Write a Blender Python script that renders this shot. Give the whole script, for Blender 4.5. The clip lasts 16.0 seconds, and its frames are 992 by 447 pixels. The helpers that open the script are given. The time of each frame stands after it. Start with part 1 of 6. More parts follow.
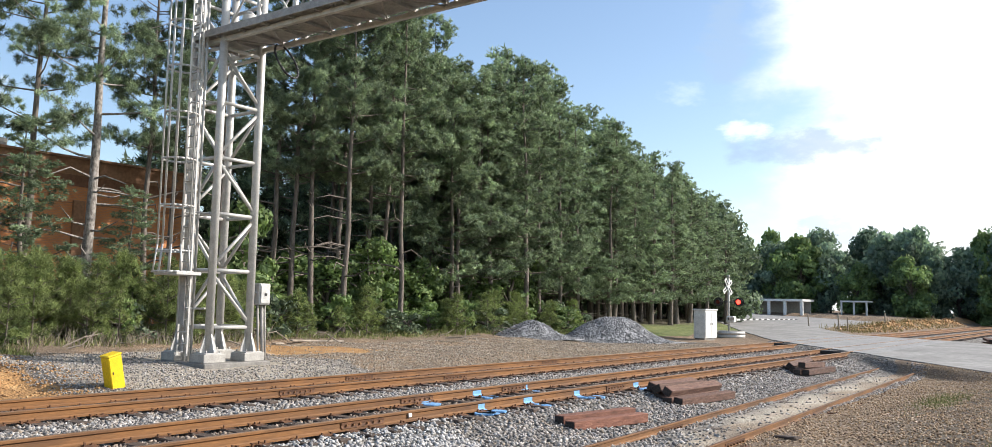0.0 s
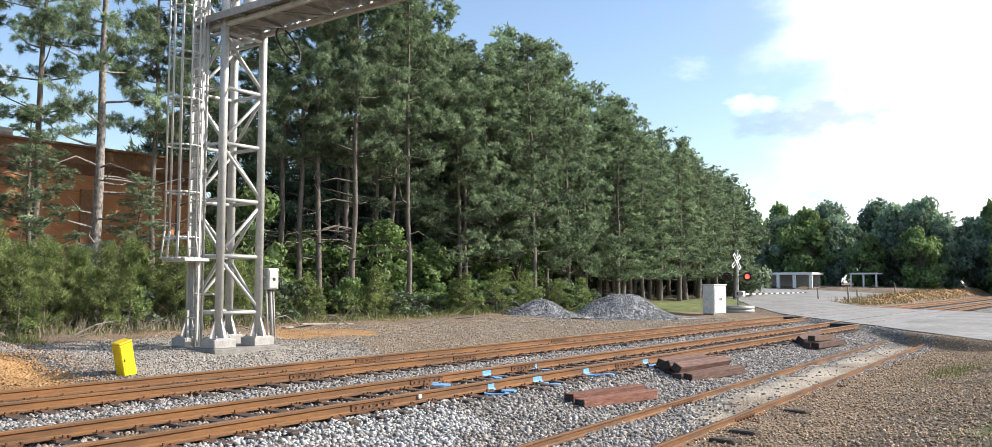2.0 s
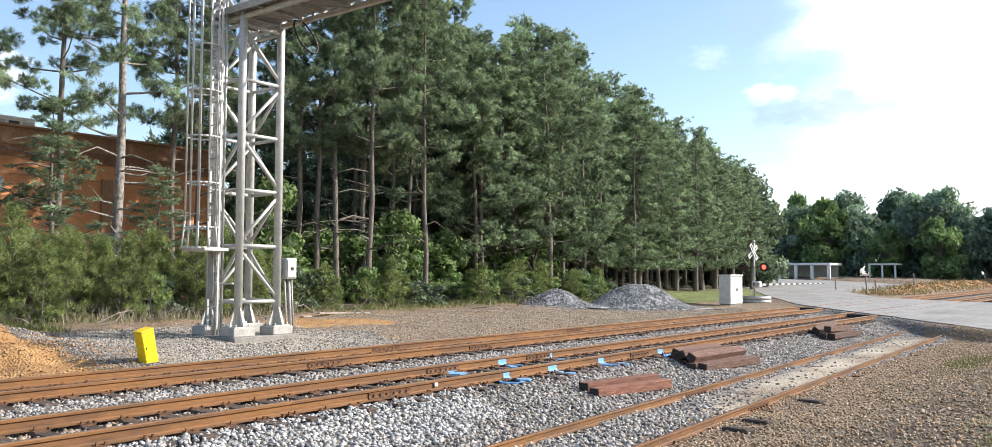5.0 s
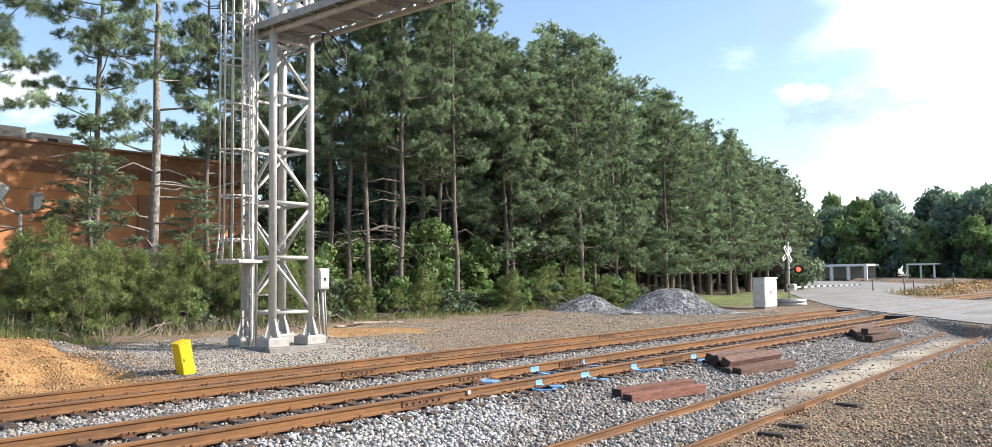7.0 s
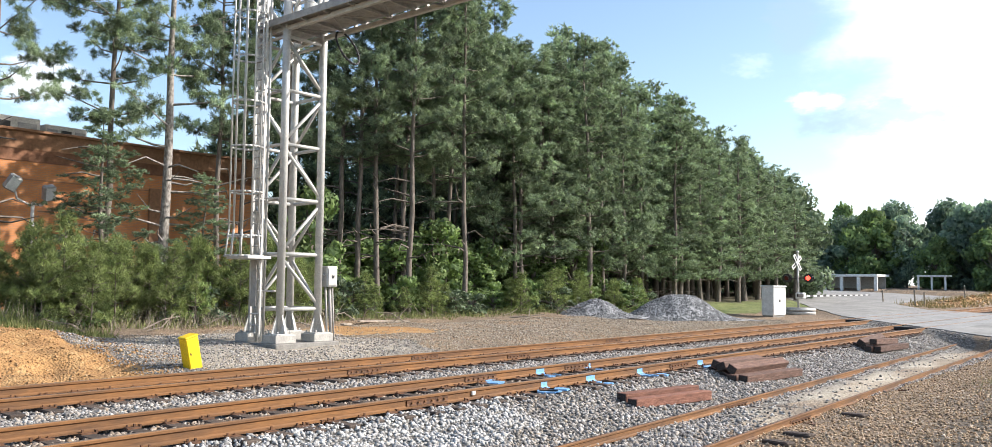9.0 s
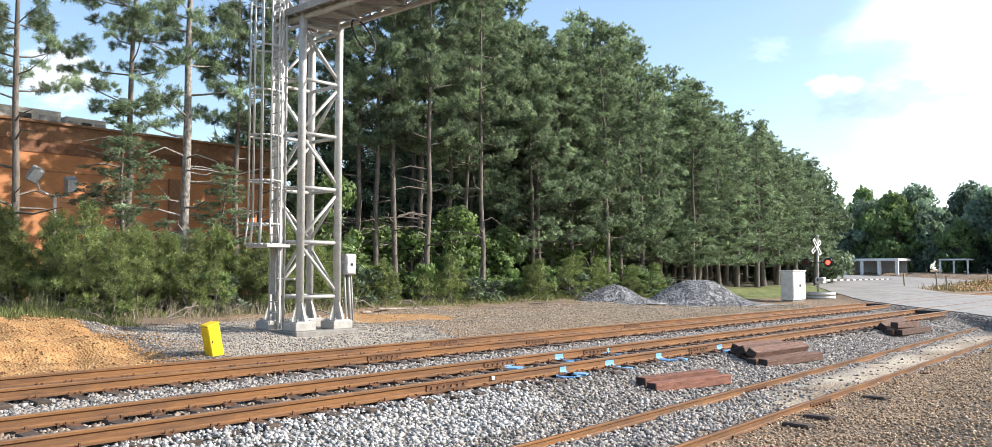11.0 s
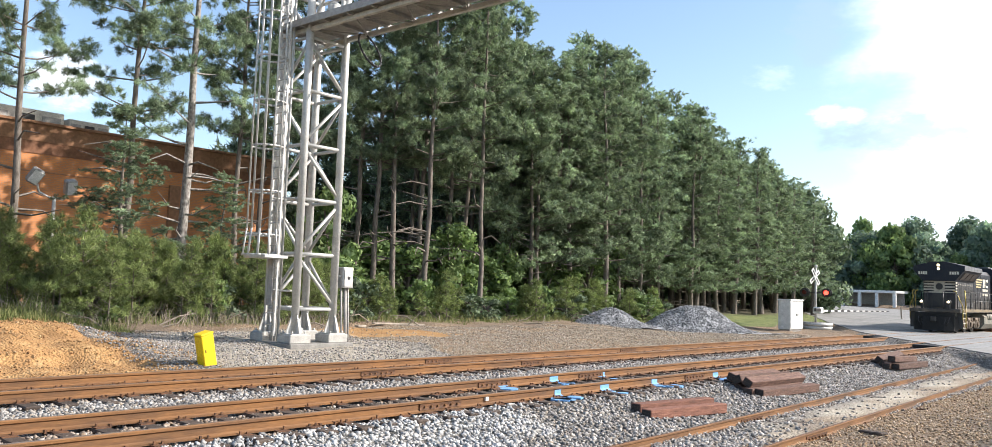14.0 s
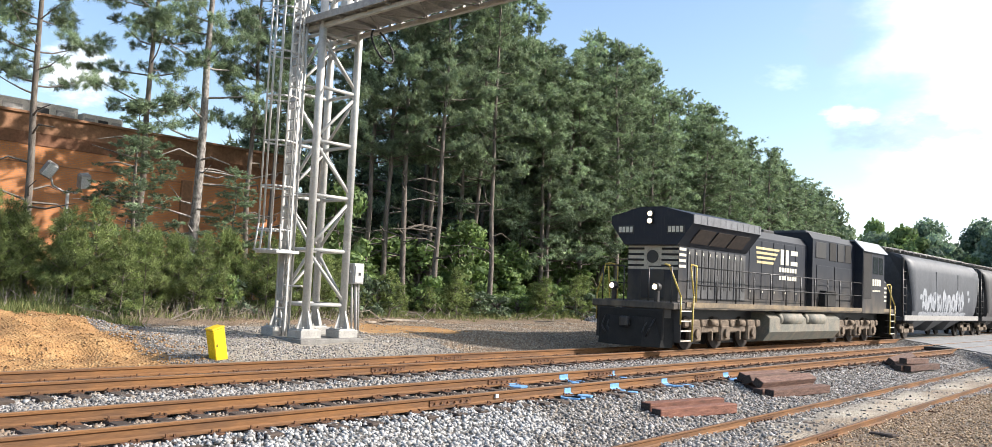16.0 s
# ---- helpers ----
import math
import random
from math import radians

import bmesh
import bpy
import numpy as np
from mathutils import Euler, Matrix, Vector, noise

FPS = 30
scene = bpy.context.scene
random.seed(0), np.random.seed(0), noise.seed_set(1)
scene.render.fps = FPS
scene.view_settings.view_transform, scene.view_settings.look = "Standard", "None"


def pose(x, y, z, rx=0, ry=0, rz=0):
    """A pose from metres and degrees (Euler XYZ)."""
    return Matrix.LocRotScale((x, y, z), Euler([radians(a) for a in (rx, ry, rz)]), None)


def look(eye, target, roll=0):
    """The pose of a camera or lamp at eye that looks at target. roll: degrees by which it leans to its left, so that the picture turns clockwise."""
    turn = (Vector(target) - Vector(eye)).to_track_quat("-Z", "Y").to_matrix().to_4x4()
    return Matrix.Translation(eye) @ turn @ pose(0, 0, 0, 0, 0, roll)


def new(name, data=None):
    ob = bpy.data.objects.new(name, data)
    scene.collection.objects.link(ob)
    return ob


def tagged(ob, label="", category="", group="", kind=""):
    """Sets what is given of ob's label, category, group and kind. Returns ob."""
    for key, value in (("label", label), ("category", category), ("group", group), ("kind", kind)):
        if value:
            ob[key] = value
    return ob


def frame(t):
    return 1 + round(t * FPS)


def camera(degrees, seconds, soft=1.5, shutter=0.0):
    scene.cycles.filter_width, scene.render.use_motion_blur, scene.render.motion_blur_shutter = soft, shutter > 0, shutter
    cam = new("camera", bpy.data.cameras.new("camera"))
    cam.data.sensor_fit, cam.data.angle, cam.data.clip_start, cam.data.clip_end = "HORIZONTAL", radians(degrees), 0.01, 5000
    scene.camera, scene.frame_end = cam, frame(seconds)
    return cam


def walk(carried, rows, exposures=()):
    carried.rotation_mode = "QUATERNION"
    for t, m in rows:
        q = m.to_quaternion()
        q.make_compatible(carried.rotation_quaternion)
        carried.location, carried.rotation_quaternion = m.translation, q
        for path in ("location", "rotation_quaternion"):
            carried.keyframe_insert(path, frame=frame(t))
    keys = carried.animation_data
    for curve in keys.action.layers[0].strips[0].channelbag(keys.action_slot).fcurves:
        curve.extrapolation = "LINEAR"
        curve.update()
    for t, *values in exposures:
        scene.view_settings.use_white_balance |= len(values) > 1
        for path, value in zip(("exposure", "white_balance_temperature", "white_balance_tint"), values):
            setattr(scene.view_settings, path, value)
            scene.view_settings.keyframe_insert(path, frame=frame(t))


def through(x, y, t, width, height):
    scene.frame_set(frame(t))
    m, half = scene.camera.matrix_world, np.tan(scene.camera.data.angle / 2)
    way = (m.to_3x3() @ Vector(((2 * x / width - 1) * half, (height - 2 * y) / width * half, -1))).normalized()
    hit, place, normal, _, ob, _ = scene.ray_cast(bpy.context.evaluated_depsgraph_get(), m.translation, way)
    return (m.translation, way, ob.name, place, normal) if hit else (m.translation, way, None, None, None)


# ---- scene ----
cam = camera(60.87, 16.0, soft=0.8)


def view(x, y, z, heading, up, lean):
    """Camera pose: heading in degrees from the track's direction (+x) towards +y."""
    h, u = radians(heading), radians(up)
    ahead = Vector((math.cos(u) * math.cos(h), math.cos(u) * math.sin(h), math.sin(u)))
    return look((x, y, z), Vector((x, y, z)) + ahead * 10, lean)


# seconds, x, y, z, heading, up, lean (z is above the rail heads)
PATH = [
    (0, 0.038, 0.094, 1.755, 35.845, 5.493, 1.176),
    (0.5, 0.075, 0.115, 1.747, 36.326, 4.601, 1.088),
    (1, 0.074, 0.103, 1.736, 34.862, 4.006, 1.265),
    (1.5, 0.076, 0.102, 1.745, 35.852, 3.773, 0.518),
    (2, 0.087, 0.093, 1.767, 36.341, 4.102, -0.001),
    (2.5, 0.093, 0.093, 1.738, 37.154, 3.275, 0.475),
    (3, 0.081, 0.087, 1.750, 36.716, 3.512, 1.103),
    (3.5, 0.066, 0.109, 1.769, 36.699, 3.720, 1.130),
    (4, 0.030, 0.077, 1.758, 36.832, 3.293, -0.119),
    (6.5, -0.036, -0.052, 1.782, 38.522, 3.830, 0.606),
    (7, -0.042, -0.047, 1.779, 39.531, 3.900, -0.842),
    (7.5, -0.017, -0.057, 1.774, 40.828, 4.008, -0.326),
    (8, -0.013, -0.055, 1.787, 39.994, 4.265, -0.165),
    (8.5, -0.021, -0.059, 1.777, 39.985, 4.161, 0.369),
    (11, -0.041, -0.063, 1.720, 41.350, 3.213, -0.019),
    (11.5, -0.075, -0.080, 1.733, 41.626, 2.344, 0.240),
    (12, -0.047, -0.028, 1.747, 41.129, 3.864, 0.328),
    (12.5, -0.000, -0.000, 1.747, 41.138, 3.504, 1.336),
    (13, 0.041, 0.044, 1.738, 40.143, 3.114, 1.758),
    (13.5, 0.003, 0.005, 1.758, 41.335, 4.334, 2.056),
    (14, 0.000, -0.002, 1.758, 41.303, 4.407, 2.077),
    (14.5, -0.021, 0.010, 1.749, 40.728, 4.783, 2.601),
    (15, -0.027, 0.013, 1.748, 41.194, 4.366, 3.053),
    (15.5, -0.026, 0.037, 1.751, 41.063, 4.324, 2.796),
    (16, -0.020, 0.017, 1.753, 41.969, 4.220, 2.659),
]
walk(cam, [(t, view(*p)) for t, *p in PATH], exposures=((0, 0.5), (1.5, 0.56), (3.5, 0.66), (7.5, 0.72), (12.5, 0.78), (14.5, 0.75), (16, 0.74)))

# ---- world and sun ----
SUN_AZ, SUN_EL = -46.0, 31.5   # azimuth from +x towards +y, elevation
SUN_DIR = Vector((math.cos(radians(SUN_EL)) * math.cos(radians(SUN_AZ)), math.cos(radians(SUN_EL)) * math.sin(radians(SUN_AZ)), math.sin(radians(SUN_EL))))


def build_world():
    w = bpy.data.worlds.new("sky")
    scene.world = w
    w.use_nodes = True
    nt = w.node_tree
    nt.nodes.clear()
    N, L = nt.nodes.new, nt.links.new

    def val(op, a, b=None, c=None):
        n = N("ShaderNodeMath")
        n.operation = op
        for i, v in enumerate((a, b, c)):
            if v is None:
                continue
            if isinstance(v, (int, float)):
                n.inputs[i].default_value = v
            else:
                L(v, n.inputs[i])
        return n.outputs[0]

    def ramp(v, lo, hi):
        n = N("ShaderNodeMapRange")
        n.interpolation_type = "SMOOTHSTEP"
        L(v, n.inputs[0])
        n.inputs[1].default_value, n.inputs[2].default_value = lo, hi
        return n.outputs[0]

    out, bg = N("ShaderNodeOutputWorld"), N("ShaderNodeBackground")
    sky = N("ShaderNodeTexSky")
    sky.sky_type, sky.sun_disc = "NISHITA", False
    sky.sun_elevation, sky.sun_rotation = radians(SUN_EL), radians(90 - SUN_AZ)
    sky.air_density, sky.dust_density, sky.ozone_density = 1.0, 0.9, 1.4
    co = N("ShaderNodeTexCoord")
    # clouds: soft noise stretched towards the horizon
    mp = N("ShaderNodeMapping")
    mp.inputs["Scale"].default_value = (1.0, 1.0, 2.2)
    L(co.outputs["Generated"], mp.inputs[0])
    nz = N("ShaderNodeTexNoise")
    nz.inputs["Scale"].default_value, nz.inputs["Detail"].default_value, nz.inputs["Roughness"].default_value = 5.0, 7.0, 0.58
    L(mp.outputs[0], nz.inputs["Vector"])
    big = N("ShaderNodeTexNoise")
    big.inputs["Scale"].default_value, big.inputs["Detail"].default_value = 2.1, 2.0
    L(mp.outputs[0], big.inputs["Vector"])
    fine = N("ShaderNodeTexNoise")
    fine.inputs["Scale"].default_value, fine.inputs["Detail"].default_value, fine.inputs["Roughness"].default_value = 26.0, 6.0, 0.6
    L(mp.outputs[0], fine.inputs["Vector"])
    dot = N("ShaderNodeVectorMath")
    dot.operation = "DOT_PRODUCT"
    flat = Vector((SUN_DIR.x, SUN_DIR.y, 0)).normalized()
    L(co.outputs["Generated"], dot.inputs[0])
    dot.inputs[1].default_value = flat
    near = dot.outputs["Value"]
    wob = val("ADD", near, val("MULTIPLY", val("SUBTRACT", nz.outputs["Fac"], 0.5), 0.34))
    sheet = ramp(wob, 0.36, 0.52)          # the bright bank of cloud round the sun
    puffs = val("MULTIPLY", ramp(val("MULTIPLY", nz.outputs["Fac"], val("ADD", big.outputs["Fac"], 0.5)), 0.64, 0.78), 0.35)
    cover = val("MAXIMUM", sheet, puffs)

    def cloud(az, el, wide, tall, edge):
        """One soft long cloud at an azimuth and elevation in degrees."""
        a, e = radians(az), radians(el)
        d = Vector((math.cos(e) * math.cos(a), math.cos(e) * math.sin(a), math.sin(e)))
        side = Vector((-math.sin(a), math.cos(a), 0))
        up = d.cross(side)
        vals = []
        for axis, size in ((side, wide), (up, tall)):
            n = N("ShaderNodeVectorMath")
            n.operation = "DOT_PRODUCT"
            L(co.outputs["Generated"], n.inputs[0])
            n.inputs[1].default_value = axis
            vals.append(val("POWER", val("ABSOLUTE", val("DIVIDE", n.outputs["Value"], math.sin(radians(size)))), 2.0))
        f = N("ShaderNodeVectorMath")
        f.operation = "DOT_PRODUCT"
        L(co.outputs["Generated"], f.inputs[0])
        f.inputs[1].default_value = d
        front = ramp(f.outputs["Value"], 0.5, 0.7)
        r = val("ADD", val("ADD", vals[0], vals[1]), val("MULTIPLY", val("SUBTRACT", fine.outputs["Fac"], 0.5), edge))
        return val("MULTIPLY", val("SUBTRACT", 1.0, ramp(r, -0.1, 1.2)), front)

    mix = N("ShaderNodeMix")
    mix.data_type = "RGBA"
    L(cover, mix.inputs[0])
    L(sky.outputs[0], mix.inputs[6])
    mix.inputs[7].default_value = CLOUD
    last = mix.outputs[2]
    for (az, el, wide, tall, edge), colour, amount in CLOUDS:
        m = N("ShaderNodeMix")
        m.data_type = "RGBA"
        L(val("MULTIPLY", cloud(az, el, wide, tall, edge), amount), m.inputs[0])
        L(last, m.inputs[6])
        m.inputs[7].default_value = colour
        last = m.outputs[2]
    L(last, bg.inputs[0])
    bg.inputs[1].default_value = 0.15
    L(bg.outputs[0], out.inputs[0])


CLOUD = (6.6, 6.8, 7.0, 1)
CLOUDS = [
    ((15.6, 10.4, 5.6, 1.3, 3.4), (2.4, 3.1, 4.1, 1), 0.68),
    ((19.3, 11.6, 1.9, 0.7, 4.5), (6.2, 6.5, 6.8, 1), 0.6),
    ((23.4, 14.2, 1.6, 0.9, 4.5), (5.0, 5.8, 6.6, 1), 0.3),
    ((13.0, 5.2, 4.0, 1.2, 5.0), (2.9, 3.7, 4.7, 1), 0.55),
    ((20.6, 17.5, 1.7, 3.6, 4.0), (2.4, 3.2, 4.3, 1), 0.45),
    ((69.0, 11.6, 2.4, 1.9, 3.0), (6.4, 6.6, 6.8, 1), 0.85),
]
build_world()
sun = new("sun", bpy.data.lights.new("sun", "SUN"))
sun.data.energy, sun.data.angle, sun.data.color = 4.9, radians(0.6), (1.0, 0.93, 0.86)
sun.matrix_world = look((0, 0, 60), Vector((0, 0, 60)) - SUN_DIR)

# ---- materials ----
class Mat:
    """A small node-tree builder round one Principled surface."""

    def __init__(self, name, rough=0.8, metal=0.0):
        self.m = bpy.data.materials.new(name)
        self.m.use_nodes = True
        self.nt = self.m.node_tree
        self.bsdf = next(n for n in self.nt.nodes if n.type == "BSDF_PRINCIPLED")
        self.bsdf.inputs["Roughness"].default_value, self.bsdf.inputs["Metallic"].default_value = rough, metal
        self.co = self.nt.nodes.new("ShaderNodeTexCoord").outputs["Object"]

    def link(self, a, b):
        self.nt.links.new(a, b)

    def noise(self, scale, detail=4.0, rough=0.55, stretch=None):
        n = self.nt.nodes.new("ShaderNodeTexNoise")
        n.inputs["Scale"].default_value, n.inputs["Detail"].default_value, n.inputs["Roughness"].default_value = scale, detail, rough
        src = self.co
        if stretch:
            mp = self.nt.nodes.new("ShaderNodeMapping")
            mp.inputs["Scale"].default_value = stretch
            self.link(src, mp.inputs[0])
            src = mp.outputs[0]
        self.link(src, n.inputs["Vector"])
        return n.outputs["Fac"]

    def voronoi(self, scale, what="Distance", feature="F1"):
        n = self.nt.nodes.new("ShaderNodeTexVoronoi")
        n.feature = feature
        n.inputs["Scale"].default_value = scale
        self.link(self.co, n.inputs["Vector"])
        return n.outputs[what]

    def ramp(self, v, *stops):
        n = self.nt.nodes.new("ShaderNodeValToRGB")
        e = n.color_ramp.elements
        while len(e) < len(stops):
            e.new(0.5)
        for el, (p, c) in zip(e, stops):
            el.position = p
            el.color = (*c, 1) if isinstance(c, tuple) else (c, c, c, 1)
        self.link(v, n.inputs[0])
        return n.outputs[0]

    def mix(self, f, a, b, kind="MIX"):
        n = self.nt.nodes.new("ShaderNodeMix")
        n.data_type, n.blend_type = "RGBA", kind
        for i, v in ((0, f), (6, a), (7, b)):
            if isinstance(v, (int, float)):
                n.inputs[i].default_value = v
            elif isinstance(v, tuple):
                n.inputs[i].default_value = (*v, 1)
            else:
                self.link(v, n.inputs[i])
        return n.outputs[2]

    def times(self, v, k):
        n = self.nt.nodes.new("ShaderNodeMath")
        n.operation = "MULTIPLY"
        n.inputs[1].default_value = k
        self.link(v, n.inputs[0])
        return n.outputs[0]

    def info(self, what="Random"):
        return self.nt.nodes.new("ShaderNodeObjectInfo").outputs[what]

    def island(self):
        return self.nt.nodes.new("ShaderNodeNewGeometry").outputs["Random Per Island"]

    def attr(self, name):
        n = self.nt.nodes.new("ShaderNodeAttribute")
        n.attribute_name = name
        return n.outputs["Color"]

    def split(self, colour):
        n = self.nt.nodes.new("ShaderNodeSeparateColor")
        self.link(colour, n.inputs[0])
        return n.outputs

    def colour(self, c):
        if isinstance(c, tuple):
            self.bsdf.inputs["Base Color"].default_value = (*c, 1)
        else:
            self.link(c, self.bsdf.inputs["Base Color"])
        return self

    def rough(self, v):
        self.link(v, self.bsdf.inputs["Roughness"])
        return self

    def bump(self, h, strength=0.5, dist=0.02):
        n = self.nt.nodes.new("ShaderNodeBump")
        n.inputs["Strength"].default_value, n.inputs["Distance"].default_value = strength, dist
        self.link(h, n.inputs["Height"])
        self.link(n.outputs[0], self.bsdf.inputs["Normal"])
        return self

    def glow(self, c, s):
        self.bsdf.inputs["Emission Color"].default_value, self.bsdf.inputs["Emission Strength"].default_value = (*c, 1), s
        return self


def worn(name, base, dark, scale=6.0, rough=0.6, metal=0.0, bump=0.25, spread=(0.35, 0.7), stretch=None):
    """A surface that varies between two colours, coarse and fine."""
    m = Mat(name, rough, metal)
    coarse = m.ramp(m.noise(scale, 5, 0.6, stretch), (spread[0], dark), (spread[1], base))
    fine = m.ramp(m.noise(scale * 9, 3, 0.6, stretch), (0.3, 0.72), (0.7, 1.12))
    m.colour(m.mix(1.0, coarse, fine, "MULTIPLY"))
    m.bump(m.noise(scale * 12, 4, 0.6, stretch), bump, 0.01)
    return m.m


def leaf_mat(name, a, b, c, through=0.15):
    m = Mat(name, 0.75)
    col = m.ramp(m.island(), (0.0, a), (0.55, b), (1.0, c))
    tree = m.ramp(m.info(), (0.0, 0.8), (1.0, 1.2))
    # old and young sprays differ in tone
    tone = m.nt.nodes.new("ShaderNodeAttribute")
    tone.attribute_name = "tone"
    one = m.nt.nodes.new("ShaderNodeMath")
    one.inputs[1].default_value = 1.0
    m.link(tone.outputs["Fac"], one.inputs[0])
    col = m.mix(1.0, col, one.outputs[0], "MULTIPLY")
    m.colour(m.mix(1.0, col, tree, "MULTIPLY"))
    m.bsdf.inputs["Specular IOR Level"].default_value = 0.3
    # thin leaves let part of the light through
    out = next(n for n in m.nt.nodes if n.type == "OUTPUT_MATERIAL")
    tr, mx = m.nt.nodes.new("ShaderNodeBsdfTranslucent"), m.nt.nodes.new("ShaderNodeMixShader")
    m.link(m.mix(1.0, col, (1.15, 1.25, 0.95), "MULTIPLY"), tr.inputs["Color"])
    mx.inputs[0].default_value = through
    m.link(m.bsdf.outputs[0], mx.inputs[1])
    m.link(tr.outputs[0], mx.inputs[2])
    m.link(mx.outputs[0], out.inputs["Surface"])
    return m.m


RUST = worn("rusty_rail", (0.26, 0.118, 0.036), (0.12, 0.06, 0.028), 3.0, 0.75, 0.1, 0.3, stretch=(0.25, 2, 2))
RUST_DARK = worn("dark_rust", (0.20, 0.09, 0.04), (0.07, 0.035, 0.02), 9.0, 0.8, 0.1)
RAIL_TOP = worn("worn_rail_head", (0.42, 0.33, 0.26), (0.26, 0.15, 0.09), 2.0, 0.42, 0.6, 0.1, stretch=(0.2, 2, 2))
GALV = worn("galvanised_steel", (0.62, 0.61, 0.58), (0.47, 0.46, 0.44), 5.0, 0.5, 0.25, 0.1)
GALV_DULL = worn("dull_steel_grating", (0.42, 0.40, 0.37), (0.28, 0.27, 0.26), 6.0, 0.6, 0.2, 0.2)
CONCRETE = worn("concrete", (0.30, 0.288, 0.265), (0.19, 0.18, 0.165), 3.0, 0.9, 0.0, 0.3)
PIER = worn("pale_cast_concrete", (0.50, 0.48, 0.44), (0.36, 0.345, 0.32), 4.0, 0.9, 0.0, 0.3)
YELLOW = worn("yellow_paint", (0.85, 0.62, 0.01), (0.72, 0.48, 0.01), 5.0, 0.45, 0.0, 0.08)
WHITE = worn("white_paint", (0.80, 0.80, 0.78), (0.62, 0.62, 0.60), 4.0, 0.5, 0.0, 0.08)
BLACK = worn("black_paint", (0.022, 0.022, 0.025), (0.035, 0.032, 0.03), 4.0, 0.45, 0.0, 0.08)
BLUE = worn("blue_marking_paint", (0.24, 0.48, 0.80), (0.14, 0.34, 0.64), 12.0, 0.6, 0.0, 0.3)


def tie_mat(name, a, b, c):
    m = Mat(name, 0.85)
    g = m.ramp(m.noise(3.0, 6, 0.65, (1.2, 9, 9)), (0.25, a), (0.55, b), (0.8, c))
    v = m.ramp(m.info(), (0.0, 0.7), (1.0, 1.25))
    m.colour(m.mix(1.0, g, v, "MULTIPLY"))
    m.bump(m.noise(8.0, 5, 0.65, (1.0, 12, 12)), 0.6, 0.02)
    return m.m


TIE_OLD = tie_mat("weathered_tie", (0.03, 0.022, 0.018), (0.085, 0.06, 0.045), (0.17, 0.13, 0.10))
TIE_NEW = tie_mat("creosoted_tie", (0.075, 0.032, 0.022), (0.20, 0.085, 0.055), (0.32, 0.16, 0.11))
TIE_HEAP = tie_mat("heaped_brown_tie", (0.045, 0.025, 0.02), (0.125, 0.066, 0.047), (0.23, 0.15, 0.115))
# end grain, with the shade on ends turned from the sun painted in
TIE_END_SHADED = tie_mat("shaded_tie_end_grain", (0.012, 0.01, 0.01), (0.04, 0.032, 0.028), (0.09, 0.07, 0.06))
PINE = leaf_mat("pine_needles", (0.118, 0.155, 0.11), (0.205, 0.262, 0.168), (0.305, 0.37, 0.225), 0.32)
PINE_YOUNG = leaf_mat("young_pine_needles", (0.105, 0.138, 0.054), (0.18, 0.222, 0.078), (0.275, 0.32, 0.12), 0.25)
# far wood leaves, lightened and blued so that the colour carries distance haze
LEAF_HAZE = leaf_mat("haze_toned_leaves", (0.14, 0.20, 0.165), (0.21, 0.28, 0.22), (0.30, 0.365, 0.27), 0.5)
LEAF_DEEP = leaf_mat("deep_green_leaves", (0.09, 0.125, 0.085), (0.145, 0.19, 0.12), (0.21, 0.26, 0.16), 0.25)
LEAF_LIGHT = leaf_mat("light_leaves", (0.10, 0.15, 0.065), (0.155, 0.22, 0.085), (0.23, 0.30, 0.115), 0.35)
GRASS = leaf_mat("grass_blades", (0.09, 0.12, 0.035), (0.17, 0.19, 0.065), (0.30, 0.28, 0.13))
STRAW = leaf_mat("dry_straw", (0.16, 0.14, 0.06), (0.28, 0.22, 0.10), (0.38, 0.31, 0.16))
BARK = worn("pine_bark", (0.25, 0.215, 0.182), (0.10, 0.082, 0.068), 5.0, 0.95, 0.0, 0.9, stretch=(3, 3, 0.7))
BARK_PALE = worn("pale_flaking_bark", (0.46, 0.43, 0.39), (0.13, 0.11, 0.095), 6.0, 0.95, 0.0, 0.9, stretch=(2, 2, 1.2))
DEADWOOD = worn("dead_wood", (0.42, 0.36, 0.29), (0.24, 0.20, 0.16), 5.0, 0.9, 0.0, 0.5)


def stone_mat(name, *cols):
    m = Mat(name, 0.9)
    n = len(cols) - 1
    c = m.ramp(m.island(), *[(i / n, k) for i, k in enumerate(cols)])
    m.colour(m.mix(1.0, c, m.ramp(m.noise(40, 3), (0.3, 0.75), (0.7, 1.15)), "MULTIPLY"))
    return m.m


STONE = stone_mat("ballast_stone", (0.075, 0.069, 0.066), (0.20, 0.188, 0.176), (0.36, 0.343, 0.325), (0.25, 0.205, 0.158), (0.53, 0.51, 0.485))
STONE_RUST = stone_mat("rust_stained_ballast", (0.07, 0.055, 0.045), (0.19, 0.15, 0.115), (0.33, 0.275, 0.225), (0.24, 0.165, 0.105), (0.50, 0.46, 0.41))
STONE_FRESH = stone_mat("fresh_pale_ballast", (0.12, 0.118, 0.118), (0.29, 0.285, 0.28), (0.47, 0.46, 0.45), (0.36, 0.345, 0.32), (0.63, 0.62, 0.60))
STONE_VERGE = stone_mat("grey_tan_gravel", (0.12, 0.10, 0.08), (0.27, 0.23, 0.18), (0.40, 0.35, 0.285), (0.31, 0.235, 0.155), (0.52, 0.475, 0.41))
STONE_TAN = stone_mat("tan_gravel", (0.125, 0.085, 0.055), (0.29, 0.20, 0.12), (0.41, 0.31, 0.205), (0.36, 0.23, 0.12), (0.56, 0.47, 0.36))
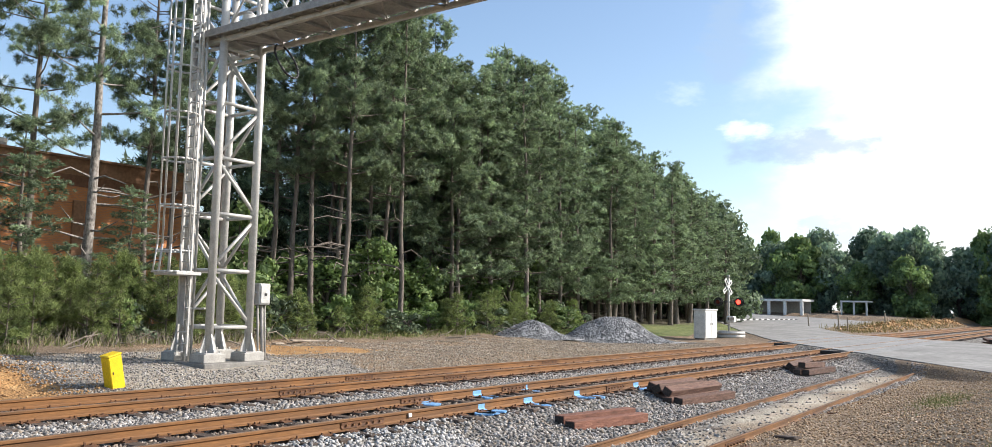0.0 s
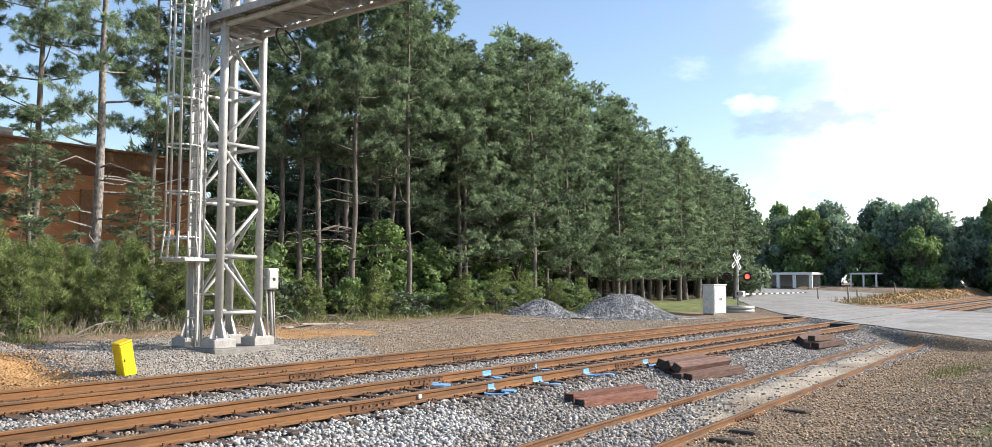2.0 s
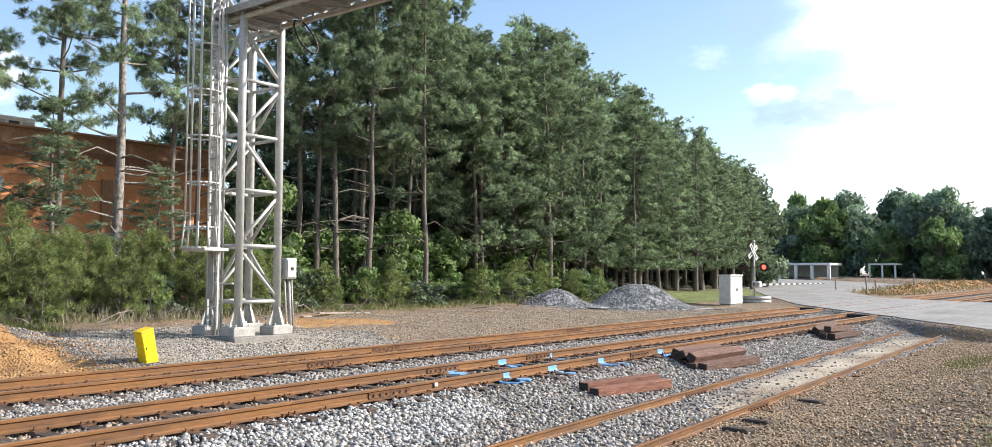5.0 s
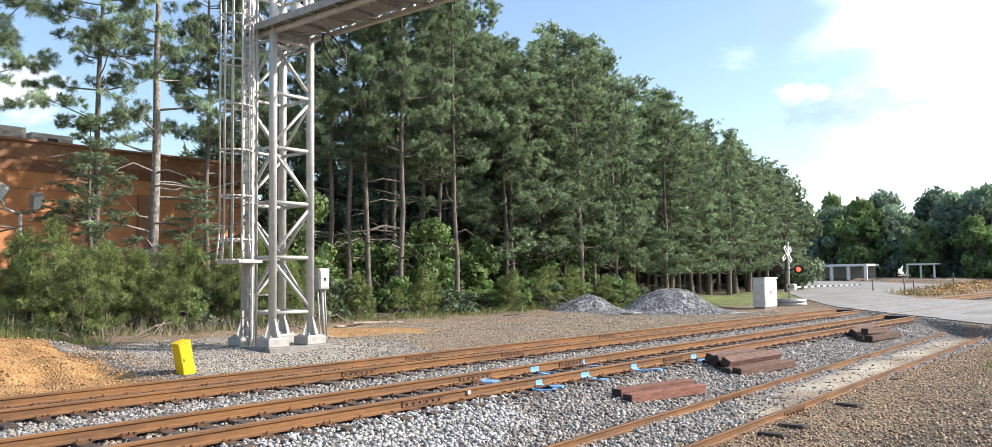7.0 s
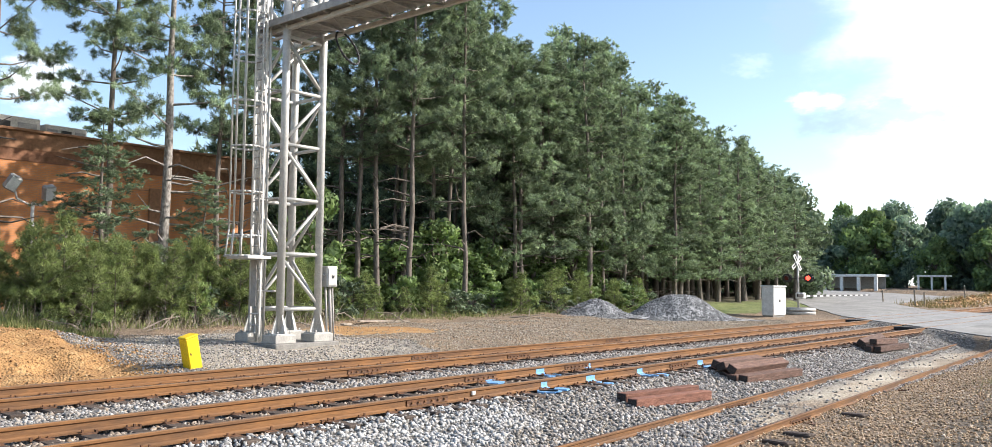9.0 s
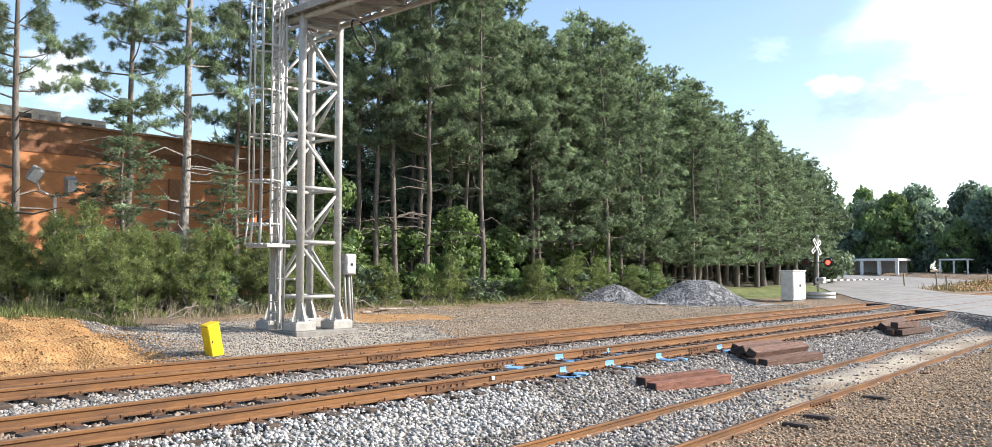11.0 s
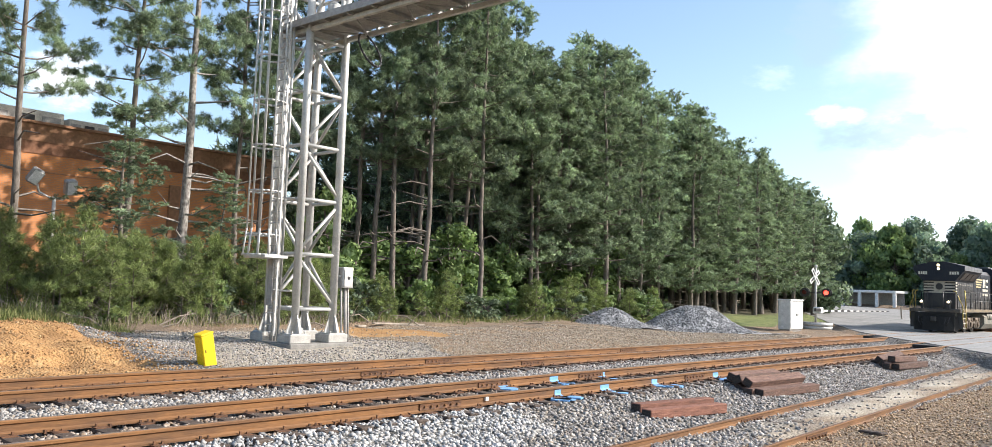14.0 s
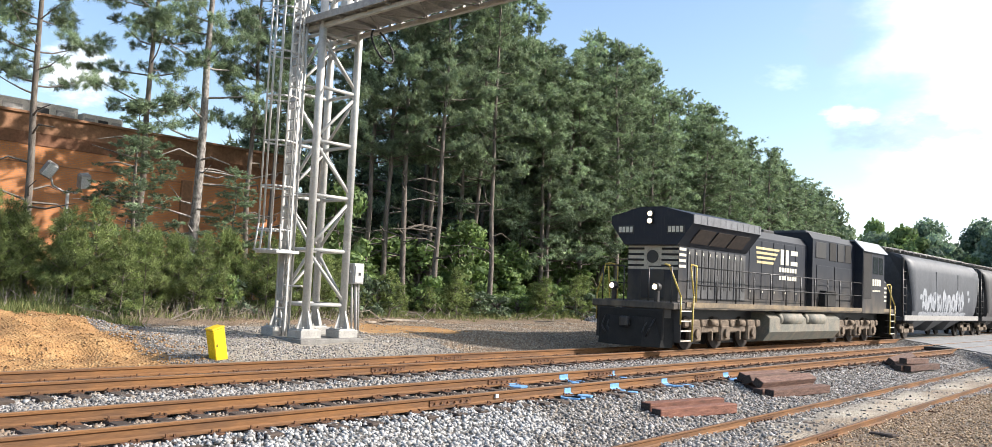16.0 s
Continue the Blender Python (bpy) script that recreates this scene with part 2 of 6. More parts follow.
STONE_BLUE = stone_mat("fresh_grey_gravel", (0.075, 0.078, 0.085), (0.15, 0.156, 0.167), (0.24, 0.246, 0.26), (0.185, 0.187, 0.192), (0.34, 0.346, 0.355))


def ground_mat():
    """Ballast, clay, grass and gravel, mixed by the sheet's own colour layer."""
    m = Mat("ground_cover", 0.95)
    r, g, b = m.split(m.attr("cover"))[0:3]
    cell = m.voronoi(17.0, "Color")
    cellg = m.split(cell)[0]
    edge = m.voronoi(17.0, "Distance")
    # dark ramp and darker cell rims paint the shade in gaps between stones
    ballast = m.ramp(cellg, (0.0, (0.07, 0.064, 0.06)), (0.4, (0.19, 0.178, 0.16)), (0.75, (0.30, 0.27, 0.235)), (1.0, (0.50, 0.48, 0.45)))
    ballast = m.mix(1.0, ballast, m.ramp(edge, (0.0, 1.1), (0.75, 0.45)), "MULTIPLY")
    cell2 = m.split(m.voronoi(23.0, "Color"))[0]
    tan = m.ramp(cell2, (0.0, (0.10, 0.066, 0.04)), (0.5, (0.22, 0.145, 0.085)), (1.0, (0.38, 0.28, 0.185)))
    tan = m.mix(m.ramp(m.noise(0.45, 5, 0.6), (0.42, 0.0), (0.62, 0.75)), tan, (0.15, 0.115, 0.085))
    clay = m.ramp(m.noise(2.2, 8, 0.7), (0.3, (0.25, 0.13, 0.05)), (0.55, (0.40, 0.225, 0.088)), (0.75, (0.50, 0.335, 0.16)))
    grass = m.ramp(m.noise(1.2, 8, 0.75), (0.3, (0.075, 0.105, 0.03)), (0.5, (0.14, 0.17, 0.05)), (0.72, (0.26, 0.24, 0.10)))
    soil = m.ramp(m.noise(1.5, 8, 0.7), (0.3, (0.055, 0.045, 0.032)), (0.7, (0.13, 0.10, 0.07)))
    base = m.mix(m.ramp(b, (0.45, 0.0), (0.55, 1.0)), tan, grass)
    base = m.mix(m.ramp(g, (0.42, 0.0), (0.58, 1.0)), base, clay)
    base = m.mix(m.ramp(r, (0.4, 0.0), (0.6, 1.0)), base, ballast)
    shade = m.nt.nodes.new("ShaderNodeAttribute")
    shade.attribute_name = "litter_shade"
    base = m.mix(shade.outputs["Fac"], base, soil)
    sand = m.nt.nodes.new("ShaderNodeAttribute")
    sand.attribute_name = "sand"
    sandy = m.ramp(m.noise(3.0, 7, 0.7), (0.3, (0.38, 0.32, 0.24)), (0.7, (0.56, 0.50, 0.40)))
    base = m.mix(sand.outputs["Fac"], base, sandy)
    m.colour(base)
    hgt = m.mix(0.5, m.ramp(edge, (0.0, 1.0), (0.8, 0.0)), m.noise(6.0, 8, 0.7))
    m.bump(hgt, 1.0, 0.06)
    return m.m


CLOD = stone_mat("orange_clay_clod", (0.22, 0.11, 0.043), (0.35, 0.195, 0.08), (0.45, 0.28, 0.125), (0.31, 0.175, 0.08), (0.50, 0.36, 0.20))
GROUND = ground_mat()
ASPHALT = worn("pale_asphalt", (0.32, 0.31, 0.295), (0.19, 0.186, 0.18), 0.35, 0.9, 0.0, 0.3)
PANEL = worn("crossing_concrete", (0.33, 0.328, 0.32), (0.22, 0.218, 0.215), 0.9, 0.85, 0.0, 0.2)
RUBBER = worn("black_rubber_flangeway", (0.04, 0.038, 0.036), (0.025, 0.024, 0.023), 3.0, 0.8)

# ---- building kit ----
def mesh_from(name, verts, faces, mats, idx=None, smooth=False):
    me = bpy.data.meshes.new(name)
    me.from_pydata([tuple(v) for v in verts], [], [tuple(f) for f in faces])
    for m in mats if isinstance(mats, (list, tuple)) else [mats]:
        me.materials.append(m)
    if idx is not None:
        me.polygons.foreach_set("material_index", np.asarray(idx, dtype=np.int32))
    if smooth:
        me.polygons.foreach_set("use_smooth", np.ones(len(me.polygons), dtype=bool))
    me.update()
    return me


def part(name, bm, material, parent=None, label="", smooth=False):
    """Links a bmesh (or a finished mesh) as one mesh object under a thing or a part."""
    if isinstance(bm, bpy.types.Mesh):
        me = bm
    else:
        me = bpy.data.meshes.new(name)
        bm.normal_update()
        bm.to_mesh(me)
        bm.free()
        for m in material if isinstance(material, (list, tuple)) else [material]:
            me.materials.append(m)
        if smooth:
            me.polygons.foreach_set("use_smooth", np.ones(len(me.polygons), dtype=bool))
    ob = new(name, me)
    if parent:
        ob.parent = parent
    if label:
        ob["label"] = label
    return ob


def thing(name, m, label, category, group="", kind=""):
    ob = new(name)
    ob.matrix_world = m
    return tagged(ob, label, category, group, kind)


def box(bm, x0, x1, y0, y1, z0, z1, bevel=0.0, mat=0):
    """A box between two corners, its edges rounded off by bevel."""
    r = bmesh.ops.create_cube(bm, size=1.0, matrix=Matrix.Translation(((x0 + x1) / 2, (y0 + y1) / 2, (z0 + z1) / 2)) @ Matrix.Diagonal((abs(x1 - x0), abs(y1 - y0), abs(z1 - z0), 1)))
    vs = r["verts"]
    fs = list({f for v in vs for f in v.link_faces})
    for f in fs:
        f.material_index = mat
    if bevel:
        es = list({e for v in vs for e in v.link_edges})
        bmesh.ops.bevel(bm, geom=es, offset=bevel, segments=1, affect="EDGES", profile=0.5)
    return bm


def tube(bm, a, b, r, r2=None, seg=8, mat=0):
    """A round bar from a to b."""
    a, b = Vector(a), Vector(b)
    d = b - a
    m = Matrix.Translation((a + b) / 2) @ d.to_track_quat("Z", "Y").to_matrix().to_4x4()
    res = bmesh.ops.create_cone(bm, cap_ends=True, segments=seg, radius1=r, radius2=r if r2 is None else r2, depth=d.length, matrix=m)
    for v in res["verts"]:
        for f in v.link_faces:
            f.material_index = mat
            f.smooth = len(f.verts) == 4
    return bm


def prism(bm, outline, x0, x1, mat=0):
    """An outline of (y, z) drawn out from x0 to x1."""
    a = [bm.verts.new((x0, y, z)) for y, z in outline]
    b = [bm.verts.new((x1, y, z)) for y, z in outline]
    n = len(outline)
    fs = [bm.faces.new((a[i], a[(i + 1) % n], b[(i + 1) % n], b[i])) for i in range(n)]
    fs += [bm.faces.new(a[::-1]), bm.faces.new(b)]
    for f in fs:
        f.material_index = mat
    bmesh.ops.recalc_face_normals(bm, faces=fs)
    return bm


def path_tube(bm, pts, r, seg=8, mat=0):
    for a, b in zip(pts, pts[1:]):
        tube(bm, a, b, r, seg=seg, mat=mat)
    return bm


def smooth_step(v, lo, hi):
    t = np.clip((np.asarray(v, float) - lo) / (hi - lo), 0, 1)
    return t * t * (3 - 2 * t)


def lumps(x, y, scale, seed=0.0):
    """Cheap smooth unevenness in -1..1 for arrays of places."""
    x, y = np.asarray(x, float) / scale, np.asarray(y, float) / scale
    return (np.sin(x * 1.7 + seed + 1.3 * np.sin(y * 0.9 + seed)) + np.sin(y * 2.1 - seed * 1.7 + 1.1 * np.sin(x * 1.3)) + np.sin((x + y) * 3.1 + seed * 0.7) * 0.6) / 2.6


STONE_FACES = np.array([(0, 2, 4), (2, 1, 4), (1, 3, 4), (3, 0, 4), (2, 0, 5), (1, 2, 5), (3, 1, 5), (0, 3, 5)])


def stones(name, centres, sizes, mat, seed=1):
    """Many loose angular stones as one mesh."""
    rng = np.random.default_rng(seed)
    n = len(centres)
    base = np.array([(1, 0, 0), (-1, 0, 0), (0, 1, 0), (0, -1, 0), (0, 0, 1), (0, 0, -1)], float)
    v = np.repeat(base[None], n, 0) * rng.uniform(0.55, 1.0, (n, 6, 1)) + rng.normal(0, 0.16, (n, 6, 3))
    ang = rng.uniform(0, 6.28, n)
    tilt = rng.uniform(-0.8, 0.8, n)
    c, s = np.cos(ang), np.sin(ang)
    ct, st = np.cos(tilt), np.sin(tilt)
    y2, z2 = v[..., 1] * ct[:, None] - v[..., 2] * st[:, None], v[..., 1] * st[:, None] + v[..., 2] * ct[:, None]
    v = np.stack([v[..., 0] * c[:, None] - y2 * s[:, None], v[..., 0] * s[:, None] + y2 * c[:, None], z2 * 0.8], -1)
    v = v * np.asarray(sizes)[:, None, None] + np.asarray(centres)[:, None, :]
    f = (STONE_FACES[None] + (np.arange(n) * 6)[:, None, None]).reshape(-1, 3)
    me = bpy.data.meshes.new(name)
    me.vertices.add(n * 6)
    me.vertices.foreach_set("co", v.reshape(-1).astype(np.float32))
    me.loops.add(len(f) * 3)
    me.loops.foreach_set("vertex_index", f.reshape(-1).astype(np.int32))
    me.polygons.add(len(f))
    me.polygons.foreach_set("loop_start", np.arange(0, len(f) * 3, 3, dtype=np.int32))
    me.materials.append(mat)
    me.update(calc_edges=True)
    me.validate()
    return new(name, me)


def triangles(name, v, mats, idx=None, tone=None):
    """A mesh from loose triangles, v of shape (n, 3, 3)."""
    n = len(v)
    me = bpy.data.meshes.new(name)
    me.vertices.add(n * 3)
    me.vertices.foreach_set("co", np.ascontiguousarray(v, dtype=np.float32).reshape(-1))
    me.loops.add(n * 3)
    me.loops.foreach_set("vertex_index", np.arange(n * 3, dtype=np.int32))
    me.polygons.add(n)
    me.polygons.foreach_set("loop_start", np.arange(0, n * 3, 3, dtype=np.int32))
    for m in mats if isinstance(mats, (list, tuple)) else [mats]:
        me.materials.append(m)
    if idx is not None:
        me.polygons.foreach_set("material_index", np.asarray(idx, dtype=np.int32))
    if tone is not None:
        me.attributes.new("tone", "FLOAT", "POINT").data.foreach_set("value", np.repeat(tone, 3).astype(np.float32))
    me.update(calc_edges=True)
    return me

# ---- ground ----
FAR_TRACK, NEAR_TRACK, GAUGE = 14.365, 10.225, 0.755   # centre lines; half the distance of the rail heads
ROAD_L = [(-10, -45), (14, -12), (29, 0.5), (36.2, 6.6), (45.0, 12.5), (52.6, 17.2), (64, 23.0), (100, 40.0), (140, 66.0)]
ROAD_R = [(20, -60), (42, -14), (54, 0.0), (60.5, 6.0), (65.0, 11.0), (71.0, 16.5), (84, 22.6), (104, 24.0), (136, 27.0), (145, 40.0), (150, 58.0), (152, 66.0)]


def road_edges(y):
    """x of the road's two edges at y."""
    yl, yr = np.array([p[1] for p in ROAD_L]), np.array([p[1] for p in ROAD_R])
    return np.interp(y, yl, [p[0] for p in ROAD_L]), np.interp(y, yr, [p[0] for p in ROAD_R])


def road_height(y):
    return np.interp(y, [-60, -10, 3, 8.3, 16.6, 20, 30, 45, 66], [0.3, 0.0, -0.12, -0.012, -0.012, 0.1, 0.42, 0.9, 1.5])


def ground_height(x, y):
    x, y = np.asarray(x, float), np.asarray(y, float)
    z = np.interp(y, [-60, -2, 1.0, 3.2, 5.0, 7.2, 8.35, 8.85, 15.75, 16.3, 17.2, 18.4, 20.5, 24, 28, 45, 200],
                  [0.6, 0.22, 0.02, -0.40, -0.54, -0.53, -0.36, -0.235, -0.235, -0.30, -0.16, 0.03, 0.10, 0.28, 0.42, 0.7, 1.6])
    far = smooth_step(y, 16.4, 24)
    z = z + far * np.interp(x, [60, 110, 160, 400], [0, 0.2, 0.8, 1.2])
    z = z - smooth_step(x, 30, 40) * smooth_step(y, 17, 19) * (1 - smooth_step(y, 24, 30)) * 0.18
    # the clay cut beside the track
    cut = (1 - smooth_step(x, 8.4, 10.3))
    z = z + cut * (smooth_step(y, 19.2, 22.4) * 0.36 - smooth_step(y, 16.2, 17.4) * (1 - smooth_step(y, 18.4, 19.8)) * 0.22)
    amp = np.where(np.abs(y - 12.3) < 3.7, 0.012, 0.035) + far * 0.04 + cut * smooth_step(y, 18, 19) * 0.09
    z = z + cut * smooth_step(y, 17.2, 18.4) * (1 - smooth_step(y, 22.5, 23.5)) * (0.07 * lumps(x, y, 0.35, 5.0) + 0.10 * lumps(x * 2.2, y * 0.6, 0.7, 2.0))
    z = z + amp * lumps(x, y, 0.8) + far * 0.05 * lumps(x, y, 3.1, 2.0)
    # earth bank beyond the crossing
    z = z + np.exp(-((y - 19.6 - (x - 80) * 0.01) / 1.7) ** 2) * smooth_step(x, 90, 102) * (0.6 + 0.35 * lumps(x, y, 2.4, 1.0) + 0.2 * lumps(x, y, 0.9, 3.0))
    # bed of the road
    l, r = road_edges(y)
    inside = smooth_step(x, l - 1.6, l - 0.1) * (1 - smooth_step(x, r + 0.1, r + 1.6))
    z = z * (1 - inside) + (road_height(y) - 0.035) * inside
    return z


def build_ground():
    xs = np.concatenate([np.array([-1500, -700, -300, -140, -80, -50, -30, -20, -14, -10]), np.arange(-8, 46, 0.22), np.arange(46, 84, 0.5), np.arange(84, 200, 2.0), np.array([210, 240, 300, 400, 600, 1000, 2500])])
    ys = np.concatenate([np.array([-1500, -600, -250, -120, -60, -35, -20, -12, -8, -5, -3]), np.arange(-2, 30, 0.22), np.arange(30, 60, 1.0), np.array([62, 68, 76, 90, 110, 150, 220, 400, 900, 2500])])
    X, Y = np.meshgrid(xs, ys, indexing="ij")
    Z = ground_height(X, Y)
    nx, ny = X.shape
    v = np.stack([X, Y, Z], -1).reshape(-1, 3)
    i = np.arange(nx * ny).reshape(nx, ny)
    f = np.stack([i[:-1, :-1], i[1:, :-1], i[1:, 1:], i[:-1, 1:]], -1).reshape(-1, 4)
    me = mesh_from("ground", v.tolist(), f.tolist(), GROUND, smooth=True)
    x, y = v[:, 0], v[:, 1]
    w = lumps(x, y, 1.1, 4.0)
    w2 = lumps(x, y, 2.7, 1.0)
    siding = 6.77 + 0.028 * (x - 12)
    ballast = smooth_step(y + 0.35 * w, siding - 1.1, siding - 0.4) * (1 - smooth_step(y + 0.3 * w, 16.2, 16.7))
    ballast = np.maximum(ballast, smooth_step(x + w, 8.3, 9.6) * (1 - smooth_step(x + 1.2 * w, 17, 18.5)) * smooth_step(y, 16.2, 16.6) * (1 - smooth_step(y + 0.6 * w, 22.2, 23.2)) * 0.95)
    clay = (1 - smooth_step(x + 0.8 * w, 8.7, 9.9)) * smooth_step(y + 0.2 * w, 16.5, 17.0) * (1 - smooth_step(y + 0.5 * w, 22.6, 23.4))
    clay = np.maximum(clay, np.exp(-(((x - 18.9) / 2.6) ** 2 + ((y - 21.5 + 0.25 * (x - 18.9)) / 1.5) ** 2) * 1.1) * (0.9 + 0.35 * w) * 1.5)
    clay = np.maximum(clay, smooth_step(x + 2 * w2, 84, 94) * np.exp(-((y - 19.6) / 1.9) ** 2) * (0.62 + 0.3 * w2))
    grass = smooth_step(y + 0.7 * w, 24.0, 25.5) * smooth_step(x + 2 * w, 38, 43) * (1 - smooth_step(x + 2 * w, 78, 86)) * 0.95
    grass = np.maximum(grass, smooth_step(y + 0.5 * w, 21.6, 22.6) * smooth_step(x + w, 43.5, 46) * (1 - smooth_step(x + 2 * w, 66, 72)) * 0.95)
    grass = np.maximum(grass, (1 - smooth_step(y + 0.5 * w + 0.4 * w2, 0.9, 1.9)) * smooth_step(y, -40, -20))
    grass = np.maximum(grass, np.exp(-(((x - 23.8) / 1.9) ** 2 + ((y - 3.5) / 0.5) ** 2)) * (0.6 + 0.5 * w))
    grass = np.maximum(grass, (1 - smooth_step(x, 8.5, 10)) * smooth_step(y + 0.4 * w, 22.3, 23.0) * 0.9)
    ballast = ballast * (1 - np.clip(clay, 0, 1))
    litter_shade = smooth_step(y + 0.8 * w, 24.3, 26.5) * (1 - smooth_step(x + 2 * w, 42, 50)) * smooth_step(x, 8, 10) * 0.9
    litter_shade = np.maximum(litter_shade, smooth_step(y + 0.8 * w, 27.5, 30) * (1 - smooth_step(x, 95, 110)) * 0.85)
    # near bank: no litter here, dark soil painted in for a cast shadow
    litter_shade = np.maximum(litter_shade, 0.8 * (1 - smooth_step(y + 0.5 * w2, 2.6, 4.0)) * smooth_step(y + 0.6 * w, 1.0, 2.0))
    layer = me.color_attributes.new("cover", "FLOAT_COLOR", "POINT")
    layer.data.foreach_set("color", np.stack([ballast, np.clip(clay, 0, 1), grass, np.ones_like(x)], -1).astype(np.float32).reshape(-1))
    along = y - 6.0 - 0.028 * (x - 12)
    sand = np.exp(-(along / 0.5) ** 4) * smooth_step(x + 2.0 * w, 11.5, 16) * (1 - smooth_step(x + 2 * w, 30, 35)) * np.clip(0.85 + 0.6 * w + 0.4 * w2, 0, 1)
    sand = np.maximum(sand, 0.55 * smooth_step(x + w, 9.6, 11) * (1 - smooth_step(x + 1.2 * w, 16, 18)) * smooth_step(y + 0.3 * w, 16.4, 17) * (1 - smooth_step(y + 0.6 * w, 22.2, 23.2)))
    me.attributes.new("sand", "FLOAT", "POINT").data.foreach_set("value", sand.astype(np.float32))
    lit = me.attributes.new("litter_shade", "FLOAT", "POINT")
    lit.data.foreach_set("value", litter_shade.astype(np.float32))
    tagged(new("ground", me), "ground of grey ballast, tan gravel, orange clay and grass", "ground", kind="structure")


def build_road():
    ys = np.concatenate([np.arange(-44, 8.2, 1.3), [8.25], [16.65], np.arange(18, 66, 1.3)])
    for name, lo, hi, mat, label in (("road", -44, 8.3, ASPHALT, "worn pale asphalt road leading to the crossing"), ("road", 16.6, 66, ASPHALT, "worn pale asphalt road rising past the crossing gate")):
        yy = [y for y in ys if lo <= y <= hi]
        n = 14
        v, f = [], []
        for y in yy:
            l, r = road_edges(y)
            for k in range(n + 1):
                wob = 0.25 * float(lumps(l, y, 1.5)) if k in (0, n) else 0
                v.append((l + (r - l) * k / n + wob, y, float(road_height(y)) + 0.03 * math.sin(math.pi * k / n)))
        for a in range(len(yy) - 1):
            for k in range(n):
                p = a * (n + 1) + k
                f.append((p, p + 1, p + n + 2, p + n + 1))
        b = len(v)
        v += [(x, y, z - 0.14) for x, y, z in v]
        rim = [k for k in range(n + 1)] + [a * (n + 1) + n for a in range(1, len(yy))] + [(len(yy) - 1) * (n + 1) + k for k in range(n - 1, -1, -1)] + [a * (n + 1) for a in range(len(yy) - 2, 0, -1)]
        f += [(p, p + b, q + b, q) for p, q in zip(rim, rim[1:] + rim[:1])]
        tagged(new(name, mesh_from(name, v, f, mat)), label, "road", kind="structure")


build_ground()
build_road()


# ---- tracks ----
RAIL_OUTLINE = [(-0.036, -0.012), (-0.030, 0.0), (0.030, 0.0), (0.036, -0.012), (0.034, -0.042), (0.010, -0.056), (0.009, -0.135), (0.030, -0.155), (0.070, -0.166), (0.070, -0.176), (-0.070, -0.176), (-0.070, -0.166), (-0.030, -0.155), (-0.009, -0.135), (-0.010, -0.056), (-0.034, -0.042)]


def rail_mesh(x0, x1, scale=1.0, slope=0.0, top=RAIL_TOP):
    bm = bmesh.new()
    prism(bm, [(y * scale, z * scale) for y, z in RAIL_OUTLINE], x0, x1)
    for v in bm.verts:
        v.co.y += slope * (v.co.x - 12)
    for f in bm.faces:
        if f.normal.z > 0.9 and f.calc_center_median().z > -0.005:
            f.material_index = 1
    me = bpy.data.meshes.new("rail")
    bm.to_mesh(me)
    bm.free()
    me.materials.append(RUST)
    me.materials.append(top)
    return me


def tie_mesh(length=2.6, w=0.23, h=0.18, mat=None):
    bm = bmesh.new()
    box(bm, -w / 2, w / 2, -length / 2, length / 2, -h, 0, 0.018)
    me = bpy.data.meshes.new("tie")
    bm.to_mesh(me)
    bm.free()
    me.materials.append(mat or TIE_OLD)
    return me


def fasteners(xs, y, z, mat):
    """Tie plates, spikes and anchors along one rail, too small to pick apart."""
    bm = bmesh.new()
    rng = random.Random(int(y * 100))
    for x in xs:
        box(bm, x - 0.09, x + 0.09, y - 0.19, y + 0.19, z - 0.012, z + 0.006)
        for s in (-1, 1):
            for d in (-0.05, 0.05):
                if rng.random() < 0.85:
                    h = rng.uniform(0.025, 0.05)
                    box(bm, x + d - 0.011, x + d + 0.011, y + s * 0.085 - 0.011, y + s * 0.085 + 0.011, z, z + h)
        if rng.random() < 0.6:
            d = 0.14 * rng.choice((-1, 1))
            box(bm, x + d - 0.015, x + d + 0.015, y - 0.085, y + 0.085, z - 0.02, z + 0.025)
    me = bpy.data.meshes.new("fasteners")
    bm.to_mesh(me)
    bm.free()
    me.materials.append(mat)
    return me


def joint_bar(x, y, side):
    bm = bmesh.new()
    s = side
    prism(bm, [(y + s * 0.010, -0.058), (y + s * 0.034, -0.052), (y + s * 0.026, -0.10), (y + s * 0.036, -0.145), (y + s * 0.010, -0.142)], x - 0.46, x + 0.46)
    for k in (-0.36, -0.22, -0.08, 0.08, 0.22, 0.36):
        tube(bm, (x + k, y + s * 0.028, -0.098), (x + k, y + s * 0.058, -0.098), 0.017, seg=6, mat=1)
    return bm


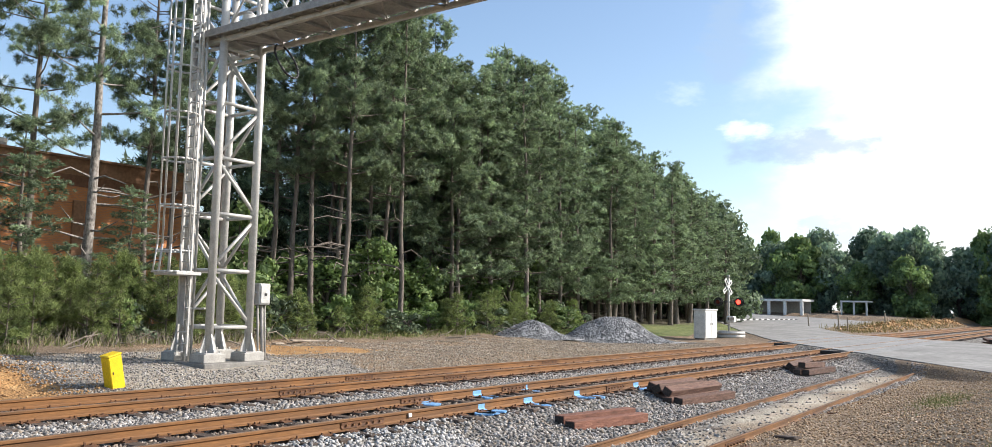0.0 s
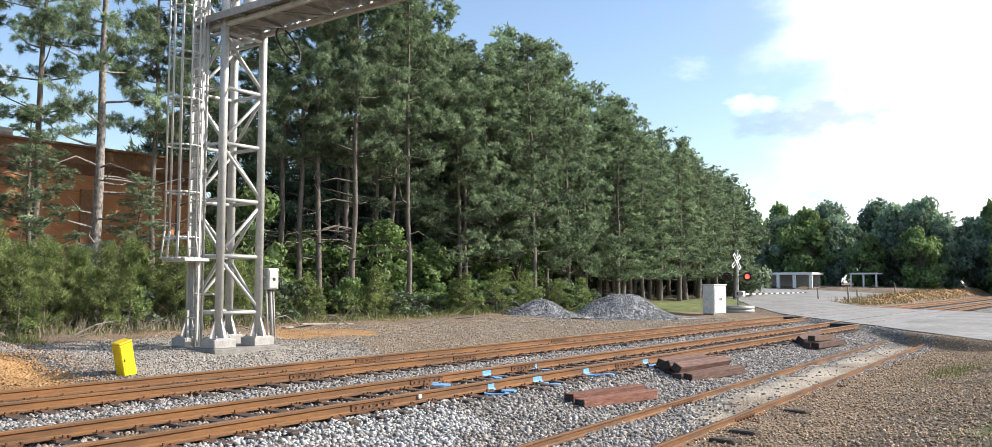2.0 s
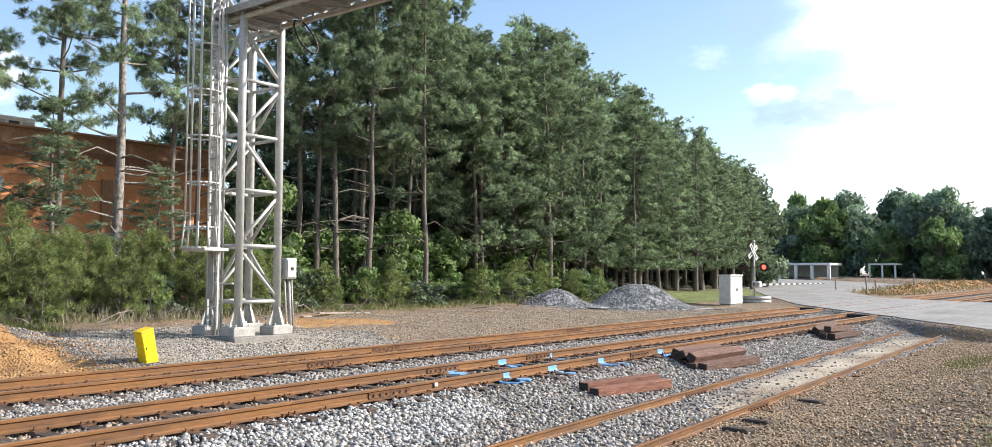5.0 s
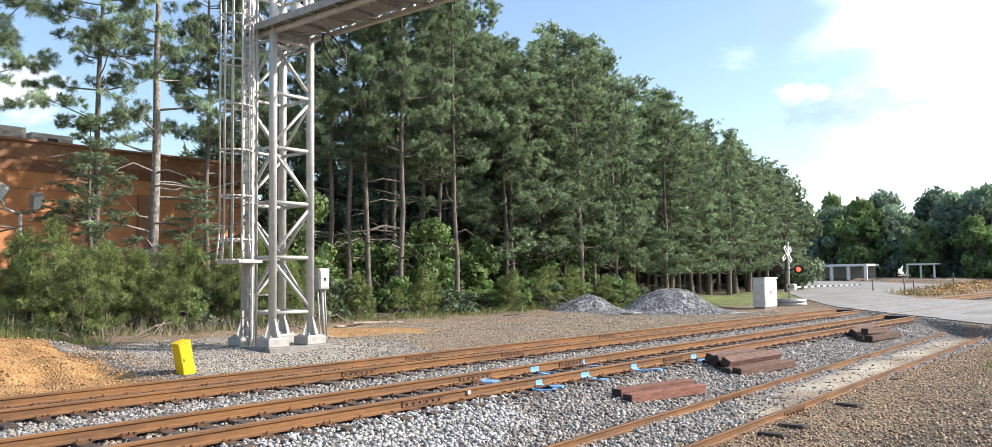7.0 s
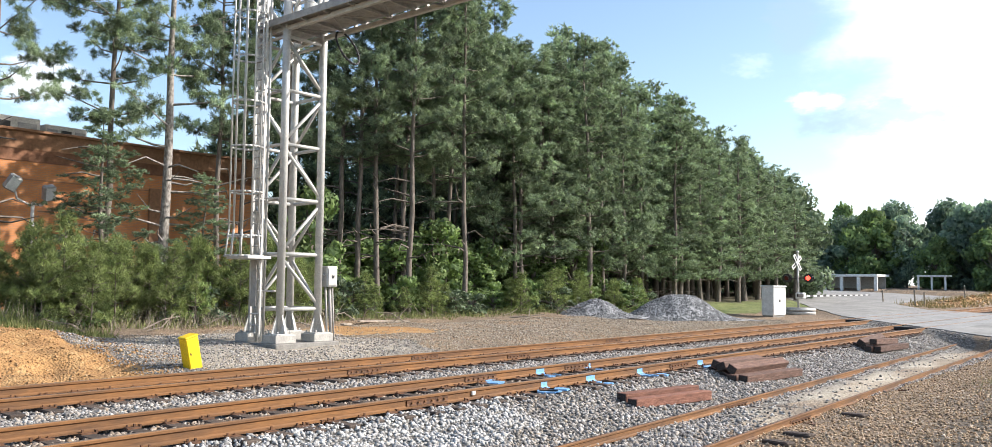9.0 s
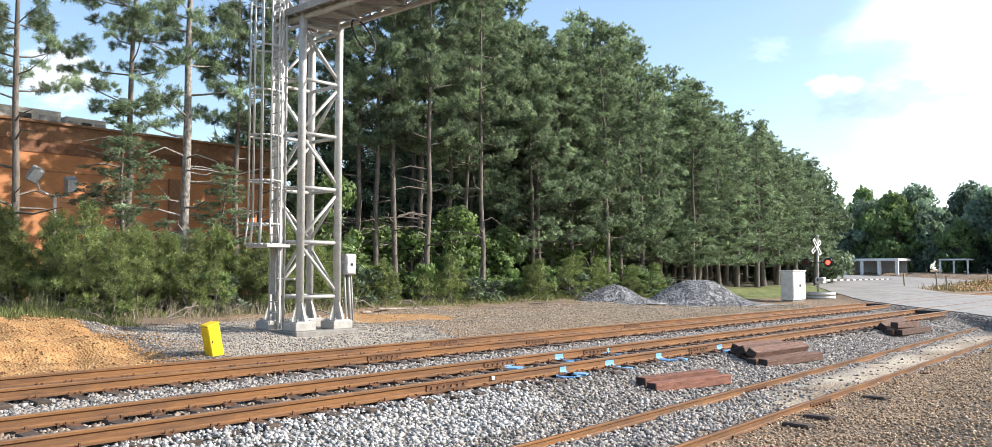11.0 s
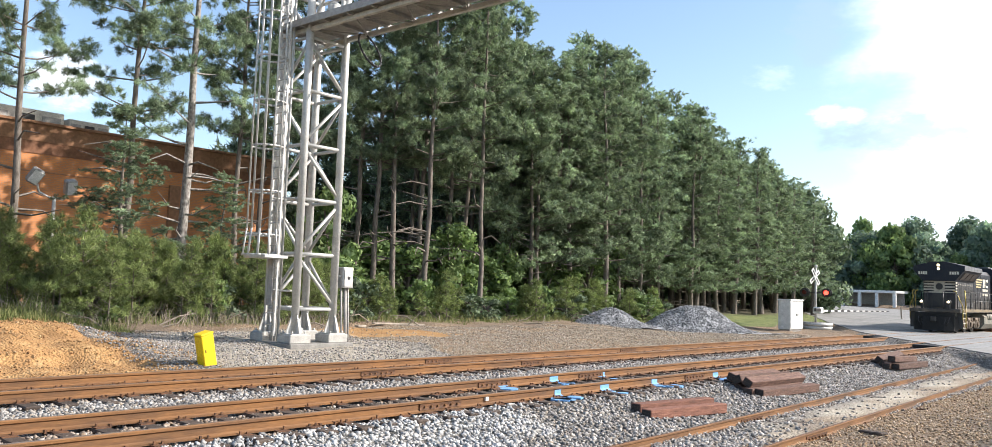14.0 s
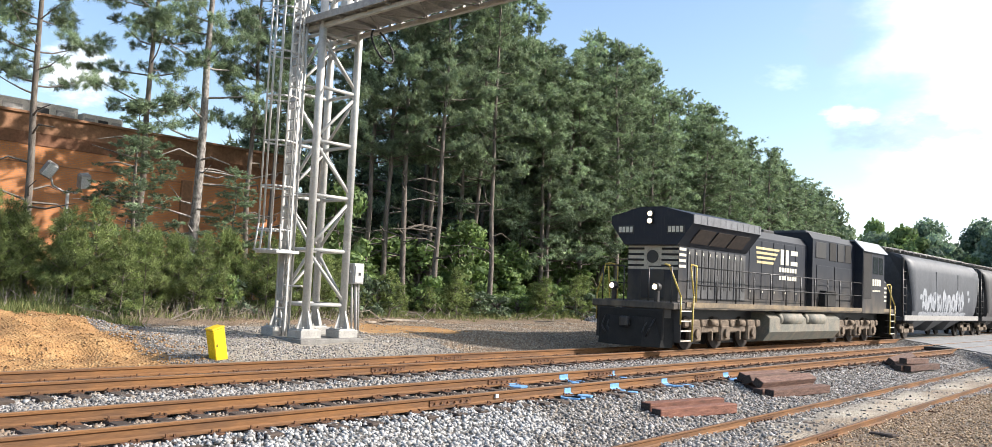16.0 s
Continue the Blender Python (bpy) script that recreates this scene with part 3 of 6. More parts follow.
def build_track(y, label, joints):
    t = thing("railway_track", Matrix.Identity(4), label, "railway track", "main line tracks", "structure")
    rng = random.Random(int(y * 10))
    ties = tie_mesh()
    xs = []
    x = -8.0
    while x < 420:
        xs.append(x + rng.uniform(-0.04, 0.04))
        x += 0.54
    near = [x for x in xs if x < 42 or 72 < x < 84]
    for x in near:
        ob = part("tie", ties, None, t)
        ob.location = (x, y + rng.uniform(-0.06, 0.06), -0.182 + rng.uniform(-0.008, 0.006))
        ob.rotation_euler = (rng.uniform(-0.006, 0.006), 0, rng.uniform(-0.025, 0.025))
    bm = bmesh.new()
    for x in xs:
        if x > 84:
            box(bm, x - 0.11, x + 0.11, y - 1.3, y + 1.3, -0.36, -0.182)
    tagged(part("ties", bm, TIE_OLD, t), kind="stuff")
    for s in (-1, 1):
        r = part("rail", rail_mesh(-90, 600), None, t, "rust-brown steel rail")
        r.location.y = y + s * GAUGE
        tagged(part("fasteners", fasteners([x for x in xs if x < 42], y + s * GAUGE, -0.176, RUST_DARK), None, t), kind="stuff")
    for jx, s in joints:
        for side in (-1, 1):
            part("joint_bar", joint_bar(jx, y + s * GAUGE, side), [RUST_DARK, RUST], t, "bolted rusty joint bar")
    return t


build_track(FAR_TRACK, "rusty double-rail main track on weathered wooden ties", [(11.9, -1), (15.2, 1), (17.1, -1), (24.0, 1)])
build_track(NEAR_TRACK, "rusty near main track with blue-marked ties", [(9.6, -1), (15.9, 1), (17.9, -1), (12.6, 1)])


def build_siding():
    t = thing("siding_track", Matrix.Identity(4), "low rusty disused siding half buried in gravel", "railway track", kind="structure")
    rng = random.Random(5)
    for k in (0, -1.51):
        r = part("rail", rail_mesh(-40, 36 + (0 if k else 2), 0.72, 0.028, RUST_DARK), None, t, "low brown rusted rail")
        r.location = (0, 6.768 + k, -0.406)
    ties = tie_mesh(2.5)
    x = -5.0
    while x < 38:
        ob = part("tie", ties, None, t)
        ob.location = (x, 6.0 + 0.028 * (x - 12) + rng.uniform(-0.1, 0.1), -0.575 + rng.uniform(-0.04, 0.03))
        ob.rotation_euler = (rng.uniform(-0.012, 0.012), 0, rng.uniform(-0.04, 0.04))
        x += rng.uniform(0.52, 0.64)
    tagged(part("fasteners", fasteners([x * 0.6 for x in range(0, 60, 2)], 0, -0.15, RUST_DARK), None, t), kind="stuff").location = (0, 5.25, -0.40)
    for jx, k in ((15.2, 0), (14.3, -1.51), (24.5, 0)):
        part("joint_bar", joint_bar(0, 0, -1), [RUST_DARK, RUST], t, "bolted rusty joint bar").location = (jx, 6.768 + k + 0.028 * (jx - 12), -0.406)


build_siding()


def build_crossing():
    """Concrete panels between and beside the rails where the road runs over."""
    t = thing("level_crossing", Matrix.Identity(4), "pale concrete level crossing panels over two tracks", "level crossing", kind="structure")
    spans = [(8.28, NEAR_TRACK - GAUGE - 0.06), (NEAR_TRACK - GAUGE + 0.11, NEAR_TRACK + GAUGE - 0.11), (NEAR_TRACK + GAUGE + 0.06, 12.28), (12.31, FAR_TRACK - GAUGE - 0.06), (FAR_TRACK - GAUGE + 0.11, FAR_TRACK + GAUGE - 0.11), (FAR_TRACK + GAUGE + 0.06, 16.62)]
    for y0, y1 in spans:
        l0, r0 = road_edges(y0)
        l1, r1 = road_edges(y1)
        n = 6
        for k in range(n):
            a, b = k / n, (k + 1) / n
            g = 0.012
            bm = bmesh.new()
            lo = [(l0 + (r0 - l0) * a + g, y0), (l0 + (r0 - l0) * b - g, y0), (l1 + (r1 - l1) * b - g, y1), (l1 + (r1 - l1) * a + g, y1)]
            bot = [bm.verts.new((x, y, -0.17)) for x, y in lo]
            top = [bm.verts.new((x, y, -0.008)) for x, y in lo]
            bm.faces.new(top)
            bm.faces.new(bot[::-1])
            for i in range(4):
                bm.faces.new((bot[i], bot[(i + 1) % 4], top[(i + 1) % 4], top[i]))
            part("panel", bm, PANEL, t)
    for yc in (NEAR_TRACK, FAR_TRACK):
        for s in (-1, 1):
            for o0, o1 in ((-0.105, -0.04), (0.04, 0.105)):
                y0, y1 = yc + s * GAUGE + o0, yc + s * GAUGE + o1
                l, r = road_edges((y0 + y1) / 2)
                bm = bmesh.new()
                box(bm, float(l) - 0.3, float(r) + 0.3, y0, y1, -0.17, -0.022)
                part("flangeway", bm, RUBBER, t)
        l, r = road_edges(yc)
        bm = bmesh.new()
        box(bm, float(l) - 1.1, float(l) - 0.35, yc - 0.62, yc + 0.62, -0.17, -0.03, 0.02)
        part("end_ramp", bm, RUBBER, t, "black timber end ramp")


build_crossing()


def scatter_ballast():
    rng = np.random.default_rng(3)
    n = 130000
    x = 3 + 42 * rng.random(n) ** 1.35
    y = rng.uniform(5.4, 16.4, n)
    keep = np.ones(n, bool)
    for yc in (NEAR_TRACK, FAR_TRACK):
        for s in (-1, 1):
            keep &= np.abs(y - yc - s * GAUGE) > 0.10
    l, r = road_edges(y)
    keep &= x < l - 0.3
    sand = np.abs(y - 6.0 - 0.028 * (x - 12)) < 0.55
    keep &= ~(sand & (rng.random(n) < 0.96 * smooth_step(x + 2 * lumps(x, y, 1.1, 4.0), 11.5, 15.5)))
    x, y = x[keep], y[keep]
    size = rng.uniform(0.026, 0.062, len(x))
    z = ground_height(x, y) + size * 0.15
    on_tie = ((np.abs(y - NEAR_TRACK) < 1.3) | (np.abs(y - FAR_TRACK) < 1.3))
    fresh = (y < 9.3) & (y > 7.5) & (x + 1.6 * lumps(x, y, 1.4, 2.0) < 10.8)
    z = np.where(on_tie, np.where(fresh, -0.225, -0.248), z) + np.where(on_tie, rng.uniform(0, 0.04, len(x)), 0)
    bed = on_tie & (np.minimum(np.abs(y - NEAR_TRACK), np.abs(y - FAR_TRACK)) < 0.95)
    for pick, mat, seed, label in ((fresh, STONE_FRESH, 5, "fresh pale ballast stones on the track shoulder"), (~bed & ~fresh, STONE, 7, "loose angular grey ballast stones beside the rails"), (bed, STONE_RUST, 6, "rust-stained ballast stones between the rails")):
        ob = stones("ballast_stones", np.stack([x, y, z], -1)[pick], size[pick], mat, seed)
        tagged(ob, label, "ballast", kind="stuff")
    n = 26000
    x, y = rng.uniform(6, 36, n), rng.uniform(1.4, 5.6, n)
    size = rng.uniform(0.014, 0.042, n)
    tagged(stones("gravel", np.stack([x, y, ground_height(x, y) + size * 0.2], -1), size, STONE_TAN, 8), "loose tan and brown gravel beside the siding", "gravel", kind="stuff")
    n = 42000
    x, y = 9 + 36 * rng.random(n), 16.2 + 7 * rng.random(n) ** 1.3
    size = rng.uniform(0.018, 0.045, n)
    keep = ~((x > 12.9) & (x < 15.6) & (y > 18.2) & (y < 21))
    keep &= ~((((x - 18.9) / 2.7) ** 2 + ((y - 21.5 + 0.25 * (x - 18.9)) / 1.6) ** 2 < 0.8) & (rng.random(n) < 0.9))
    x, y, size = x[keep], y[keep], size[keep]
    grey = (x + lumps(x, y, 1.1, 4.0) < 17.5) & (y < 22.5)
    tagged(stones("ballast_stones", np.stack([x[grey], y[grey], ground_height(x[grey], y[grey]) + size[grey] * 0.2], -1), size[grey], STONE, 10), "pale grey stones round the tower foot", "ballast", kind="stuff")
    x, y, size = x[~grey], y[~grey], size[~grey]
    tagged(stones("gravel", np.stack([x, y, ground_height(x, y) + size * 0.2], -1), size, STONE_VERGE, 9), "grey-tan gravel on the far verge of the track", "gravel", kind="stuff")

    n = 5000
    x, y = rng.uniform(1, 10.4, n), rng.uniform(16.9, 23, n)
    size = rng.uniform(0.015, 0.06, n) * rng.uniform(0.4, 1.0, n)
    tagged(stones("clay_clods", np.stack([x, y, ground_height(x, y) + size * 0.2], -1), size, CLOD, 12), "crumbled orange clay clods on the cut bank", "clay", kind="stuff")


def scatter_bank():
    """Clods and weeds on the earth bank past the crossing."""
    rng = np.random.default_rng(41)
    n = 2600
    x, y = rng.uniform(86, 150, n), rng.normal(19.6, 1.2, n)
    l, r = road_edges(y)
    keep = (x > r + 0.5) & (y > 16.8)
    x, y = x[keep], y[keep]
    size = rng.uniform(0.05, 0.3, len(x)) * rng.uniform(0.4, 1.0, len(x))
    tagged(stones("clay_clods", np.stack([x, y, ground_height(x, y) + size * 0.15], -1), size, CLOD, 13), "rough brown and orange clods on the far earth bank", "clay", kind="stuff")
    n = 6000
    x, y = rng.uniform(80, 140, n), rng.normal(20.2, 1.6, n)
    l, r = road_edges(y)
    keep = (x > r + 0.4) & (y > 17) & (lumps(x, y, 2.0, 6.0) > 0.05)
    x, y = x[keep], y[keep]
    n = len(x)
    a = rng.uniform(0, 6.28, n)
    h = rng.uniform(0.15, 0.7, n)
    u = np.stack([np.cos(a), np.sin(a), 0 * a], -1) * 0.03
    c = np.stack([x, y, ground_height(x, y) - 0.02], -1)
    tip = c + np.stack([rng.normal(0, 0.3, n) * h, rng.normal(0, 0.3, n) * h, h], -1)
    tagged(new("dry_weeds", triangles("dry_weeds", np.stack([c - u, c + u, tip], 1), STRAW)), "dry tan weeds on the far earth bank", "weeds", kind="stuff")


scatter_ballast()
scatter_bank()

# ---- trees ----
def tufts(rng, centres, outward, count, length, width):
    """Sprays of needles: thin triangles that fan out from each centre."""
    n = len(centres)
    d = rng.normal(0, 1, (n, count, 3))
    d /= np.linalg.norm(d, axis=-1, keepdims=True)
    d = d + outward[:, None, :] * 0.45
    d[..., 2] += 0.12
    d /= np.linalg.norm(d, axis=-1, keepdims=True)
    side = np.cross(d, outward[:, None, :] + rng.normal(0, 0.45, (n, count, 3)))
    side /= np.linalg.norm(side, axis=-1, keepdims=True) + 1e-9
    ln = length * rng.uniform(0.6, 1.15, (n, count, 1))
    c = np.repeat(centres[:, None, :], count, 1) + rng.normal(0, length * 0.22, (n, count, 3))
    tri = np.stack([c + side * width, c - side * width, c + d * ln], 2)
    return tri.reshape(-1, 3, 3)


def limb(verts, faces, pts, radii, seg=6):
    base = len(verts)
    pts = [np.asarray(p, float) for p in pts]
    for i, (p, r) in enumerate(zip(pts, radii)):
        a, b = pts[max(0, i - 1)], pts[min(len(pts) - 1, i + 1)]
        d = (b - a) / (np.linalg.norm(b - a) + 1e-9)
        u = np.cross(d, (0.3, 0.9, 0.2) if abs(d[2]) > 0.6 else (0, 0, 1))
        u /= np.linalg.norm(u)
        w = np.cross(d, u)
        for k in range(seg):
            t = 2 * math.pi * k / seg
            verts.append(tuple(p + r * (math.cos(t) * u + math.sin(t) * w)))
    for i in range(len(pts) - 1):
        for k in range(seg):
            q = base + i * seg
            faces.append((q + k, q + (k + 1) % seg, q + seg + (k + 1) % seg, q + seg + k))


def pine_meshes(seed, height, bare, spread, branches, fill, trunk_r, dead=4, mat=None, length=0.42, width=0.030, top_heavy=0.6, count=9, clump=0.17, bark=None, dense=1.7):
    """Trunk mesh with its limbs, and crown mesh of needle sprays."""
    rng = np.random.default_rng(seed)
    V, F = [], []
    k = 9
    bend = rng.normal(0, 0.12, (k, 2)).cumsum(0) * height / 30
    trunk = [np.array([bend[i, 0], bend[i, 1], height * i / (k - 1)]) for i in range(k)]
    trunk[0][2] = -0.3
    limb(V, F, trunk, [trunk_r * (1.15 if i == 0 else 1 - 0.93 * (i / (k - 1)) ** 1.2) for i in range(k)], 8)

    def at(z):
        f = max(0, min(k - 1.001, z / height * (k - 1)))
        i = int(f)
        return trunk[i] * (1 - (f - i)) + trunk[i + 1] * (f - i)

    C, O, tones = [], [], []
    for b in range(branches):
        # limbs stand in whorls, one above another
        f = min(1.0, max(0.0, (b // 4 + 0.5 + rng.normal(0, 0.17)) / math.ceil(branches / 4)))
        z = height * (bare + (1 - bare) * f ** 0.9)
        az = b * 1.571 + (b // 4) * 0.9 + rng.normal(0, 0.4)
        g = (z / height - bare) / (1 - bare)
        reach = spread * ((1 - g) ** top_heavy * 0.9 + 0.12) * rng.uniform(0.6, 1.15) * (0.75 + 0.25 * min(1, g * 5))
        rise = rng.uniform(-0.12, 0.35) + 0.5 * g
        a = at(z)
        pts = [a]
        d = np.array([math.cos(az), math.sin(az), rise * 0.5])
        steps = 4
        for s in range(steps):
            d = d + np.array([rng.normal(0, 0.14), rng.normal(0, 0.14), 0.10 + rng.normal(0, 0.06)])
            pts.append(pts[-1] + d / np.linalg.norm(d) * reach / steps)
        limb(V, F, pts, [max(0.012, trunk_r * 0.26 * (1 - g * 0.6) * (1 - s / (steps + 0.6))) for s in range(steps + 1)], 4)
        nt = max(4, int(fill * reach))
        puffs = [rng.uniform(0.25, 1.03) ** 0.7 for _ in range(max(3, int(reach * dense)))]
        shade = [float(np.clip(rng.normal(0, 0.33), -0.6, 0.8)) for _ in puffs]
        drift = [np.array([rng.normal(0, 0.24), rng.normal(0, 0.24), rng.normal(0.08, 0.12)]) * (0.5 + reach * 0.3) for _ in puffs]
        for s in range(nt):
            pk = s % len(puffs)
            q = min(1.04, max(0.2, puffs[pk]))
            fi = min(steps - 0.001, q * steps)
            i = int(fi)
            p = pts[i] * (1 - (fi - i)) + pts[i + 1] * (fi - i)
            puff = rng.normal(0, 1, 3)
            puff /= np.linalg.norm(puff) + 1e-9
            C.append(p + drift[pk] + puff * clump * rng.uniform(0.55, 1.0) * np.array([1.2, 1.2, 0.7]))
            # needles face out of their own clump
            o = puff + np.array([math.cos(az), math.sin(az), 0]) * 0.25 + np.array([0, 0, 0.2])
            O.append(o / (np.linalg.norm(o) + 1e-6))
            tones.append(shade[pk])
    for s in range(10):
        p = at(height * rng.uniform(0.93, 1.0)) + rng.normal(0, 0.15, 3)
        C.append(p)
        O.append(np.array([0, 0, 1.0]))
        tones.append(0.1)
    for s in range(dead):
        z = height * bare * rng.uniform(0.35, 1.0)
        az = rng.uniform(0, 6.28)
        L = rng.uniform(0.8, 2.4)
        a = at(z)
        pts = [a, a + np.array([math.cos(az) * L * 0.5, math.sin(az) * L * 0.5, rng.uniform(-0.1, 0.3)]), a + np.array([math.cos(az + 0.2) * L, math.sin(az + 0.2) * L, rng.uniform(-0.3, 0.6)])]
        limb(V, F, pts, [0.045, 0.03, 0.012], 4)
    tm = mesh_from("trunk", V, F, bark or BARK, smooth=True)
    cm = triangles("crown", tufts(rng, np.array(C), np.array(O), count, length, width), mat or PINE, tone=np.repeat(tones, count))
    return tm, cm


def leafy_meshes(seed, height, spread, blobs, leaves, size, mat, trunk_r=0.3, low=0.15):
    rng = np.random.default_rng(seed)
    V, F = [], []
    top = height * 0.7
    limb(V, F, [(0, 0, -0.3), (0.1, 0, top * 0.4), (0.0, 0.15, top)], [trunk_r, trunk_r * 0.7, trunk_r * 0.2], 7)
    T, tones = [], []
    for b in range(blobs):
        f = rng.random()
        z = height * (low + (0.93 - low) * f)
        rr = spread * math.sqrt(max(0.05, 1 - ((f - 0.4) / 0.62) ** 2)) * rng.uniform(0.35, 0.95)
        az = rng.uniform(0, 6.28)
        c = np.array([math.cos(az) * rr, math.sin(az) * rr, z])
        R = spread * rng.uniform(0.22, 0.42)
        limb(V, F, [(0, 0, z * 0.55), tuple(c * np.array([0.5, 0.5, 0.85])), tuple(c)], [0.09, 0.06, 0.02], 4)
        d = rng.normal(0, 1, (leaves, 3))
        d /= np.linalg.norm(d, axis=1, keepdims=True)
        p = c + d * R * rng.uniform(0.55, 1.08, (leaves, 1)) * np.array([1, 1, 0.8])
        nrm = d + rng.normal(0, 0.5, (leaves, 3))
        u = np.cross(nrm, rng.normal(0, 1, (leaves, 3)))
        u /= np.linalg.norm(u, axis=1, keepdims=True) + 1e-9
        w = np.cross(nrm, u)
        w /= np.linalg.norm(w, axis=1, keepdims=True) + 1e-9
        s = size * rng.uniform(0.6, 1.2, (leaves, 1))
        tones += [float(rng.uniform(-0.4, 0.4))] * leaves
        T.append(np.stack([p + u * s, p - u * s * 0.6 + w * s * 0.7, p - u * s * 0.5 - w * s * 0.8], 1))
    return mesh_from("trunk", V, F, BARK, smooth=True), triangles("crown", np.concatenate(T), mat, tone=np.array(tones))


def tree(name, meshes, x, y, turn, size, label, category, group=""):
    t = thing(name, pose(x, y, float(ground_height(x, y)), 0, 0, turn) @ Matrix.Diagonal((size[0], size[0], size[1], 1)), label, category, group)
    part("trunk", meshes[0], None, t, "rough grey-brown trunk")
    part("crown", meshes[1], None, t)
    return t


def skyline(x, y):
    """Height to which the pines reach at a place of the wood."""
    return 1.75 + y * float(np.interp(x / y, [1.0, 1.17, 1.22, 1.27, 1.33, 1.39, 1.456, 1.706, 1.994, 2.4, 2.93, 3.4], [0.60, 0.56, 0.47, 0.435, 0.47, 0.54, 0.555, 0.474, 0.417, 0.37, 0.265, 0.2]))


def build_forest():
    rng = random.Random(11)
    edge = [pine_meshes(20 + i, 18.0, 0.08 + 0.04 * i, 4.0, 60, 17.0, 0.17, 3, count=20, length=0.21, width=0.027, top_heavy=0.8, clump=0.30, dense=3.2) for i in range(3)]
    tall = [pine_meshes(30 + i, 18.5, 0.22 + 0.06 * i, 3.2, 44, 19.0, 0.13, 7, count=20, length=0.20, width=0.025, clump=0.29, dense=2.9) for i in range(3)]
    thin = [pine_meshes(40 + i, 17.5, 0.36, 3.4, 44, 23.0, 0.14, 9, count=36, length=0.19, width=0.0115, clump=0.25, dense=2.6) for i in range(2)]
    snag = pine_meshes(46, 17.5, 0.30, 3.0, 28, 18.0, 0.20, 15, count=36, length=0.19, width=0.0115, clump=0.22, dense=2.2, bark=BARK_PALE)
    far = [pine_meshes(70 + i, 18.0, 0.10 + 0.03 * i, 3.9, 46, 9.0, 0.24, 0, count=9, length=0.36, width=0.06, top_heavy=0.8, clump=0.38, dense=2.4) for i in range(3)]
    # front row where the trunks show: x, y, kind, height factor
    front = [(24.8, 30.5, 1, 1.0), (25.2, 29.5, 0, 0.96), (26.1, 29.0, 2, 1.0), (26.5, 27.6, 1, 1.05), (31.0, 29.5, 0, 1.0), (30.1, 27.4, 2, 1.03), (28.4, 29.8, 1, 1.02), (35.5, 28.5, 1, 0.79), (37.6, 29.0, 0, 0.79), (22.0, 30.0, 2, 1.0)]
    for x, y, k, h in front:
        tree("pine_tree", thin[k % 2] if x < 29 else tall[k], x, y, rng.uniform(0, 360), (1.0, h), "tall pine with a bare grey-brown trunk", "pine tree", "pines along the track")
    y = 29.5
    for row in range(4):
        x = 0.68 * (30.3 + row * 2.6) + 0.8 + rng.uniform(0, 2)
        while x < 42:
            if x < 28.5 or (row > 1 and x < 36):
                x += 3.0
                continue
            y = 30.3 + row * 2.6 + rng.uniform(-0.8, 0.8)
            h = min(rng.uniform(0.9, 1.02), skyline(x, y) * 0.96 / 18.5)
            kind = rng.randrange(3)
            tree("pine_tree", (tall if row < 2 else far)[kind], x, y, rng.uniform(0, 360), (rng.uniform(0.95, 1.15), h), "tall dense pine in a shaded stand", "pine tree", "pines along the track")
            x += rng.uniform(2.4, 3.4) + (2.2 if x < 32 else 0)
    for row in range(4):
        x = 36.0 + row * 1.3
        while x < 97:
            y = 28.6 + row * 2.9 + rng.uniform(-0.9, 0.9) + max(0, x - 45) * 0.045
            if x > 2.66 * y:
                break
            top = skyline(x, y)
            h = min(top - float(ground_height(x, y)), 21.0) / 18.2 * rng.choice((0.95, 1.0, 1.05, 1.07, 0.98) if x > 1.38 * y else (0.88, 0.95, 1.0))
            tree("pine_tree", (edge if row < 2 and x < 62 else far)[rng.randrange(3)], x, y, rng.uniform(0, 360), (rng.uniform(0.85, 1.1), h), "dense green pine at the edge of the wood", "pine tree", "pines along the track")
            x += rng.uniform(2.5, 3.6)
    low = pine_meshes(50, 11.0, 0.0, 3.4, 60, 9.0, 0.18, 0, count=9, length=0.6, width=0.06)
    for i in range(36):
        x = 27 + i * 2.5
        tree("pine_tree", low, x, 42.5 + max(0, x - 45) * 0.06 + rng.uniform(-1, 1), rng.uniform(0, 360), (1.0, rng.uniform(0.8, 1.1)), "low-branched pine deep in the wood", "pine tree", "pines along the track")
    # sparse pines in front of the brick building
    for x, y, k, h, s in ((10.2, 29.5, 0, 1.0, 1.0), (13.9, 30.2, 1, 1.05, 1.0), (19.1, 31.0, 1, 1.05, 0.9), (20.2, 31.4, 0, 1.0, 0.9), (6.5, 31.5, 1, 1.0, 1.0)):
        tree("pine_tree", thin[k], x, y, rng.uniform(0, 360), (s, h), "slender sparse pine with dead lower limbs", "pine tree", "sparse pines by the brick building")
    tree("pine_tree", snag, 16.2, 29.8, 40, (1.0, 1.08), "pale-barked half-dead pine with bare broken limbs", "pine tree", "sparse pines by the brick building")
    for k, (x, y, h, s) in enumerate(((13.3, 28.9, 0.40, 0.66), (17.6, 29.6, 0.30, 0.5))):
        tree("pine_tree", edge[k % 3], x, y, 70 * k + 20, (s, h), "half-grown pine before the brick building", "pine tree", "sparse pines by the brick building")
    broad = [leafy_meshes(60 + i, 12, 5.0, 46, 130, 0.42, m, low=0.06) for i, m in enumerate((LEAF_HAZE, LEAF_HAZE, LEAF_LIGHT))]
    full = leafy_meshes(67, 12, 5.0, 64, 230, 0.30, LEAF_DEEP, low=0.06)
    tree("leafy_tree", full, 87.2, 33.8, 20, (0.95, 1.0), "rounded dense broadleaf tree at the end of the wood", "tree", "")
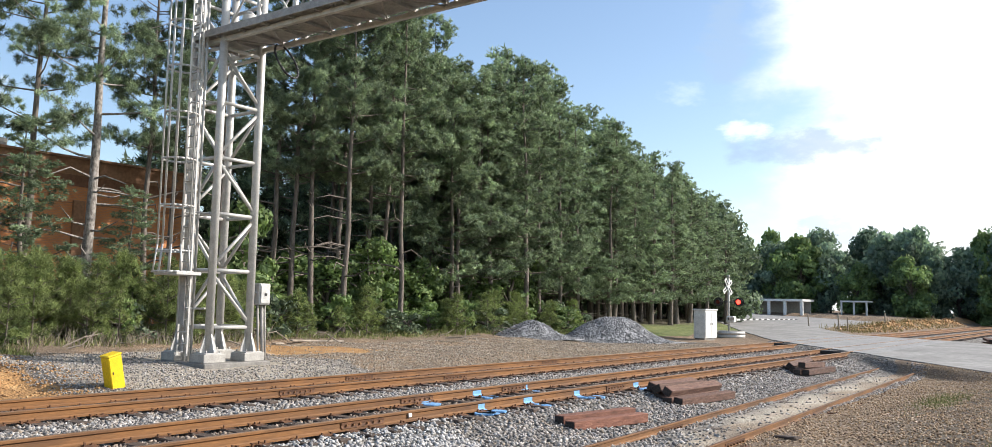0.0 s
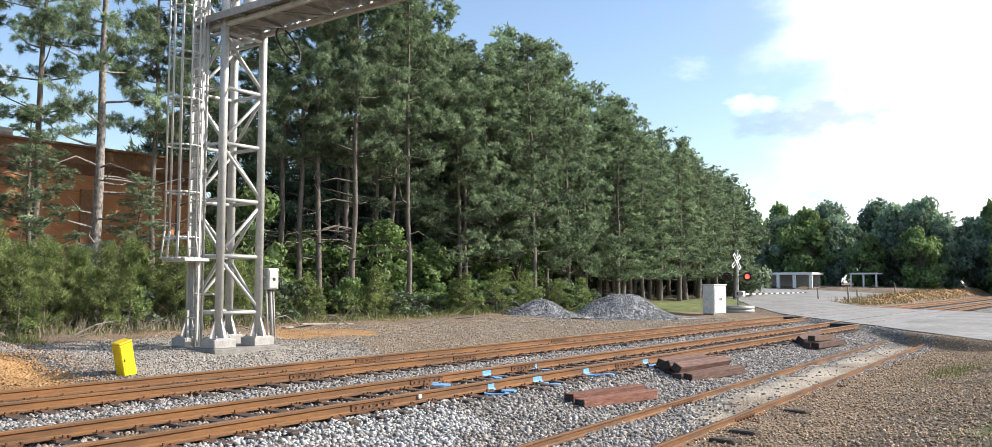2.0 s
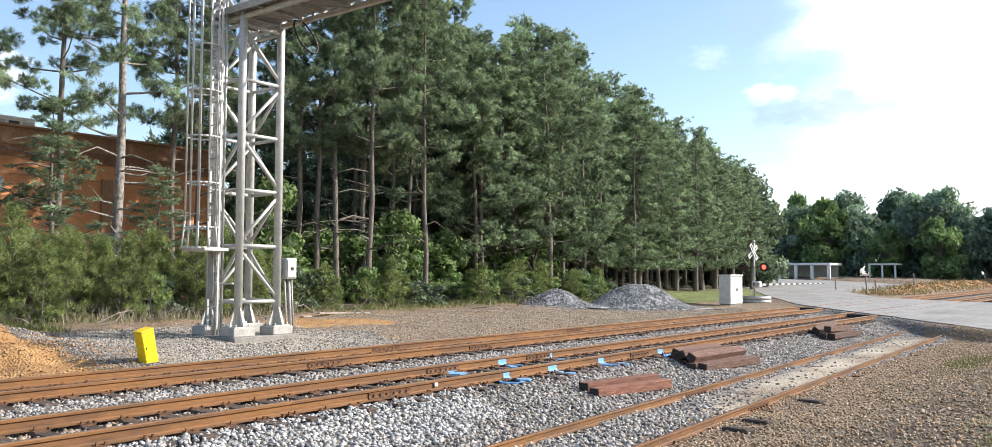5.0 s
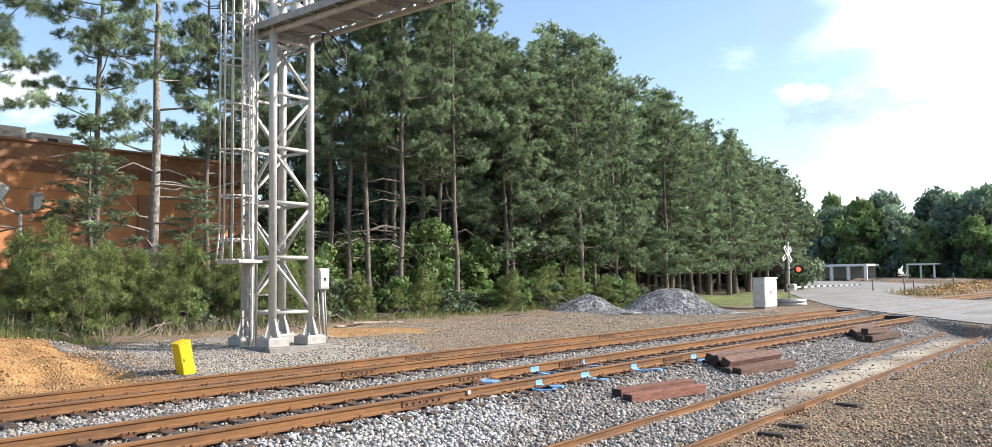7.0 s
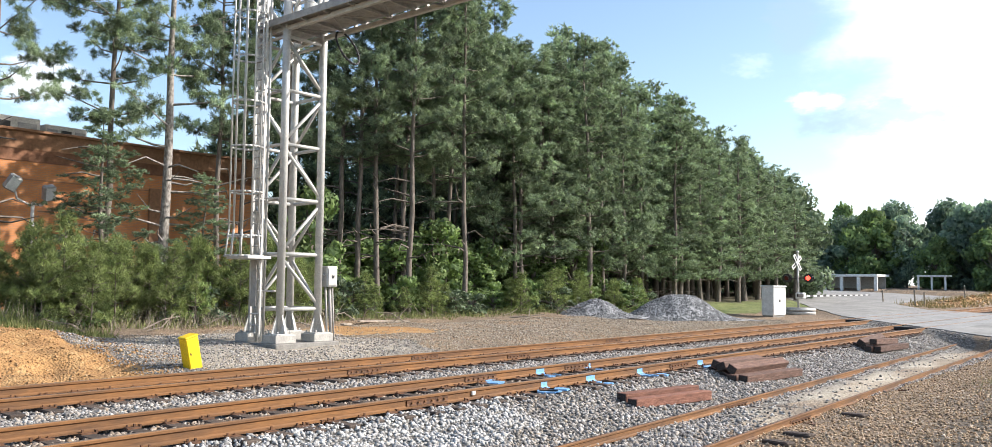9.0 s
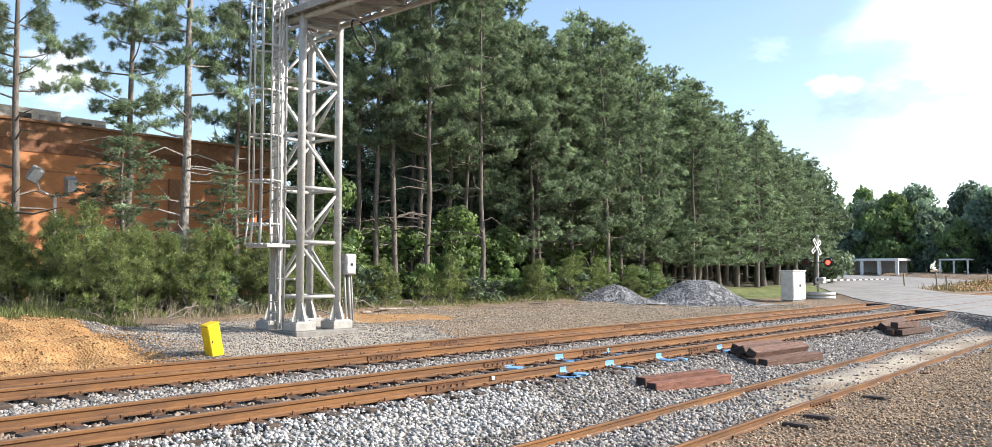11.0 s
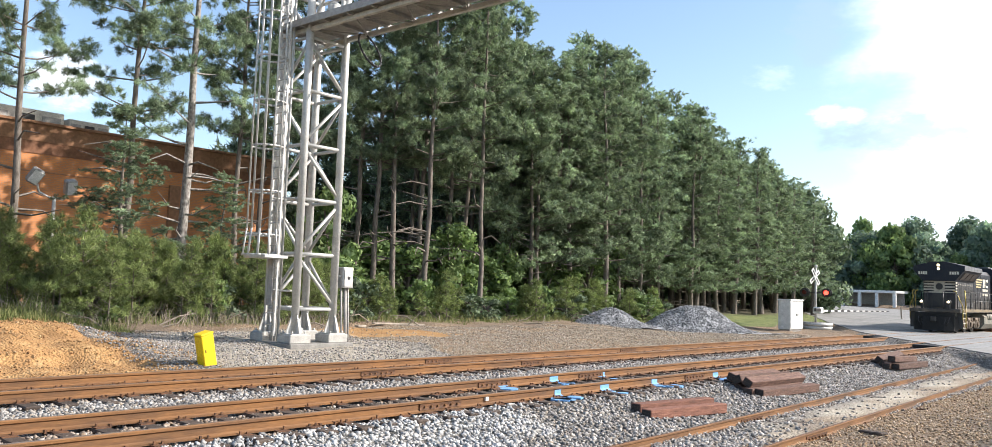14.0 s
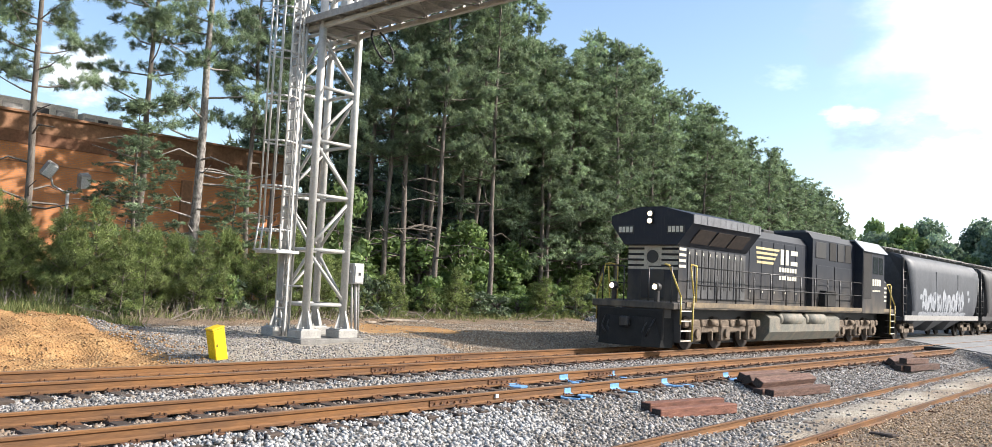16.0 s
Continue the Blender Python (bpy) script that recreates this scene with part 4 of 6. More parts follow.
    tree("leafy_tree", full, 95, 39.5, 80, (0.95, 0.92), "rounded dense broadleaf tree at the end of the wood", "tree", "")
    for i in range(46):
        y = -30 + i * 2.6 + rng.uniform(-1, 1)
        x = 172 + rng.uniform(-8, 14) - max(0, 12 - y) * 0.4
        h = 1.2 + rng.uniform(-0.18, 0.22) + (0.3 if y < 18 else 0)
        tree("leafy_tree", broad[rng.choice((0, 1, 1, 0, 2))], x, y, rng.uniform(0, 360), (rng.uniform(0.8, 1.15), h), "broad dark green tree of the far wood", "tree", "far wood")
    for i in range(14):
        tree("leafy_tree", far[rng.randrange(3)], 182 + rng.uniform(0, 14), -10 + i * 6 + rng.uniform(-2, 2), rng.uniform(0, 360), (1.3, rng.uniform(0.72, 0.86)), "dark pine rising over the far wood", "tree", "far wood")
    for x, y, s in ((161, 36, 0.75), (159, 27, 0.85), (158, 14, 0.8), (150, 4, 0.6)):
        tree("leafy_tree", broad[2], x, y, rng.uniform(0, 360), (s * 0.9, s), "light green tree before the far wood", "tree", "")


build_forest()


def build_undergrowth():
    rng = random.Random(21)
    sap = [pine_meshes(80 + i, 3.2, 0.05, 1.25, 30, 11, 0.04, 0, PINE_YOUNG, 0.24, 0.011, 0.9, 24, 0.07) for i in range(3)]
    for i in range(105):
        x = rng.uniform(2, 18.8)
        y = 24.4 + rng.uniform(0, 4.2)
        h = rng.uniform(0.6, 0.95) * (1.0 if x < 13 else 0.9) * (0.85 if y < 25.2 else 1.0)
        tree("young_pine", sap[rng.randrange(3)], x, y, rng.uniform(0, 360), (h * 0.95, h * rng.uniform(0.9, 1.15)), "bushy bright green young pine", "young pine", "young pines on the bank")
    for i in range(26):
        x = rng.uniform(18, 44)
        y = 24.9 + rng.uniform(0, 1.6)
        h = rng.uniform(0.35, 0.68)
        tree("young_pine", sap[rng.randrange(3)], x, y, rng.uniform(0, 360), (h * 1.25, h), "low bushy pine seedling by the gravel", "young pine", "young pines on the bank")
    under = [leafy_meshes(95 + i, 5.0, 1.9, 30, 110, 0.17, m, 0.07, 0.08) for i, m in enumerate((LEAF_LIGHT, LEAF_LIGHT, LEAF_LIGHT))]
    for i in range(22):
        x = 22 + i * 1.05 + rng.uniform(-0.4, 0.4)
        tree("young_tree", under[i % 3], x, rng.uniform(28.6, 31.5), rng.uniform(0, 360), (rng.uniform(0.7, 1.0), rng.uniform(0.5, 1.15)), "slim leafy young tree among the pine trunks", "young tree", "young trees under the pines")
    shrub = [leafy_meshes(90 + i, 1.4, 0.9, 14, 60, 0.10, m, 0.03, 0.05) for i, m in enumerate((LEAF_LIGHT, LEAF_DEEP))]
    for i in range(40):
        x = rng.uniform(4, 47)
        tree("shrub", shrub[rng.randrange(2)], x, rng.uniform(25.5, 28.5), rng.uniform(0, 360), (rng.uniform(0.8, 1.5), rng.uniform(0.6, 1.2)), "leafy green shrub under the pines", "shrub", "shrubs under the pines")


build_undergrowth()


def build_grass():
    rng = np.random.default_rng(17)

    def blades(n, x, y, h, w):
        z = ground_height(x, y)
        a = rng.uniform(0, 6.28, n)
        u = np.stack([np.cos(a), np.sin(a), 0 * a], -1) * w
        c = np.stack([x, y, z - 0.01], -1)
        lean = rng.normal(0, 0.35, (n, 2)) * h[:, None]
        tip = c + np.stack([lean[:, 0], lean[:, 1], h], -1)
        return np.stack([c - u, c + u, tip], 1)

    n = 6000
    x = rng.uniform(2, 11, n)
    a = blades(n, x, 22.6 + rng.random(n) * 2.4, rng.uniform(0.08, 0.32, n), 0.012)
    n = 5000
    x = rng.uniform(11, 46, n)
    b = blades(n, x, 24.0 + rng.random(n) * 1.8, rng.uniform(0.06, 0.35, n), 0.012)
    n = 9000
    x, y = rng.uniform(6, 30, n), rng.uniform(-0.5, 1.5, n)
    c = blades(n, x, y, rng.uniform(0.04, 0.16, n), 0.008)
    n = 1500
    x, y = rng.normal(23.8, 1.3, n), rng.normal(3.5, 0.3, n)
    d = blades(n, x, y, rng.uniform(0.03, 0.12, n), 0.008)
    n = 1100
    dry = blades(n, rng.uniform(2, 20, n), rng.uniform(24.0, 25.0, n), rng.uniform(0.2, 0.7, n), 0.010)
    tagged(new("dry_weeds", triangles("dry_weeds", dry, DEADWOOD)), "dry brown weed stalks at the foot of the young pines", "weeds", kind="stuff")
    for tri, label in ((np.concatenate([a, b]), "tall wild grass along the bank"), (np.concatenate([c, d]), "short green grass tufts in the gravel")):
        tagged(new("grass", triangles("grass", tri, GRASS)), label, "grass", kind="stuff")


build_grass()

# ---- signal tower and bridge ----
TX0, TX1, TY0, TY1, TZ = 13.50, 14.74, 18.85, 20.12, 0.38


def build_tower():
    t = thing("signal_bridge", Matrix.Identity(4), "tall galvanised steel signal bridge with caged ladder on a concrete pad", "signal bridge")
    bm = bmesh.new()
    box(bm, TX0 - 0.42, TX1 + 0.42, TY0 - 0.45, TY1 + 0.45, -0.25, TZ - 0.25, 0.02)
    part("foundation", bm, CONCRETE, t, "grey concrete foundation slab")
    corners = [(TX0, TY0), (TX1, TY0), (TX1, TY1), (TX0, TY1)]
    for x, y in corners:
        bm = bmesh.new()
        box(bm, x - 0.33, x + 0.33, y - 0.3, y + 0.3, TZ - 0.252, TZ - 0.03, 0.015)
        part("pier", bm, PIER, t, "low pale concrete pier")
        bm = bmesh.new()
        tube(bm, (x, y, TZ), (x, y, 12.6), 0.108, seg=16)
        leg = part("leg", bm, GALV, t)
        bm = bmesh.new()
        box(bm, x - 0.26, x + 0.26, y - 0.26, y + 0.26, TZ - 0.03, TZ, 0.004)
        for dx, dy in ((1, 0), (-1, 0), (0, 1), (0, -1)):
            a = [(x + dx * 0.1, y + dy * 0.1), (x + dx * 0.25, y + dy * 0.25)]
            w = (dy * 0.012, dx * 0.012)
            vs = []
            for s in (-1, 1):
                vs.append([bm.verts.new((a[0][0] + s * w[0], a[0][1] + s * w[1], TZ)), bm.verts.new((a[1][0] + s * w[0], a[1][1] + s * w[1], TZ)), bm.verts.new((a[1][0] + s * w[0], a[1][1] + s * w[1], TZ + 0.06)), bm.verts.new((a[0][0] + s * w[0], a[0][1] + s * w[1], TZ + 0.5))])
            bm.faces.new(vs[0])
            bm.faces.new(vs[1][::-1])
            for i in range(4):
                bm.faces.new((vs[0][i], vs[0][(i + 1) % 4], vs[1][(i + 1) % 4], vs[1][i]))
        bmesh.ops.recalc_face_normals(bm, faces=bm.faces[:])
        for dx, dy in ((0.2, 0.2), (-0.2, 0.2), (0.2, -0.2), (-0.2, -0.2)):
            tube(bm, (x + dx, y + dy, TZ), (x + dx, y + dy, TZ + 0.06), 0.02, seg=6)
        part("base_plate", bm, GALV, leg)
    levels = [1.02, 2.5, 3.98, 5.46, 6.94, 8.42, 9.9, 11.4]
    for k in range(4):
        a, b = corners[k], corners[(k + 1) % 4]
        for i, z in enumerate(levels):
            bm = bmesh.new()
            tube(bm, (*a, z), (*b, z), 0.05, seg=10)
            part("girt", bm, GALV, t)
            if i + 1 < len(levels):
                lo, hi = (a, b) if (i + k) % 2 else (b, a)
                bm = bmesh.new()
                tube(bm, (*lo, z + 0.09), (*hi, levels[i + 1] - 0.09), 0.045, seg=10)
                part("brace", bm, GALV, t)
    # ladder with its cage, on the side away from the crossing
    lx, ly = 13.05, 19.32
    lad = part("ladder", bmesh_ladder(lx, ly), GALV, t, "galvanised climbing ladder")
    for z in (2.42, 2.95, 4.1, 5.3, 6.5, 7.7, 8.9, 10.1, 11.3):
        bm = bmesh.new()
        r = 0.50 if z < 2.6 else 0.41
        pts = [(lx - 0.38 + r * math.cos(q) * 1.0, ly + r * math.sin(q), z) for q in np.linspace(-2.6, 2.6, 17) + math.pi]
        path_tube(bm, [(lx, ly - 0.22, z)] + [p for p in pts if p[0] < lx + 0.02] + [(lx, ly + 0.22, z)], 0.028, seg=6)
        part("cage_hoop", bm, GALV, lad)
    for q in np.linspace(-1.9, 1.9, 8) + math.pi:
        bm = bmesh.new()
        path_tube(bm, [(lx - 0.38 + 0.50 * math.cos(q), ly + 0.50 * math.sin(q), 2.42), (lx - 0.38 + 0.42 * math.cos(q), ly + 0.42 * math.sin(q), 3.1), (lx - 0.38 + 0.42 * math.cos(q), ly + 0.42 * math.sin(q), 12.0)], 0.022, seg=6)
        part("cage_bar", bm, GALV, lad)
    bm = bmesh.new()
    box(bm, lx - 0.62, lx + 0.1, ly - 0.52, ly + 0.46, 2.34, 2.42, 0.01)
    part("cage_foot", bm, GALV, lad, "flat ring plate at the cage foot")
    bm = bmesh.new()
    box(bm, lx - 0.07, lx - 0.035, ly - 0.10, ly + 0.14, 1.1, 2.33, 0.005)
    part("climb_guard", bm, GALV_DULL, lad, "grey sheet guard on the ladder")
    for z in (1.5, 3.98, 6.94, 9.9):
        for a, b in ((-0.2, ly - 0.25), (0.2, ly + 0.25)):
            bm = bmesh.new()
            tube(bm, (lx, ly + a, z), (TX0, b, z), 0.025, seg=6)
            part("ladder_stay", bm, GALV, lad)
    for dx, dy in ((-0.16, -0.55), (-0.10, -0.75), (0.05, -0.4)):
        bm = bmesh.new()
        tube(bm, (TX0 + dx - 0.05, TY1 + dy, 0.1), (TX0 + dx - 0.05, TY1 + dy, 12.2), 0.035, seg=8)
        part("conduit", bm, GALV, t)
    build_bridge(t)
    # meter cabinet on the leg
    bm = bmesh.new()
    box(bm, TX1 + 0.16, TX1 + 0.52, TY0 - 0.19, TY0 + 0.07, 1.62, 2.2, 0.02)
    mb = part("meter_box", bm, GALV, t, "small grey electrical box")
    bm = bmesh.new()
    box(bm, TX1 + 0.19, TX1 + 0.49, TY0 - 0.215, TY0 - 0.192, 1.66, 2.14, 0.006)
    part("lid", bm, GALV, mb)
    bm = bmesh.new()
    box(bm, TX1 + 0.31, TX1 + 0.38, TY0 - 0.23, TY0 - 0.214, 1.86, 1.94)
    part("hasp", bm, BLACK, mb)
    for dx, r in ((0.22, 0.03), (0.36, 0.045), (0.46, 0.025)):
        bm = bmesh.new()
        tube(bm, (TX1 + dx + 0.12, TY0 - 0.02, -0.05), (TX1 + dx, TY0 - 0.04, 1.64), r, seg=8)
        part("conduit", bm, GALV_DULL, t)
    bm = bmesh.new()
    tube(bm, (TX1 + 0.1, TY0 - 0.05, 1.95), (TX1 + 0.18, TY0 - 0.05, 1.95), 0.03, seg=8)
    part("bracket", bm, GALV, t)


def bmesh_ladder(lx, ly):
    bm = bmesh.new()
    for s in (-0.21, 0.21):
        box(bm, lx - 0.026, lx + 0.026, ly + s - 0.016, ly + s + 0.016, 0.3, 12.3)
    z = 0.6
    while z < 12.2:
        tube(bm, (lx, ly - 0.21, z), (lx, ly + 0.21, z), 0.018, seg=6)
        z += 0.3
    return bm


def build_bridge(t):
    y0, y1, zb, zt = 6.5, TY1 + 0.1, 8.62, 10.4
    for x in (TX0, TX1):
        for z in (zb, zt):
            bm = bmesh.new()
            box(bm, x - 0.06, x + 0.06, y0, y1, z - 0.06, z + 0.06, 0.01)
            part("chord", bm, GALV, t)
        n = 9
        for i in range(n + 1):
            y = y0 + (TY0 - y0) * i / n
            bm = bmesh.new()
            box(bm, x - 0.035, x + 0.035, y - 0.035, y + 0.035, zb + 0.06, zt - 0.06)
            part("post", bm, GALV, t)
            if i < n:
                y2 = y0 + (TY0 - y0) * (i + 1) / n
                bm = bmesh.new()
                tube(bm, (x, y if i % 2 else y2, zb + 0.06), (x, y2 if i % 2 else y, zt - 0.06), 0.03, seg=6)
                part("brace", bm, GALV, t)
    n = 14
    for i in range(n + 1):
        y = y0 + (y1 - 0.4 - y0) * i / n
        bm = bmesh.new()
        box(bm, TX0 - 0.25, TX1 + 0.05, y - 0.03, y + 0.03, zb + 0.02, zb + 0.1)
        part("joist", bm, GALV_DULL, t)
        if i < n:
            bm = bmesh.new()
            y2 = y0 + (y1 - 0.4 - y0) * (i + 1) / n
            tube(bm, (TX0 if i % 2 else TX1, y, zb + 0.0), (TX1 if i % 2 else TX0, y2, zb + 0.0), 0.022, seg=6)
            part("brace", bm, GALV_DULL, t)
    bm = bmesh.new()
    y = y0
    while y < y1 - 0.3:
        box(bm, TX0 - 0.28, TX1 - 0.04, y, y + 0.05, zb + 0.11, zb + 0.15)
        y += 0.058
    k = 0
    while k < 5:
        x = TX0 - 0.25 + k * 0.4
        box(bm, x, x + 0.012, y0, y1 - 0.35, zb + 0.112, zb + 0.148)
        k += 1
    part("grating", bm, GALV_DULL, t, "dull open steel walkway grating")
    bm = bmesh.new()
    box(bm, TX0 - 0.30, TX0 - 0.27, y0, y1 - 0.3, zb + 0.05, zb + 0.24, 0.003)
    part("toe_board", bm, GALV_DULL, t)
    bm = bmesh.new()
    path_tube(bm, [(TX1 - 0.25 + 0.32 * math.sin(a), TY0 - 1.35 + 0.3 * math.cos(a) * 1.0, zb - 0.55 + 0.5 * math.cos(a)) for a in np.linspace(0.35, 5.9, 18)], 0.03, seg=6)
    part("cable", bm, BLACK, t, "black cable hanging in a loop")
    bm = bmesh.new()
    tube(bm, (TX0 + 0.55, TY0 - 0.3, zb + 0.16), (TX0 + 0.55, TY0 - 0.3, zb + 0.75), 0.19, seg=16)
    tube(bm, (TX0 + 0.55, TY0 - 0.3, zb + 0.75), (TX0 + 0.55, TY0 - 0.3, zb + 0.86), 0.19, 0.08, seg=16)
    part("canister", bm, GALV, t, "grey round canister on the walkway")
    bm = bmesh.new()
    box(bm, TX0 + 0.1, TX0 + 0.5, TY0 - 3.9, TY0 - 3.45, zb + 0.2, zb + 1.0, 0.03)
    part("signal_case", bm, BLACK, t, "black signal case")


build_tower()


def build_yellow_box():
    t = thing("marker_box", pose(10.12, 17.3, -0.14, 3, -15, 8), "bright yellow metal marker box leaning in the gravel", "marker box")
    bm = bmesh.new()
    box(bm, -0.165, 0.165, -0.13, 0.13, -0.12, 0.67, 0.018)
    part("case", bm, YELLOW, t)
    bm = bmesh.new()
    box(bm, -0.178, 0.178, -0.143, 0.143, 0.673, 0.72, 0.02)
    part("cap", bm, YELLOW, t)
    bm = bmesh.new()
    box(bm, -0.11, -0.09, -0.143, -0.131, 0.30, 0.36)
    part("latch", bm, BLACK, t)


build_yellow_box()


# ---- crossing equipment ----
RED_LENS = Mat("red_signal_lens", 0.3).colour((0.7, 0.02, 0.02)).glow((1.0, 0.05, 0.03), 4.0).m
DARK_LENS = Mat("unlit_lens", 0.25).colour((0.12, 0.02, 0.02)).m
RED_PAINT = worn("red_paint", (0.55, 0.04, 0.03), (0.42, 0.03, 0.03), 4.0, 0.5)


def build_cabinet():
    t = thing("signal_cabinet", pose(49.5, 19.95, -0.12), "white metal signal equipment cabinet beside the crossing", "cabinet")
    bm = bmesh.new()
    box(bm, -0.95, 0.95, -0.36, 0.36, 0.12, 1.78, 0.015)
    part("body", bm, WHITE, t)
    bm = bmesh.new()
    box(bm, -1.0, 1.0, -0.42, 0.42, 1.783, 1.88, 0.025)
    part("roof", bm, WHITE, t)
    bm = bmesh.new()
    box(bm, -0.9, 0.9, -0.3, 0.3, -0.2, 0.118)
    part("plinth", bm, CONCRETE, t)
    for x0, x1 in ((-0.9, -0.01), (0.01, 0.9)):
        bm = bmesh.new()
        box(bm, x0, x1, -0.385, -0.363, 0.2, 1.72, 0.006)
        d = part("door", bm, WHITE, t)
        bm = bmesh.new()
        hx = x1 - 0.1 if x1 < 0.5 else x0 + 0.1
        box(bm, hx - 0.025, hx + 0.025, -0.41, -0.386, 0.9, 1.05, 0.005)
        part("handle", bm, BLACK, d, "dark door handle")


def build_signal():
    t = thing("crossing_signal", pose(54.4, 20.3, -0.1), "railway crossing signal with crossbuck, red lamp and lowered gate", "crossing signal")
    bm = bmesh.new()
    tube(bm, (0, 0, 0.3), (0, 0, 3.95), 0.065, seg=12)
    part("mast", bm, GALV, t)
    bm = bmesh.new()
    tube(bm, (0, 0, 3.95), (0, 0, 4.12), 0.11, 0.08, seg=12)
    part("bell", bm, GALV, t, "bell on the mast top")
    for k in range(3):
        bm = bmesh.new()
        tube(bm, (0, 0, -0.2 + k * 0.22), (0, 0, 0.0 + k * 0.22), 1.05, 1.03, seg=28)
        part("collar", bm, GALV, t, "banded steel foundation collar")
    bm = bmesh.new()
    tube(bm, (0, 0, 0.42), (0, 0, 0.46), 0.96, seg=28)
    part("fill", bm, CONCRETE, t)
    for s in (-1, 1):
        bm = bmesh.new()
        box(bm, -0.62, 0.62, -0.012, 0.012, -0.14, 0.14, 0.004)
        ob = part("crossbuck_blade", bm, WHITE, t, "white crossbuck blade with dark bars for lettering")
        ob.matrix_local = pose(-0.16, -0.02, 3.35) @ pose(0, 0, 0, 0, 0, -12) @ pose(0, -0.03 * s, 0, 0, 45 * s + 8, 0)
        bm = bmesh.new()
        for x0, x1 in ((-0.5, -0.1), (0.12, 0.5)):
            box(bm, x0, x1, -0.018, -0.013, -0.05, 0.05)
        b2 = part("lettering_bar", bm, BLACK, ob)
    bm = bmesh.new()
    tube(bm, (0, -0.75, 2.35), (0, 0.75, 2.35), 0.035, seg=8)
    part("lamp_arm", bm, BLACK, t)
    for y, side, lens in ((-0.7, -1, RED_LENS), (0.7, -1, DARK_LENS), (-0.7, 1, DARK_LENS), (0.7, 1, DARK_LENS)):
        bm = bmesh.new()
        tube(bm, (side * 0.10, y, 2.35), (side * 0.13, y, 2.35), 0.29, seg=20)
        lamp = part("lamp_disc", bm, BLACK, t, "black lamp backing disc")
        bm = bmesh.new()
        tube(bm, (side * 0.131, y, 2.35), (side * 0.17, y, 2.35), 0.15, 0.13, seg=16)
        part("lens", bm, lens, lamp)
        bm = bmesh.new()
        for a in np.linspace(0, math.pi, 9):
            box(bm, side * 0.13 if side > 0 else -0.38, 0.38 if side > 0 else -0.13, y + 0.17 * math.cos(a) - 0.03, y + 0.17 * math.cos(a) + 0.03, 2.35 + 0.17 * math.sin(a) - 0.008, 2.35 + 0.17 * math.sin(a) + 0.008)
        part("hood", bm, BLACK, lamp)
    bm = bmesh.new()
    box(bm, -0.28, 0.28, -0.42, 0.1, 1.0, 1.42, 0.06)
    part("gate_motor", bm, WHITE, t, "pale gate mechanism housing")
    bm = bmesh.new()
    box(bm, -1.2, -0.25, -0.45, -0.36, 1.16, 1.36, 0.02)
    part("counterweight", bm, BLACK, t)
    n = 22
    for k in range(n):
        bm = bmesh.new()
        a, b = 0.3 + 13.4 * k / n, 0.3 + 13.4 * (k + 1) / n
        h0, h1 = 0.06 - 0.03 * k / n, 0.09 - 0.045 * (k + 1) / n
        box(bm, a, b - 0.004, -0.44, -0.40, 1.2 - h0, 1.2 + h0, 0.004)
        part("arm_section", bm, (WHITE, BLACK)[k % 2], t)


build_cabinet()
build_signal()


# ---- stacked ties ----
def loose_tie_mesh(mat=None, half=1.3):
    bm = bmesh.new()
    box(bm, -half, half, -0.115, 0.115, -0.09, 0.09, 0.012)
    for f in bm.faces:
        if abs(f.normal.x) > 0.9:
            f.material_index = 1
    me = bpy.data.meshes.new("loose_tie")
    bm.to_mesh(me)
    bm.free()
    me.materials.append(mat or TIE_HEAP)
    me.materials.append(TIE_END_SHADED)
    return me


def build_ties():
    me = loose_tie_mesh()

    red = loose_tie_mesh(TIE_NEW, 1.08)

    def put(x, y, z, turn, tilt=0, lean=0, shape=None):
        ob = new("railroad_tie", shape or me)
        ob.matrix_world = pose(x, y, z, lean, tilt, turn)
        tagged(ob, "loose red-brown creosoted wooden railroad tie", "railroad tie", "loose ties beside the track")

    g = lambda x, y: float(ground_height(x, y))
    put(14.4, 8.02, g(14.5, 8.0) + 0.10, -10, 0, 0, red)
    put(14.3, 7.72, g(14.5, 7.6) + 0.10, -11, 0, 0, red)
    # larger heap
    base = g(19.4, 8.2) + 0.06
    for x, y, k, turn, tilt, lean in ((19.75, 8.95, 0.4, 2, 0, 12), (19.6, 8.68, 0.15, -1, 0, -8), (19.45, 8.42, 0.1, -3, 0, 28), (19.2, 8.12, 0, -2, 0, 0), (19.3, 7.82, 0.0, -6, 0, 4), (19.7, 8.8, 1.2, 1, 1, 20), (19.4, 8.48, 1.15, -2, 1, -22), (19.35, 8.15, 1.05, -4, 0, 30)):
        put(x, y, base + k * 0.185, turn, tilt, lean)
    # smaller heap
    base = g(30.2, 8.4) + 0.09
    for x, y, k, turn, tilt, lean in ((30.4, 8.95, 0.2, 0, 0, 20), (30.0, 8.65, 0.2, 4, 0, 40), (29.8, 8.35, 0, -2, 0, 0), (29.9, 8.05, 0, -4, 0, 0), (30.0, 8.72, 1.15, 2, -2, 35), (29.95, 8.3, 1, 1, 2, 0)):
        put(x, y, base + k * 0.185, turn, tilt, lean)
    for x, y, turn in ((12.05, 4.78, 70), (12.86, 4.78, 74), (15.55, 4.8, 70)):
        bm = bmesh.new()
        box(bm, -0.24, 0.24, -0.10, 0.10, -0.1, 0.05, 0.02)
        ob = part("broken_tie", bm, TIE_OLD)
        ob.matrix_world = pose(x, y, g(x, y) + 0.0, 0, 3, turn)
        tagged(ob, "grey rotten tie end half sunk in gravel", "railroad tie", "rotten tie ends")


build_ties()


